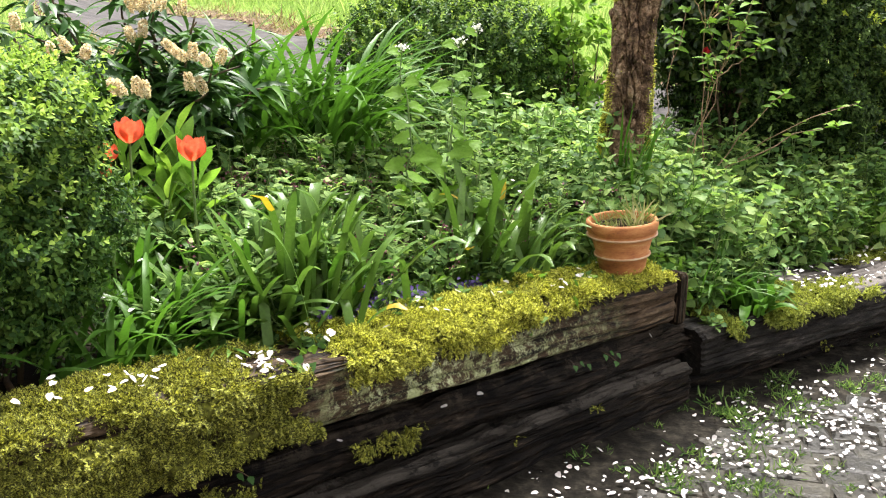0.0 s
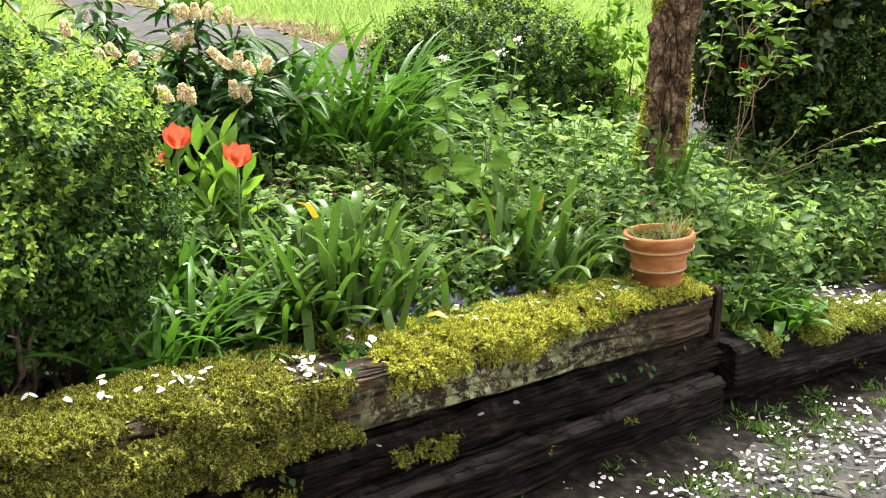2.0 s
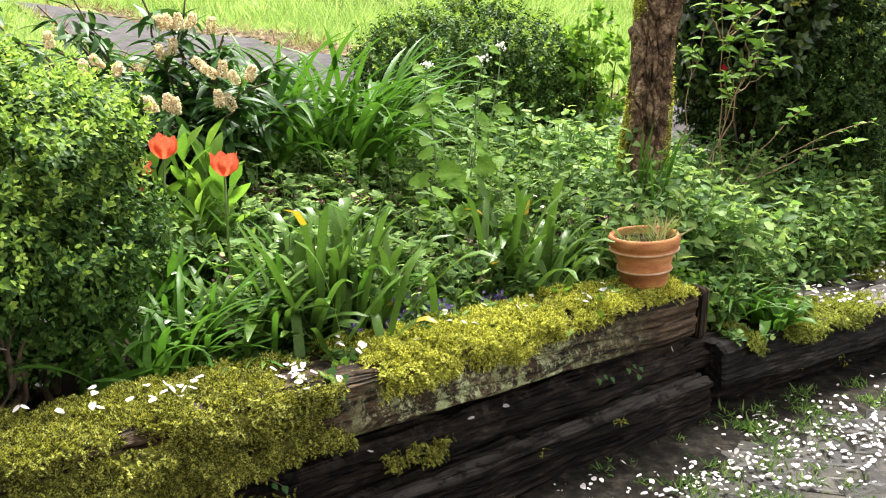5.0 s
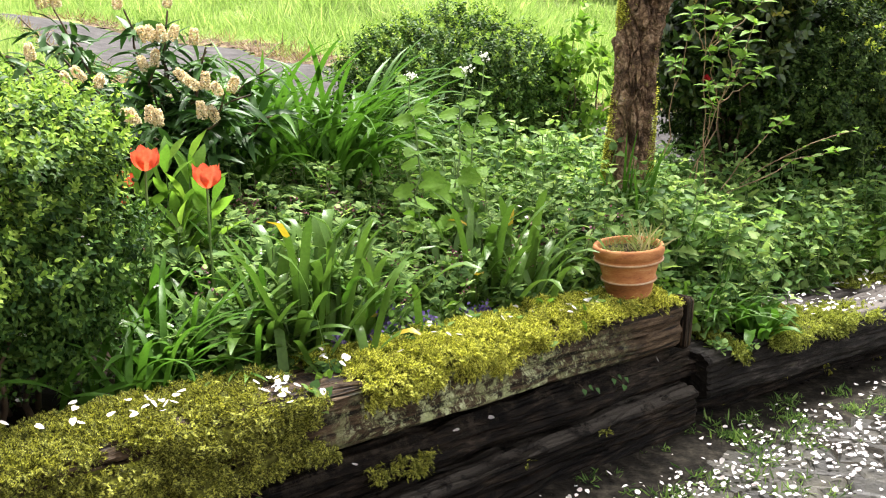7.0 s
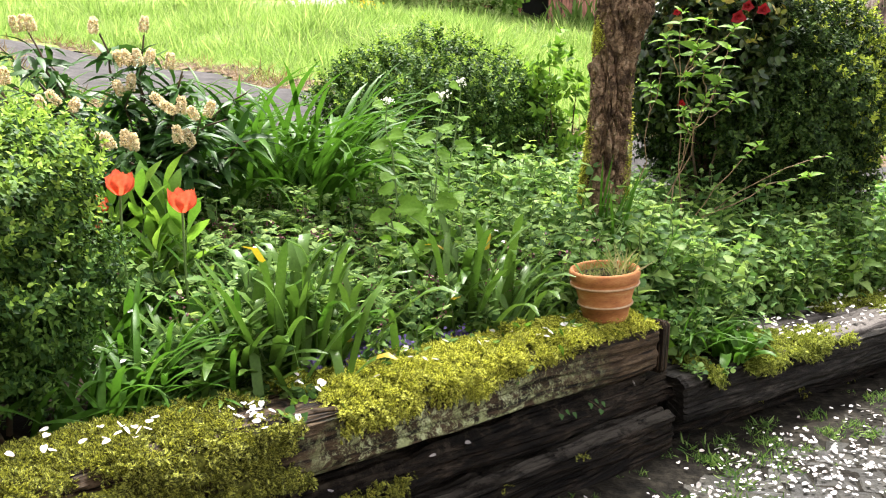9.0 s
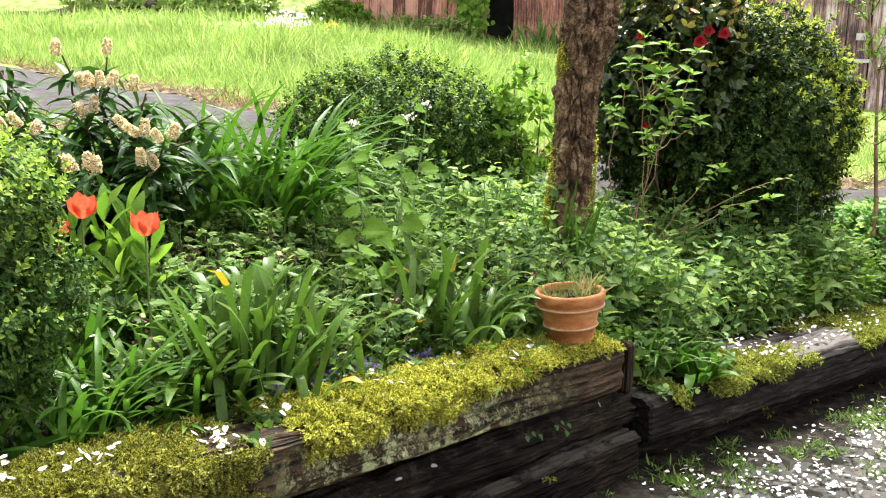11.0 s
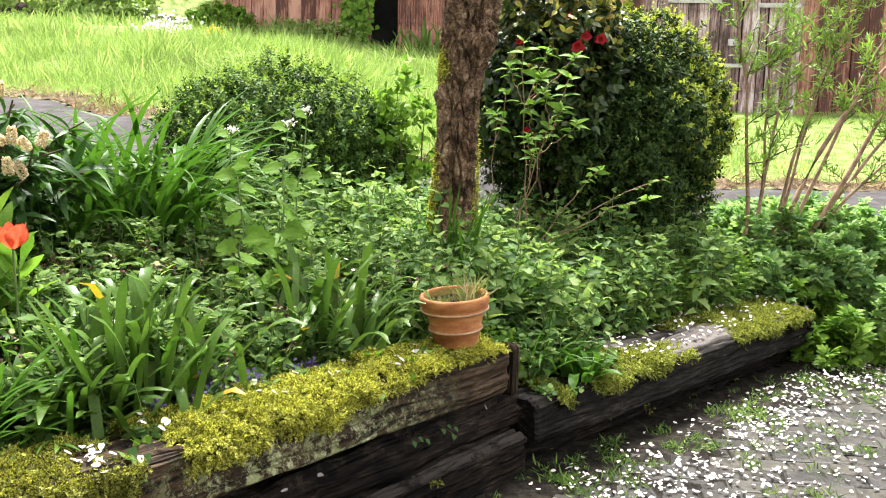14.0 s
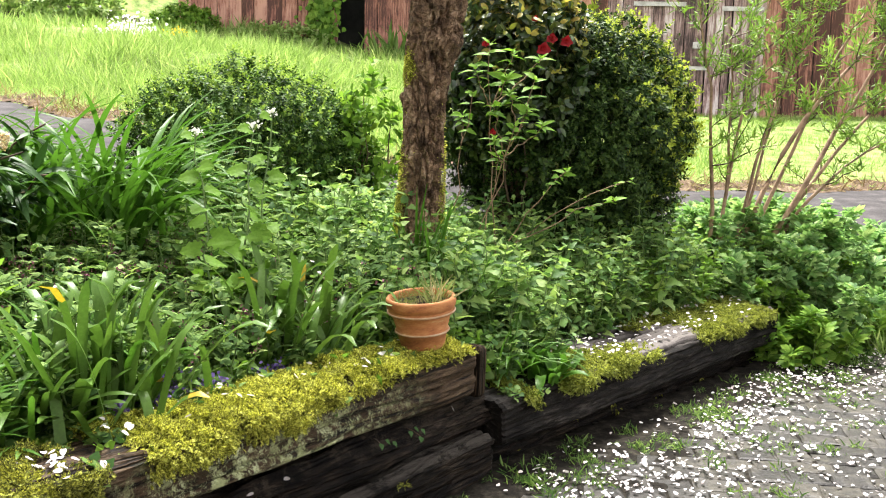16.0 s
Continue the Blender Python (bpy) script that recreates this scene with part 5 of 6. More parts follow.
def leafy_plant(name, tall, pairs, size, template, mat, label, category, seed, at=None, group="", lift=0.0, top=None, whorl=2, flower=None, stems=1, spread=0.05):
    """An upright herb: a stem with leaves in pairs, each pair turned across the last, smaller towards the tip."""
    rs = np.random.default_rng(seed)
    ob = thing(name, None, label, category, group, at=at)
    p, d, nr, sz, tubes, tips = [], [], [], [], [], []
    for _ in range(stems):
        base = np.array((rs.normal(), rs.normal(), 0)) * spread * (stems > 1) + [0, 0, -0.03]
        t = tall * (rs.uniform(0.75, 1.1) if stems > 1 else 1)
        tip = base + (base * [1, 1, 0] * 0.6) + np.array((rs.normal() * 0.08 * tall, rs.normal() * 0.08 * tall, t))
        tips.append((base, tip, bend(base, tip, 0.0, 7, 0.004)))
        tubes.append(tube(tips[-1][2], np.linspace(0.0028, 0.0014, 7), 5))
    piece("stem", mesh_of("stem", *join(tubes), STEM_GREEN), ob, kind="stuff" if stems > 1 else "")
    for i in range(pairs * stems):
        base, tip, line = tips[i % stems]
        i //= stems
        s = ((i + 1.0) / pairs) ** 0.7
        c = np.array([np.interp(s, np.linspace(0, 1, 7), line[:, k]) for k in range(3)])
        for e in range(whorl):
            w = i * 1.57 + e * 6.283 / whorl + rs.normal() * 0.25
            way = np.array((math.cos(w), math.sin(w), lift - 0.2 + 0.7 * s ** 3 + rs.normal() * 0.35))
            p.append(c + way * 0.008), d.append(way), nr.append(np.array((-0.3 * way[0], -0.3 * way[1] - 0.35, 0.9)) + rs.normal(size=3) * 0.4)
            sz.append(size * rs.uniform(0.8, 1.15) * (1.0 - 0.5 * max(0, s - 0.5) * 2 * (0.9 if top is None else top)) * (0.7 + 0.3 * min(1, s * 3)))
    piece("foliage", mesh_of("foliage", *scatter(template, p, d, nr, sz), mat), ob, kind="stuff")
    if flower:
        fm, fs, fn = flower
        c = rs.normal(size=(fn, 3)) * [0.012, 0.012, 0.008] + np.array([tips[k % stems][1] for k in range(fn)])
        piece("flower_head", mesh_of("flower_head", *scatter(PETALS, c, rs.normal(size=(fn, 3)) + [0, 0, 0.6], rs.normal(size=(fn, 3)), np.full(fn, fs)), fm), ob, "small flower cluster", kind="stuff")
    return ob


def stand(x, y, turn=0.0, lean=0.0, scale=1.0, sink=0.0):
    z = float(height(np.array(x), np.array(y))) - sink - 0.02
    m = Matrix.Translation((x, y, z)) @ Matrix.Rotation(turn, 4, "Z") @ Matrix.Rotation(lean, 4, "X")
    return m @ Matrix.Diagonal((scale, scale, scale, 1))


def sow(prototypes, region, count, seed, gap=0.03, scale=(0.7, 1.3)):
    """Copies of the prototypes all over a region given by a test, none closer than gap."""
    rs = np.random.default_rng(seed)
    (x0, x1), (y0, y1), test = region
    done, tries = [], 0
    while len(done) < count and tries < count * 60:
        tries += 1
        x, y = rs.uniform(x0, x1), rs.uniform(y0, y1)
        if test(x, y) and all((x - a) ** 2 + (y - b) ** 2 > gap * gap for a, b in done):
            done.append((x, y))
    for i, (x, y) in enumerate(done):
        m = stand(x, y, rs.uniform(0, 6.28), rs.normal() * 0.12)
        k = rs.uniform(*scale)
        proto = prototypes[i % len(prototypes)]
        if i < len(prototypes):
            proto.matrix_world = m @ Matrix.Diagonal((k, k, k, 1))
        else:
            ob = copy_thing(proto, m)
            ob.scale = (k, k, k)


G_N = "nettles in the bed"
nettles = [leafy_plant("nettle", t, p, s, NETTLE, LEAF_NETTLE, "upright green nettle with paired toothed leaves", "nettle", 80 + k, group=G_N, lift=0.2, stems=10, spread=0.075) for k, (t, p, s) in enumerate([(0.30, 8, 0.06), (0.26, 8, 0.054), (0.34, 9, 0.062), (0.22, 7, 0.052), (0.28, 8, 0.066), (0.32, 9, 0.056)])]


def off(x, y):
    return float(behind(np.array(x), np.array(y)))


sow(nettles, ((0.35, 3.1), (3.2, 4.9), lambda x, y: off(x, y) > 0.27 + 0.16 * (x > 1.05) and y > 3.25 and math.hypot(x - 0.7, y - 3.86) > 0.15 and math.hypot(x - 1.5, y - 4.95) > 0.45 and not (x < 0.75 and y < 3.45) and y < 4.6 + 0.08 * x), 215, 91, 0.07)
# The same nettles in a darker leaf colour that paints the tree's shade.
shade_nettles = [leafy_plant("nettle", t, p, s, NETTLE, LEAF_PALE, "nettle beneath the tree, its shade put into darker leaves", "nettle", 87 + k, group=G_N, lift=0.2, stems=9, spread=0.07) for k, (t, p, s) in enumerate([(0.30, 8, 0.058), (0.26, 8, 0.062), (0.34, 9, 0.055), (0.24, 7, 0.06)])]
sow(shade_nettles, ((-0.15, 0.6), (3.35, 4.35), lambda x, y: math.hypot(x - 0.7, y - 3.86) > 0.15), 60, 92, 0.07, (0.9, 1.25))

G_C = "low ground-cover herbs"
ivy = [leafy_plant("ground_ivy", t, p, s, ROUND, m, "low creeping herb with small round leaves", "herb", 100 + k, group=G_C, lift=0.15, top=0.4, whorl=w, stems=4) for k, (t, p, s, m, w) in enumerate([(0.07, 5, 0.026, LEAF_NETTLE, 3), (0.10, 6, 0.028, LEAF_PALE, 3), (0.06, 4, 0.03, LEAF_FRESH, 3), (0.12, 7, 0.026, LEAF_PALE, 3), (0.09, 5, 0.024, LEAF_FRESH, 3)])]
sow(ivy, ((-0.5, 0.75), (1.9, 3.4), lambda x, y: 0.2 < off(x, y) < 0.75), 350, 93, 0.028, (0.8, 1.3))
dead = [leafy_plant("dead_nettle", t, p, s, NETTLE, LEAF_NETTLE, "green dead-nettle with dull pink flower heads", "herb", 110 + k, group=G_C, lift=0.0, flower=(DULL_PINK, 0.007, 36), stems=3) for k, (t, p, s) in enumerate([(0.19, 6, 0.046), (0.22, 7, 0.044), (0.17, 6, 0.044), (0.25, 7, 0.048)])]
sow(dead, ((-0.85, 0.65), (2.4, 3.75), lambda x, y: (x > -0.55 or y > 2.75) and rough(np.array(x), np.array(y), 9) < 0.35 and 0.42 < off(x, y) < 1.25 and y < 3.75), 200, 94, 0.05, (0.8, 1.25))
cress = [leafy_plant("geranium_plant", t, p, s * 0.9, PALM, LEAF_PALE, "fresh light green lobed-leaved herb", "herb", 120 + k, group=G_C, lift=0.2, top=0.1, whorl=3, stems=4) for k, (t, p, s) in enumerate([(0.20, 5, 0.046), (0.26, 6, 0.03), (0.17, 5, 0.056)])]
sow(cress, ((-0.85, 0.45), (2.3, 3.7), lambda x, y: (x > -0.55 or y > 2.75) and rough(np.array(x), np.array(y), 9) > -0.25 and 0.36 < off(x, y) < 1.3), 150, 95, 0.045, (0.8, 1.3))

# garlic mustard: toothed heart-shaped leaves on tall stems with white flowers


def garlic_mustard(at, tip, seed, label):
    rs = np.random.default_rng(seed)
    ob = thing("garlic_mustard", None, label, "herb", "garlic mustard stems", at=Matrix.Translation(at))
    t = np.array(tip) - np.array(at)
    line = bend((0, 0, -0.02), t, 0.0, 10, 0.006)
    piece("stem", mesh_of("stem", *tube(line, np.linspace(0.0045, 0.002, 10), 6), STEM_GREEN), ob)
    for i in range(13):
        s = 0.22 + 0.76 * i / 12
        c = np.array([np.interp(s, np.linspace(0, 1, 10), line[:, k]) for k in range(3)])
        w = i * 2.4 + rs.normal() * 0.3
        way = np.array((math.cos(w), math.sin(w) - 0.25, -0.1 + 0.3 * s))
        size = 0.095 * (1 - 0.6 * s) * rs.uniform(0.85, 1.15)
        n, m = 9, 9
        v = np.zeros((n, m, 3))
        for a, y in enumerate(np.linspace(0, 1, n)):
            half = 0.5 * math.sin(math.pi * min(1, 0.16 + 0.84 * y)) ** 0.8 + 0.03
            tooth = 1 + 0.16 * (1 if a % 2 else -1)
            for b, u in enumerate(np.linspace(-1, 1, m)):
                v[a, b] = (u * half * (tooth if abs(u) > 0.9 else 1), y - 0.18 * abs(u) * (1 - y), 0.18 * abs(u) * half - 0.3 * y * y + 0.02 * math.sin(8 * u + 5 * y))
        ii, jj = np.meshgrid(np.arange(n - 1), np.arange(m - 1), indexing="ij")
        q = np.stack([ii * m + jj, ii * m + jj + 1, (ii + 1) * m + jj + 1, (ii + 1) * m + jj], -1).reshape(-1, 4)
        lv, lq = scatter((v.reshape(-1, 3), q), [c + way * 0.014], [way], [(0.3 * rs.normal(), -0.75, 0.75)], [size])
        pv, pq = tube(bend(c, c + way * 0.016, 0, 3), [0.0016, 0.0014, 0.0012], 4)
        leaf = piece("leaf", mesh_of("leaf", lv, lq, LEAF_FRESH), ob, "toothed heart-shaped leaf")
        piece("leaf_stalk", mesh_of("leaf_stalk", pv, pq, STEM_GREEN), leaf)
    n = 26
    p = line[-1] + rs.normal(size=(n, 3)) * [0.01, 0.01, 0.006]
    piece("flower_head", mesh_of("flower_head", *scatter(PETALS, p, rs.normal(size=(n, 3)) + [0, 0, 0.8], rs.normal(size=(n, 3)), rs.uniform(0.006, 0.01, n)), WHITE_FLOWER), ob, "small white flower head")


garlic_mustard((-0.05, 3.15, 0.48), (-0.11, 3.24, 1.145), 131, "tall garlic mustard with fresh green leaves and white flowers")
garlic_mustard((0.02, 3.16, 0.48), (0.065, 3.26, 1.165), 133, "garlic mustard stem with fresh green leaves and white flowers")
garlic_mustard((0.03, 3.18, 0.48), (0.12, 3.30, 1.205), 132, "tallest garlic mustard stem with fresh green leaves and white flowers")
for k, (x, y, s) in enumerate([(-0.06, 3.12, 0.075), (0.05, 3.13, 0.08), (0.1, 3.2, 0.07), (-0.12, 3.2, 0.07), (0.0, 3.08, 0.075), (0.07, 3.07, 0.07), (-0.03, 3.2, 0.08)]):
    leafy_plant("garlic_mustard", 0.26, 5, s, HEART, LEAF_FRESH, "low garlic mustard with broad fresh green leaves", "herb", 135 + k, stand(x, y, k), "garlic mustard stems", 0.05, 0.2)

# light green lance-leaved plants behind the tulips
for k, (x, y, t) in enumerate([(-0.79, 2.93, 0.44), (-0.72, 2.97, 0.42), (-0.86, 2.9, 0.38), (-0.66, 2.88, 0.36), (-0.76, 2.85, 0.34), (-0.70, 2.82, 0.3)]):
    leafy_plant("lance_leaved_plant", t, 9, 0.125, LONG, LEAF_FRESH, "light green plant with long lance-shaped leaves", "plant", 141 + k, stand(x, y, k), "lance-leaved plants behind the tulips", 1.5, 0.35)
for k, (x, y) in enumerate([(-0.45, 2.78), (-0.35, 2.85), (-0.52, 2.9)]):
    leafy_plant("lance_leaved_plant", 0.2, 4, 0.12, LONG, LEAF_NETTLE, "low plant with broad pale green leaves", "plant", 151 + k, stand(x, y, k), "lance-leaved plants behind the tulips", 0.5, 0.2)

# bugle and violets along the sleeper
bugle = [leafy_plant("bugle", t, 5, 0.022, OVAL, LEAF_NETTLE, "small bugle with violet-blue flowers", "flower", 160 + k, group="bugle along the sleeper", flower=(VIOLET, 0.010, f)) for k, (t, f) in enumerate([(0.12, 22), (0.10, 18), (0.14, 24)])]
sow(bugle, ((-0.4, 0.0), (2.1, 2.7), lambda x, y: 0.19 < off(x, y) < 0.34 and -0.3 < x < -0.0), 34, 96, 0.02, (0.8, 1.1))
sow([copy_thing(o, Matrix()) for o in bugle[:2]], ((0.08, 0.2), (2.6, 2.9), lambda x, y: 0.19 < off(x, y) < 0.3), 5, 97, 0.02, (0.8, 1.1))

# leafy tuft and small weeds by the step between the two runs
clump("weed_tuft", (1.06, 3.34, 0.32), 40, (0.09, 0.19), (0.024, 0.038), (0.1, 1.2), (0.4, 1.6), 0.035, LEAF_LILY, "tuft of broad lance leaves hanging over the sleeper", "plant", 171)
clump("grass_clump", (0.90, 3.30, 0.36), 24, (0.14, 0.28), (0.005, 0.01), (0.2, 0.9), (0.4, 1.4), 0.05, LEAF_LILY, "arching grass beside the sleeper's end", "plant", 172)
clump("grass_clump", (0.96, 3.40, 0.33), 30, (0.16, 0.34), (0.004, 0.009), (0.3, 1.1), (0.6, 1.6), 0.06, LEAF_LILY, "arching grass at the foot of the nettles", "plant", 173)
for k, (x, y) in enumerate([(0.84, 3.26), (0.90, 3.29), (0.80, 3.24)]):
    leafy_plant("ground_ivy", 0.08, 6, 0.02, ROUND, LEAF_NETTLE, "trailing round-leaved herb over the sleepers' ends", "herb", 175 + k, Matrix.Translation((x, y, 0.27)), G_C, 0.1, 0.3, 3, stems=4)
for k, (x, y) in enumerate([(0.82, 3.33), (0.88, 3.38), (0.95, 3.37), (0.90, 3.46), (0.98, 3.46), (1.05, 3.45), (0.80, 3.42)]):
    leafy_plant("nettle", 0.2, 7, 0.05, NETTLE, LEAF_NETTLE, "young nettle leaning over the gap between the sleepers", "nettle", 182 + k, Matrix.Translation((x, y, 0.28)), G_N, 0.15, stems=6, spread=0.05)

# ---- shrub with young leaves before the camellia ----


def sprig_shrub():
    ob = thing("hydrangea_shrub", None, "open shrub with bare tan stems and fresh leaf tufts", "shrub")
    rs = np.random.default_rng(181)
    foot = np.array((0.96, 4.10, 0.5))
    tips = [(0.93, 4.04, 1.36, 1.0), (1.05, 4.0, 1.33, 1.1), (1.17, 4.02, 1.32, 1.1), (0.885, 4.05, 1.18, 0.9), (1.085, 3.98, 1.14, 1.0), (1.146, 4.02, 1.205, 1.1), (1.205, 4.0, 1.142, 1.0), (1.01, 4.02, 1.084, 0.9), (1.038, 4.04, 1.02, 0.8),
            (0.913, 4.0, 1.255, 1.0), (1.0, 4.1, 1.46, 1.1), (1.10, 4.1, 1.43, 1.0), (1.23, 4.12, 1.41, 0.9), (1.32, 4.03, 0.958, 0.9), (1.54, 4.03, 0.84, 1.0), (1.624, 4.08, 0.92, 0.6), (1.0, 4.0, 1.22, 0.9), (1.08, 4.05, 1.26, 1.0)]
    mains = [bend(foot + rs.normal(size=3) * [0.07, 0.04, 0], tips[i][:3], 0.0, 9, 0.008) for i in (2, 9, 4, 10)]
    for i, (tx, ty, tz, k) in enumerate(tips):
        if i in (2, 9, 4, 10):
            line = mains[(2, 9, 4, 10).index(i)]
        elif tx > 1.25:
            line = bend(foot + rs.normal(size=3) * [0.07, 0.04, 0], (tx, ty, tz), 0.05, 9, 0.008)
        else:  # a side branch from the nearest main stem below
            starts = [m[e] for m in mains for e in (3, 4, 5, 6) if m[e][2] < tz - 0.08]
            line = bend(min(starts, key=lambda c: math.dist(c, (tx, ty, tz - 0.12))), (tx, ty, tz), -0.01, 9, 0.004)
        stem = piece("stem", mesh_of("stem", *tube(line, np.linspace(0.003, 0.0015, 9), 6), TWIG_TAN), ob, "thin tan woody stem")
        c, d, nr, sz = [], [], [], []
        turn = rs.uniform(0, 6.28)
        for node, (s, big, rise) in enumerate([(8, 0.55, 1.3), (8, 0.8, 0.6), (7.7, 1.0, 0.3), (7.3, 0.95, 0.15), (6.7, 0.7, 0.1), (5.8, 0.5, 0.1)]):
            at = np.array([np.interp(s, np.arange(9), line[:, e]) for e in range(3)])
            for e in (0, 3.1416):
                w = turn + node * 1.5708 + e + rs.normal() * 0.2
                c.append(at + rs.normal(size=3) * 0.004), d.append((math.cos(w), math.sin(w), rise + rs.normal() * 0.15)), nr.append(np.array((-0.4 * math.cos(w), -0.4 * math.sin(w) - 0.5, 0.9)) + rs.normal(size=3) * 0.4), sz.append(0.062 * big * k * rs.uniform(0.85, 1.15))
        piece("foliage", mesh_of("foliage", *scatter(SLIM, c, d, nr, sz), LEAF_FRESH), stem, "fresh green leaves")


sprig_shrub()


def camellia_flower(x, y, z, size, seed):
    rs = np.random.default_rng(seed)
    ob = thing("camellia_flower", None, "red double camellia flower among dark leaves", "flower", "camellia flowers", at=Matrix.Translation((x, y, z)))
    for i in range(14):
        w, r = i * 2.4, size * (0.25 + 0.05 * i)
        way = np.array((math.cos(w), -0.25, math.sin(w))) if i > 6 else np.array((math.cos(w) * 0.6, -0.8, math.sin(w) * 0.6))
        piece("petal", mesh_of("petal", *scatter(ROUND, [(0, 0, 0)], [way], [(-way[0] * 0.5, -1, -way[2] * 0.5)], [r]), CAMELLIA_RED), ob)


for k, (x, y, z, s) in enumerate([(1.29, 4.33, 1.455, 0.04), (1.325, 4.33, 1.50, 0.032), (1.40, 4.36, 1.49, 0.035), (1.07, 4.30, 1.10, 0.022), (1.04, 4.35, 1.47, 0.02), (1.25, 4.33, 1.58, 0.02)]):
    camellia_flower(x, y, z, s, 190 + k)

# ---- willow-leaved shrub at the end of the wall ----


def willow():
    ob = thing("willow_shrub", None, "multi-stemmed shrub with bare tan stems and narrow leaves", "shrub")
    rs = np.random.default_rng(201)
    stems = [([(2.30, 0.36), (2.378, 0.79), (2.342, 1.07), (2.303, 1.40), (2.31, 1.78)], 0.013), ([(2.46, 0.36), (2.60, 0.88), (2.853, 1.193), (3.221, 1.54), (3.5, 1.75)], 0.016), ([(2.52, 0.36), (2.855, 0.822), (3.04, 1.196), (3.23, 1.455), (3.45, 1.8)], 0.017),
             ([(2.54, 0.36), (2.755, 0.706), (2.976, 0.88), (3.253, 1.229), (3.6, 1.5)], 0.015), ([(2.36, 0.36), (2.45, 0.85), (2.529, 1.38), (2.681, 1.75)], 0.011), ([(2.44, 0.36), (2.56, 0.95), (2.75, 1.4), (2.95, 1.82)], 0.011),
             ([(2.33, 0.36), (2.40, 0.82), (2.47, 1.2), (2.44, 1.62)], 0.010), ([(2.58, 0.36), (2.9, 0.78), (3.2, 0.95), (3.6, 1.1)], 0.011), ([(2.48, 0.36), (2.72, 1.0), (3.1, 1.5), (3.3, 1.85)], 0.012), ([(2.42, 0.36), (2.62, 1.05), (2.80, 1.5), (2.86, 1.8)], 0.009)]
    for knots, thick in stems:
        kx = np.linspace(0, 1, len(knots))
        ks = np.linspace(0, 1, 10)
        line = np.stack([np.polyval(np.polyfit(kx, [e[0] for e in knots], 2), ks), 4.76 + 0.18 * ks + rs.normal() * 0.04 * ks, np.polyval(np.polyfit(kx, [e[1] for e in knots], 2), ks)], 1)
        line[1:-1] += rs.normal(size=(8, 3)) * 0.006
        stem = piece("stem", mesh_of("stem", *tube(line, np.linspace(thick, 0.004, 10), 8), TWIG_TAN), ob, "bare tan stem")
        p, d, sz = [], [], []
        for _ in range(11):
            s = rs.uniform(0.35, 1.0)
            c = np.array([np.interp(s, np.linspace(0, 1, 10), line[:, k]) for k in range(3)])
            e = c + rs.normal(size=3) * [0.10, 0.1, 0.05] + [0.03, 0, 0.15]
            tw = bend(c, e, 0.0, 5, 0.006)
            piece("twig", mesh_of("twig", *tube(tw, np.linspace(0.004, 0.0015, 5), 4), TWIG), stem)
            for _ in range(42):
                k = rs.uniform(0.1, 1)
                p.append(c + (e - c) * k + rs.normal(size=3) * 0.012), d.append(rs.normal(size=3) * [0.7, 0.7, 0.5] + [0, 0, 0.6]), sz.append(rs.uniform(0.03, 0.062))
        piece("foliage", mesh_of("foliage", *scatter(NARROW, p, d, rs.normal(size=(len(p), 3)), sz), LEAF_WILLOW), stem, "narrow yellow-green leaves")


willow()
mound = [leafy_plant("geranium_plant", t, p, s * 0.95, PALM, LEAF_MOUND, "mounded plant with lobed blue-green leaves", "plant", 210 + k, group="lobed plants at the wall's end", lift=0.35, top=0.1, whorl=4, stems=8, spread=0.09) for k, (t, p, s) in enumerate([(0.30, 7, 0.055), (0.26, 6, 0.06), (0.34, 8, 0.052)])]
sow(mound, ((2.45, 3.8), (4.3, 5.2), lambda x, y: 0.08 < off(x, y) and y < 4.95 + 0.17 * (x - 1.5) and x > 2.35 and off(x, y) > 0.08 + 0.25 * (x < 2.6)), 120, 211, 0.085, (0.75, 1.12))
fringe = [leafy_plant("nettle", 0.27, 8, 0.052, NETTLE, LEAF_FRESH, "young pale green nettle", "nettle", 215 + k, group=G_N, lift=0.25, stems=5, spread=0.07) for k in range(2)]
sow(fringe, ((1.5, 2.8), (3.95, 4.85), lambda x, y: 0.40 < off(x, y) < 0.85), 60, 212, 0.07, (0.8, 1.2))
edge = [leafy_plant("nettle", 0.15, 6, 0.046, NETTLE, LEAF_NETTLE, "low young nettle at the back of the sleeper", "nettle", 217 + k, group=G_N, lift=0.1, stems=6, spread=0.05) for k in range(2)]
sow(edge, ((0.95, 2.75), (3.4, 4.7), lambda x, y: 0.40 < off(x, y) < 0.56), 80, 216, 0.045, (0.8, 1.2))
ends = [leafy_plant("geranium_plant", 0.16, 5, 0.055, PALM, LEAF_FRESH, "fresh light green lobed plant over the sleeper's end", "plant", 225 + k, group="lobed plants at the wall's end", lift=0.3, top=0.1, whorl=4, stems=6, spread=0.06) for k in range(2)]
sow(ends, ((2.46, 3.3), (4.2, 5.0), lambda x, y: -0.03 < off(x, y) < 0.3), 46, 218, 0.06, (0.75, 1.3))
far_herbs = [leafy_plant("herb", 0.2, 5, 0.045, NETTLE, LEAF_PALE, "leafy green herb beneath the shrubs", "herb", 220 + k, group="herbs beneath the shrubs", stems=4) for k in range(3)]
sow([copy_thing(o, Matrix()) for o in far_herbs], ((0.25, 2.7), (4.45, 5.3), lambda x, y: 4.95 < y or x < 0.95 or x > 2.05), 90, 214, 0.09, (0.9, 1.5))
sow(far_herbs, ((-1.5, 0.7), (2.9, 4.6), lambda x, y: off(x, y) > 0.9), 110, 213, 0.08, (0.8, 1.3))

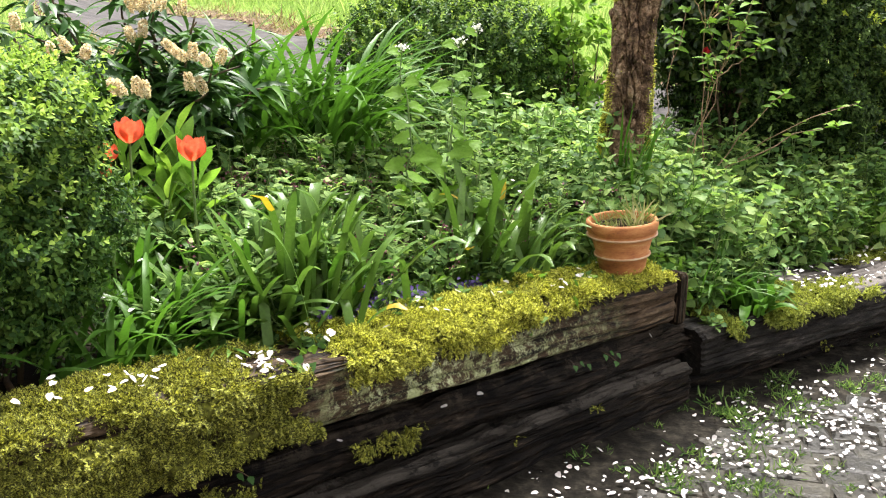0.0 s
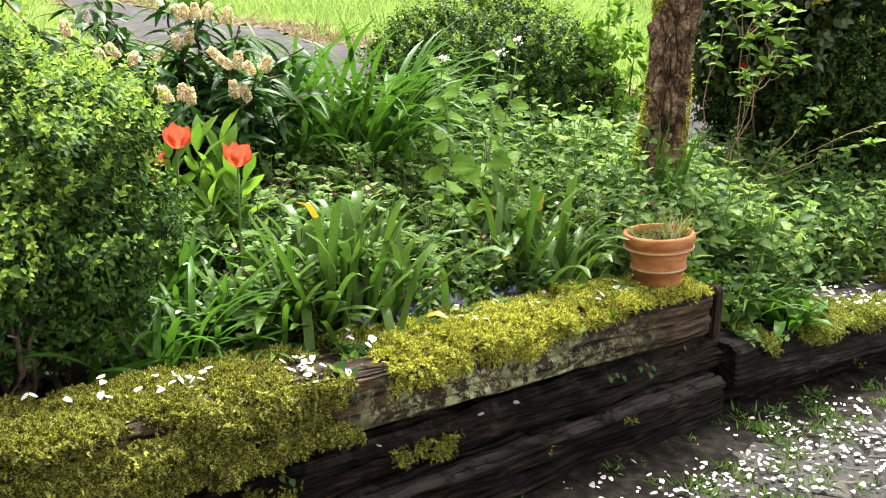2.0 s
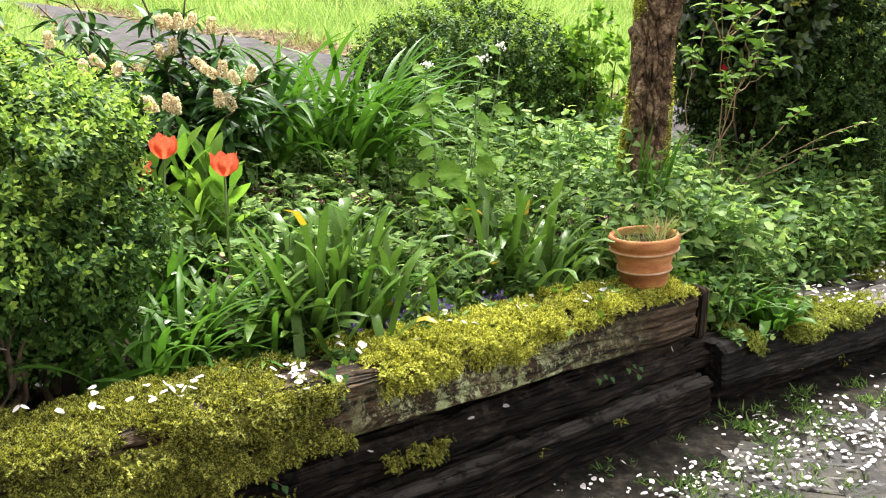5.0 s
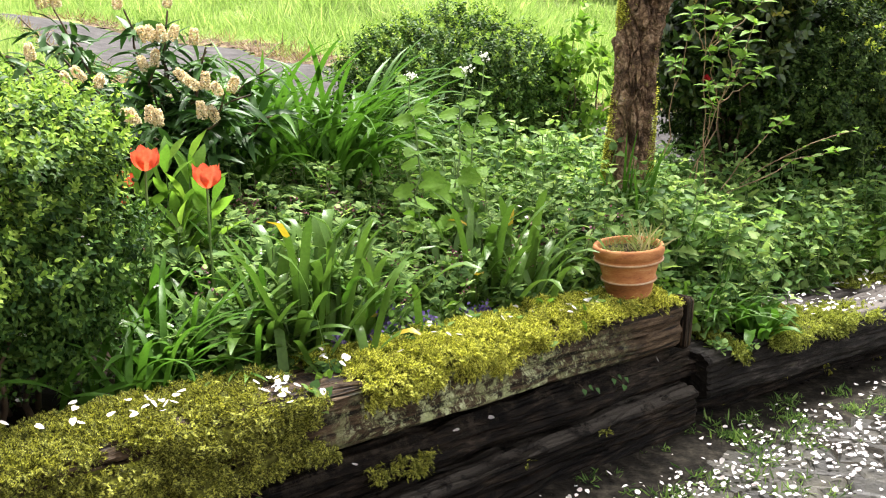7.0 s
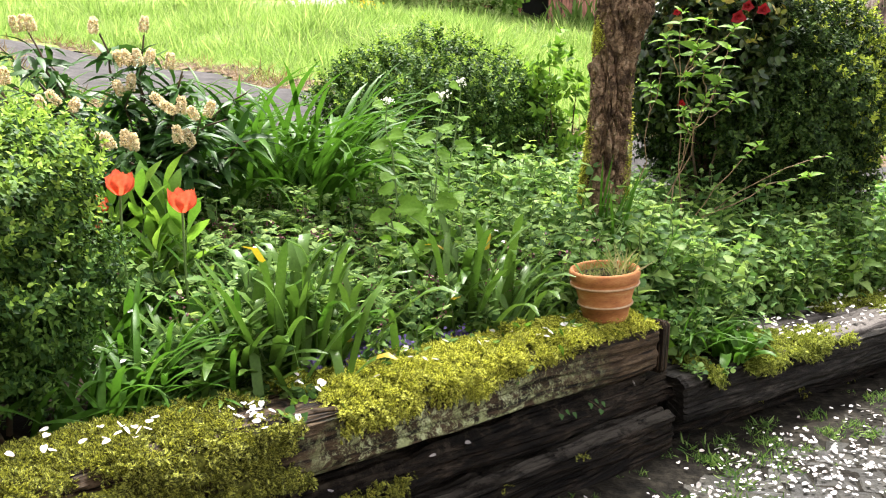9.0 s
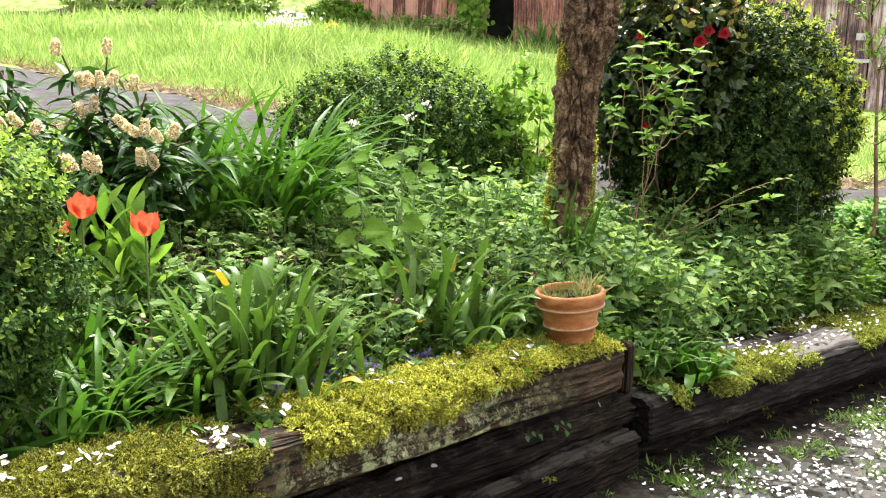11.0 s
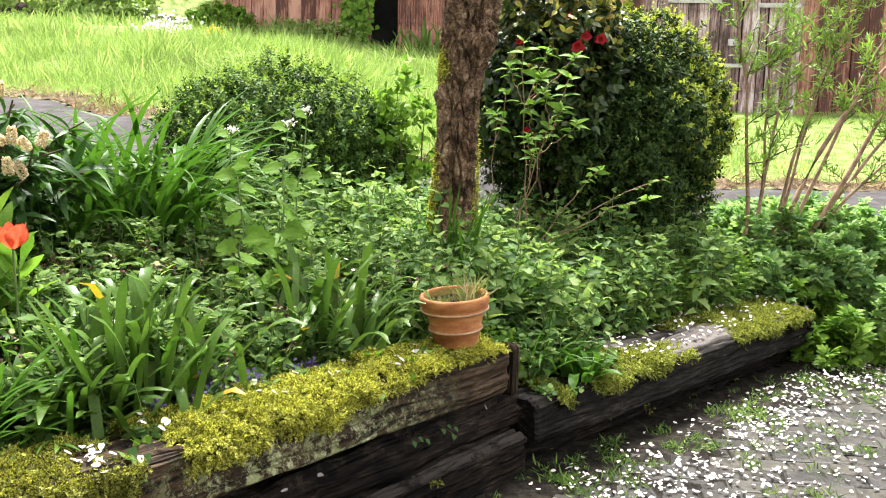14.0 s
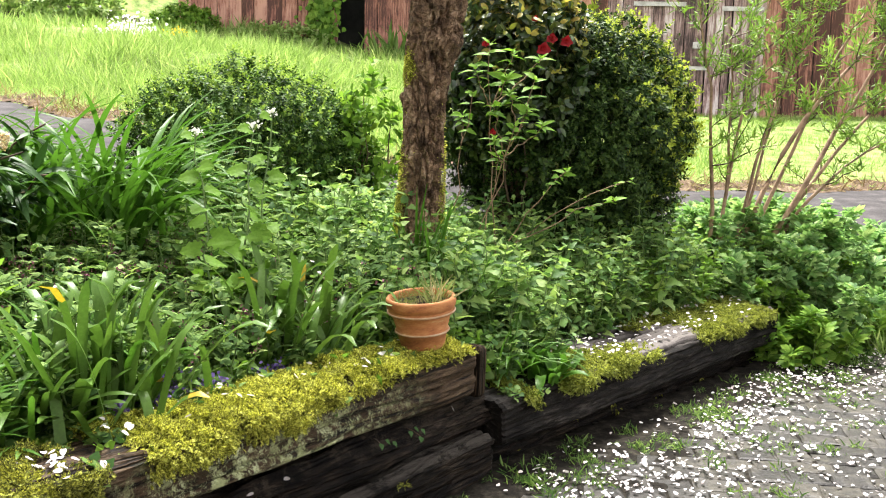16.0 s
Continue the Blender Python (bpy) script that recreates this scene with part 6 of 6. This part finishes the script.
shrub("leafy_shrub", (0.60, 4.80, 0.98), (0.17, 0.17, 0.36), 150, 6, 0.05, 0.05, OVAL, LEAF_FRESH, "small light green shrub beside the tree", 226, (0.6, 4.8, 0.55), 14, inner=0.8, bark=TWIG)

# ---- lawn grass ----


def blades(name, label, xr, yr, count, size, lean, test, seed, mat=None, shape=None):
    rs = np.random.default_rng(seed)
    x, y = rs.uniform(*xr, count), rs.uniform(*yr, count)
    ok = test(x, y, rs)
    x, y = x[ok], y[ok]
    p = np.stack([x, y, height(x, y) + bank(x, y)], 1)
    d = rs.normal(size=p.shape) * [lean, lean, 0.1] + [0, 0, 1]
    d[:, 0] += 0.5 * rough(x + 7, y, 4.0)
    tall = rs.uniform(*size, len(p)) * (0.9 + 0.3 * rough(x, y, 3.3) + 0.2 * rough(x, y + 3, 8.0)) * (np.clip((beside_track(x, y) - 0.5) / 0.7, 0.4, 1) if mat is None else 1)
    return thing(name, mesh_of(name, *scatter(shape or HAIR, p, d, rs.normal(size=p.shape), tall), mat or LEAF_GRASS), label, "grass", kind="stuff")


def lawn_test(x, y, rs):
    return (beside_track(x, y) > 0.66) & (y > 5.7)


blades("long_grass", "long bright green meadow grass on the slope", (-5, 4.0), (5.8, 13), 120000, (0.1, 0.26), 0.5, lambda x, y, rs: lawn_test(x, y, rs) & (y > 5.9) & (rs.uniform(size=len(x)) < np.clip(1.3 - 0.3 * x, 0.15, 1)), 231, shape=FINE)
blades("long_grass", "far meadow grass on the slope", (-9, 4.5), (12, 24), 45000, (0.1, 0.24), 0.45, lambda x, y, rs: (rs.uniform(size=len(x)) < np.clip(1.2 - 0.15 * x, 0.2, 1)) & (y < 15.2 - 0.335 * (x - 2.13)), 232)
blades("short_grass", "short bright green lawn before the barn", (2.5, 10), (6.3, 14), 50000, (0.04, 0.1), 0.4, lambda x, y, rs: lawn_test(x, y, rs) & (y < 15.2 - 0.335 * (x - 2.13)), 233)
blades("grass_verge", "grass verge at the end of the wall", (2.5, 5), (4.2, 5.4), 14000, (0.06, 0.17), 0.5, lambda x, y, rs: (behind(x, y) > -0.16 - 0.12 * (x > 3.0)) & (x + rs.normal(size=len(x)) * 0.2 > 2.8) & (behind(x, y) < 0.5), 234)
wrs = np.random.default_rng(235)
wx, wy = wrs.uniform(0.1, 4.6, 3400), wrs.uniform(2.0, 5.0, 3400)
wd = behind(wx, wy)
near = (wd < -0.01) & (wd > -1.2) & (wrs.uniform(size=3400) < np.exp(wd * 1.7) * 1.1 * (0.35 + (rough(wx, wy, 6) > 0.0)))
wx, wy = np.repeat(wx[near], 26), np.repeat(wy[near], 26)
wr = np.repeat(wrs.uniform(0.008, 0.036, near.sum()), 26)
wx, wy = wx + wrs.normal(size=len(wx)) * wr * 0.7, wy + wrs.normal(size=len(wx)) * wr * 0.7
wp = np.stack([wx, wy, 0 * wx + PAVE - 0.003], 1)
thing("paving_weeds", mesh_of("paving_weeds", *scatter(NARROW, wp, wrs.normal(size=wp.shape) * [0.8, 0.8, 0.2] + [0, 0, 0.7], wrs.normal(size=wp.shape), wr * wrs.uniform(0.4, 1.3, len(wx))), LEAF_PALE), "small green grass tufts in the paving joints by the wall", "weeds", kind="stuff")

# brown verge of dead grass and litter along the far edge of the path
blades("dry_verge", "straw-brown dead grass along the path's edge", (-4, 5.5), (5.6, 9.5), 40000, (0.05, 0.14), 1.0, lambda x, y, rs: (np.abs(beside_track(x, y) - 0.7) < 0.09 + 0.05 * rough(x, y, 4)) & (y > 5.55), 236, STRAW)

# ---- far planting ----
shrub("garden_bush", (-2.28, 15.6, 2.02), (0.62, 0.5, 0.46), 900, 8, 0.12, 0.08, OVAL, LEAF_GRASS, "pale green bush on the far slope", 241, (-2.28, 15.6, 1.6), 20)
shrub("garden_bush", (-0.8, 15.5, 1.92), (0.42, 0.35, 0.28), 500, 8, 0.1, 0.07, OVAL, LEAF_FRESH, "fresh green bush before the barn", 242, (-0.75, 15.5, 1.6), 16)
shrub("garden_bush", (0.5, 15.3, 1.75), (0.7, 0.3, 0.22), 300, 7, 0.1, 0.07, OVAL, LEAF_GRASS, "low green growth along the barn", 244, (0.5, 15.3, 1.5), 12)
clump("tall_weed", (2.15, 14.2, 1.4), 60, (0.4, 0.75), (0.03, 0.05), (0.05, 0.5), (0.2, 1.2), 0.22, LEAF_PALE, "tall pale weeds before the barn", "plant", 245)
shrub("garden_bush", (-4.2, 17.5, 2.7), (1.1, 0.8, 0.9), 800, 8, 0.14, 0.1, OVAL, LEAF_GRASS, "green bush on the far slope", 243, (-4.2, 17.5, 1.9), 16)
n = 300
fp = rng.normal(size=(n, 3)) * [0.15, 0.1, 0.08] + [-1.33, 13.1, 1.80]
thing("white_flowers", mesh_of("white_flowers", *scatter(ROUND, fp, rng.normal(size=(n, 3)), rng.normal(size=(n, 3)), rng.uniform(0.025, 0.045, n)), WHITE_FLOWER), "patch of white flowers in the long grass", "flowers", kind="stuff")
n = 60
fp = rng.normal(size=(n, 3)) * [0.08, 0.1, 0.03] + [-0.75, 13.6, 1.80]
thing("yellow_flowers", mesh_of("yellow_flowers", *scatter(ROUND, fp, rng.normal(size=(n, 3)), rng.normal(size=(n, 3)), rng.uniform(0.018, 0.03, n)), YELLOW_FLOWER), "small patch of yellow flowers in the grass", "flowers", kind="stuff")

# ---- barn ----
B_HEAD = math.atan2(-0.335, 1.0)
BARN = Matrix.Translation((-0.9, 16.13, 0.0)) @ Matrix.Rotation(B_HEAD, 4, "Z")  # x along the wall, -y towards the garden


def box(x0, x1, y0, y1, z0, z1):
    v = [(x, y, z) for x in (x0, x1) for y in (y0, y1) for z in (z0, z1)]
    return np.array(v, float), np.array([(0, 1, 3, 2), (4, 6, 7, 5), (0, 4, 5, 1), (2, 3, 7, 6), (0, 2, 6, 4), (1, 5, 7, 3)])


def board(w, h, t, seed):
    """A worn plank, upright, with rounded and uneven edges."""
    rs = np.random.default_rng(seed)
    v, q = box(0, w, 0, t, 0, h)
    v[:, 0] += rs.normal(size=8) * 0.006
    v[:, 1] += rs.normal(size=8) * 0.004
    v[:, 2] += rs.normal(size=8) * 0.02
    me = mesh_of("board", v, q, BOARD_BROWN, False)
    return me


barn = thing("barn", None, "old wooden barn of weathered upright boards", "barn", at=BARN)
piece("frame_wall", mesh_of("frame_wall", *join([box(0.0, 2.36, 0.05, 0.16, 0.8, 4.2), box(2.8, 6.6, 0.05, 0.16, 0.2, 4.2), box(8.48, 13.5, 0.05, 0.16, 0.2, 4.2), box(2.36, 2.8, 0.05, 0.16, 2.9, 4.2), box(6.6, 8.48, 0.05, 0.16, 0.3, 4.2)]), SHADE, False), barn, "frame behind the boards, coloured near-black as shade")
piece("dark_opening", mesh_of("dark_opening", *join([box(2.2, 3.0, 0.9, 0.95, 0.8, 3.2)]), SHADE, False), barn, "doorway hung with dark netting, its shade painted near-black")
bx, k = 0.0, 0
brs = np.random.default_rng(251)
while bx < 13.3:
    w = brs.uniform(0.17, 0.24)
    zone = "opening" if 2.36 < bx + w / 2 < 2.8 else "door" if 6.6 < bx + w / 2 < 8.48 else "wall"
    if zone == "wall":
        foot = (1.88 + brs.uniform(-0.08, 0.06)) if bx < 2.36 else 0.55
        b = piece("board", board(w - 0.012, 4.1 - foot, 0.03, k), barn, at=Matrix.Translation((bx, 0.0 + brs.uniform(0, 0.012), foot)))
        if 6.1 < bx < 6.6:
            b.data.materials[0] = BOARD_GREY
        k += 1
    bx += w
piece("door_post", mesh_of("door_post", *box(8.45, 8.66, 0.0, 0.04, 0.6, 2.75), BOARD_BROWN, False), barn)
piece("lintel", mesh_of("lintel", *box(6.5, 8.58, -0.03, 0.045, 2.75, 2.95), BOARD_BROWN, False), barn)
for d, (x0, x1) in enumerate([(6.64, 7.65), (7.665, 8.45)]):
    door = piece("door", None, barn, "weathered grey-purple plank barn door", at=Matrix.Translation((x0, 0.0, 0.0)))
    w = x1 - x0
    nb = 7
    for i in range(nb):
        m = board(w / nb - 0.008, 2.02, 0.03, 300 + d * 20 + i)
        m.materials[0] = BOARD_GREY
        piece("board", m, door, at=Matrix.Translation((i * w / nb, brs.uniform(-0.006, 0.006), 0.80)))
    for z in (2.37 if d == 0 else 2.32,):
        hx = 0.0 if d == 0 else w - 0.6
        piece("strap_hinge", mesh_of("strap_hinge", *box(hx, hx + (0.72 if d == 0 else 0.56), -0.022, -0.012, z, z + 0.06), RUST, False), door, "pale painted strap hinge")
piece("bolt", mesh_of("bolt", *join([box(7.38, 7.69, -0.03, -0.012, 1.505, 1.555), box(7.48, 7.60, -0.04, -0.012, 1.80, 1.89)]), RUST, False), barn, "pale metal door bolt")
piece("roof", mesh_of("roof", *box(-0.4, 13.9, -0.5, 3.2, 4.2, 4.3), SHADE, False), barn, "eaves of the barn roof, coloured near-black as shade")

# ivy on the barn's corner
n = 900
ip = np.stack([rng.normal(2.2, 0.12, n) + 0.0, rng.uniform(-0.12, -0.02, n), rng.uniform(1.45, 3.3, n)], 1)
iv = scatter(HEART, ip, rng.normal(size=(n, 3)) * [0.5, 0.2, 0.4] + [0, -0.3, -0.8], rng.normal(size=(n, 3)) * 0.3 + [0, -1, 0.3], rng.uniform(0.06, 0.1, n))
ivy_plant = thing("ivy", None, "ivy climbing the corner of the barn", "ivy", at=BARN)
piece("foliage", mesh_of("foliage", *iv, LEAF_FRESH), ivy_plant)
st = [tube(bend((2.2 + rng.normal() * 0.05, -0.02, 1.4), (2.2 + rng.normal() * 0.2, -0.03, 3.2), 0.02, 7, 0.03), np.linspace(0.012, 0.004, 7), 5) for _ in range(7)]
piece("vine", mesh_of("vine", *join(st), TWIG), ivy_plant)

# ivy seedlings in the gap between the sleepers, and a leaf lying behind them
for k, (x, u) in enumerate([(1.02, 0.03), (2.13, 0.03), (2.27, 0.035)]):
    sp = thing("ivy_seedling", None, "young ivy sprig growing from the gap between sleepers", "ivy", "ivy sprigs in the wall", at=along(HEAD, -1.127, 1.314, 0.318, 0.6) @ Matrix.Translation((x, u, 0.004)))
    lp = np.array([(0, -0.02, 0.008), (0.022, -0.03, 0.0), (-0.024, -0.022, 0.004), (0.008, -0.04, -0.018)])[: 2 + k % 3]
    piece("stem", mesh_of("stem", *tube(bend((0, 0.03, 0), lp[-1], 0.006, 5), np.linspace(0.0016, 0.001, 5), 5), TWIG), sp)
    for j, c in enumerate(lp):
        piece("leaf", mesh_of("leaf", *scatter(HEART, [c], [(0.5 - j * 0.4, -0.7, -0.5)], [(0.1, -0.5, 0.9)], [0.02]), LEAF_LAUREL), sp)
fv, fq = strap(0.2, 0.05, 1.2, 0.55, 0.35, np.random.default_rng(5), late=1.2, blunt=4)
fallen = thing("fallen_leaf", None, "broad green leaf lying behind the mossy sleeper", "leaf", at=Matrix.Translation((-0.80, 2.04, 0.49)))
piece("blade", mesh_of("blade", fv, fq, LEAF_LILY), fallen)

# ---- fallen petals ----


def petal_stuff(name, label, x, y, z, seed, size=(0.006, 0.02)):
    rs = np.random.default_rng(seed)
    n = len(x)
    d = rs.normal(size=(n, 3)) * [1, 1, 0.12]
    return thing(name, mesh_of(name, *scatter(PETALS, np.stack([x, y, z], 1), d, rs.normal(size=(n, 3)) * 0.3 + [0, 0, 1], size[0] + (size[1] - size[0]) * rs.beta(1.6, 2.2, n)), PETAL), label, "petals", kind="stuff")


n = 60000
px_, py_ = rng.uniform(-1.0, 5.0, n), rng.uniform(0.3, 5.2, n)
drift = 0.19 + 0.22 * rough(px_, py_, 3.0) + 0.25 * rough(px_ + 2, py_, 9.0) + 0.3 * np.exp(-((behind(px_, py_) + 0.38) / 0.24) ** 2)
keep = (behind(px_, py_) < -0.03) & (rng.uniform(size=n) < np.clip(drift, 0.04, 1) * np.clip((-0.02 - behind(px_, py_)) / 0.17, 0.06, 1))
petal_stuff("fallen_petals", "white fallen blossom petals on the wet paving", px_[keep], py_[keep], np.full(keep.sum(), PAVE + 0.007), 261, (0.007, 0.0215))
n = 150
px_, py_ = rng.uniform(-0.9, 2.4, n), rng.uniform(2.1, 4.6, n)
keep = behind(px_, py_) > 0.3
petal_stuff("caught_petals", "white petals caught on the leaves of the bed", px_[keep], py_[keep], height(px_[keep], py_[keep]) + rng.uniform(0.1, 0.27, keep.sum()), 263, (0.012, 0.02))
cw = rng.normal(size=(30, 3)) * [1, 1, 0.6] + [0.3, -0.8, 0.3]
cw = cw / np.linalg.norm(cw, axis=1, keepdims=True) * [0.42, 0.38, 0.38] + [-1.12, 2.22, 0.76]
petal_stuff("caught_petals", "white petals caught in the box bush", cw[:, 0], cw[:, 1], cw[:, 2], 264, (0.014, 0.022))
n = 700
px_, py_ = rng.uniform(-3, 5.5, n), rng.uniform(4.8, 8.5, n)
keep = beside_track(px_, py_) < 0.55
petal_stuff("fallen_petals", "white fallen petals on the garden path", px_[keep], py_[keep], height(px_[keep], py_[keep]) + 0.008, 262)
pm = [mesh_of("petal", *scatter(PETALS, [(0, -0.008, 0)], [(0, 1, t)], [(0.1 * t, 0, 1)], [0.023]), PETAL) for t in (0.0, 0.2, -0.15, 0.35)]


def petals_on(owner, spots, seed, tall):
    rs = np.random.default_rng(seed)
    for i, (x, y, lift) in enumerate(spots):
        ob = thing("petal", pm[i % 4], "white blossom petal fallen on the sleeper", "petal", "petals on the sleepers")
        ob.matrix_world = owner.matrix_world @ Matrix.Translation((x, y, tall + lift)) @ Euler((rs.normal() * 0.22, rs.normal() * 0.22, rs.uniform(0, 6.28))).to_matrix().to_4x4() @ Matrix.Diagonal((0.74, 0.74, 0.74, 1))


bpy.context.view_layer.update()
prs = np.random.default_rng(271)
spots = [(prs.normal(1.11, 0.04), prs.normal(0.06, 0.03), 0.012) for _ in range(20)] + [(prs.normal(0.85, 0.035), prs.uniform(0.02, 0.11), 0.04) for _ in range(11)]
spots += [(prs.uniform(0.52, 0.8), prs.uniform(0.04, 0.18), 0.04) for _ in range(10)] + [(prs.uniform(1.0, 1.2), prs.uniform(0.1, 0.16), 0.016) for _ in range(4)]
spots += [(prs.uniform(1.25, 2.1), prs.uniform(0.015, 0.17), 0.042) for _ in range(26)] + [(prs.uniform(2.1, 2.5), prs.uniform(0.04, 0.2), 0.038) for _ in range(8)]
petals_on(top, spots, 272, 0.155)
petals_on(mid, [(1.30, 0.03, 0.0), (1.62, 0.025, 0.0), (1.76, 0.03, 0.0), (2.5, 0.04, 0.0)], 274, 0.114)
petals_on(far_top, [(prs.normal(0.71, 0.13), prs.uniform(0.02, 0.3), 0.024) for _ in range(50)] + [(prs.normal(1.19, 0.12), prs.uniform(0.03, 0.3), 0.017) for _ in range(34)] + [(prs.uniform(1.29, 1.97), prs.uniform(0.03, 0.33), 0.025) for _ in range(40)], 273, 0.17)

# ---- paving of stone setts ----
P_HEAD = radians(-17)
paving = thing("paving", sheet("paving", np.concatenate([np.arange(-6, 0, 0.5), np.arange(0, 5, 0.035), np.arange(5, 30, 0.5)]), np.concatenate([np.arange(-8, 1, 0.5), np.arange(1, 5.4, 0.035), np.arange(5.4, 12, 0.5)]), DIRT, lambda x, y: 0 * x + PAVE - 0.0095 + 0.003 * rough(x, y, 8) + 0.004 * rough(x + 3, y, 3.1) + 0.003 * rough(x, y + 5, 21) + 0.016 * np.exp(-np.abs(behind(x, y)) / 0.2), lambda x, y: behind(x, y) < 0.05), "wet grey stone setts with dirt joints", "paving", kind="structure")
# An unseen wall added behind the camera; it keeps low sky light off the left.
wv, wq = np.array([(-9, -2.4, -0.05), (0.9, -2.4, -0.05), (0.9, -2.4, 5.6), (-9, -2.4, 5.6), (-9, -2.7, -0.05), (0.9, -2.7, -0.05), (0.9, -2.7, 5.6), (-9, -2.7, 5.6)]), np.array([(0, 1, 2, 3), (5, 4, 7, 6), (3, 2, 6, 7), (4, 0, 3, 7), (1, 5, 6, 2)])
BLOCKER = plain_material("blocker_render", [(0.3, (0.12, 0.1, 0.085)), (0.7, (0.2, 0.17, 0.145))], 3, 0.9, 0.3)
thing("wall_south", mesh_of("wall_south", wv, wq, BLOCKER, False), "unseen wall added behind the camera to block sky light", "wall", kind="structure")


def sett(seed):
    rs = np.random.default_rng(seed)
    w, d, h, e = 0.128 / 2, 0.096 / 2, 0.03, 0.010
    o = [(-w, -d), (w, -d), (w, d), (-w, d)]
    j = rs.normal(size=(4, 2)) * 0.007
    low_, mid_, up_ = [], [], []
    for (x, y), (a, b) in zip(o, j):
        low_.append((x + a, y + b, -0.03)), mid_.append((x + a, y + b, -0.004)), up_.append(((x + a) * (1 - e / w), (y + b) * (1 - e / d), rs.normal() * 0.0015 + 0.001))
    v = np.array(low_ + mid_ + up_)
    q = [(i, (i + 1) % 4, 4 + (i + 1) % 4, 4 + i) for i in range(4)] + [(4 + i, 4 + (i + 1) % 4, 8 + (i + 1) % 4, 8 + i) for i in range(4)] + [(8, 9, 10, 11)]
    return v, np.array(q)


sett_data = [sett(k) for k in range(6)]
sett_mesh = [mesh_of("sett", v, q, SETT, False) for v, q in sett_data]
ca, sa = math.cos(P_HEAD), math.sin(P_HEAD)
srs = np.random.default_rng(281)
cells = []
for r in range(-60, 60):
    for c in range(-45, 50):
        u, v = (c + 0.5 * (r % 2)) * 0.132 + 0.02 * math.sin(r * 1.7), r * 0.099 + 0.012 * math.sin(c * 0.5)
        x, y = 1.5 + u * ca - v * sa, 3.2 + u * sa + v * ca
        if -2.2 < x < 6.0 and -1.25 < y < 6.0 and off(x, y) < -0.06:
            cells.append((x, y))
cells.sort(key=lambda c: (c[0] - 1.5) ** 2 + (c[1] - 3.2) ** 2)
rest = []
for i, (x, y) in enumerate(cells):
    m = Matrix.Translation((x, y, PAVE + srs.normal() * 0.0012 - 0.016 * math.exp((off(x, y) + 0.1) / 0.16) )) @ Matrix.Rotation(P_HEAD + srs.normal() * 0.015, 4, "Z") @ Matrix.Rotation(srs.normal() * 0.018, 4, "X") @ Matrix.Rotation(srs.normal() * 0.014, 4, "Y")
    if i < 300:
        piece("sett", sett_mesh[i % 6], paving, at=m)
    else:
        v, q = sett_data[i % 6]
        rest.append((np.array([m @ Vector(k) for k in v]), q))
if rest:
    piece("more_setts", mesh_of("more_setts", *join(rest), SETT, False), paving, kind="stuff")
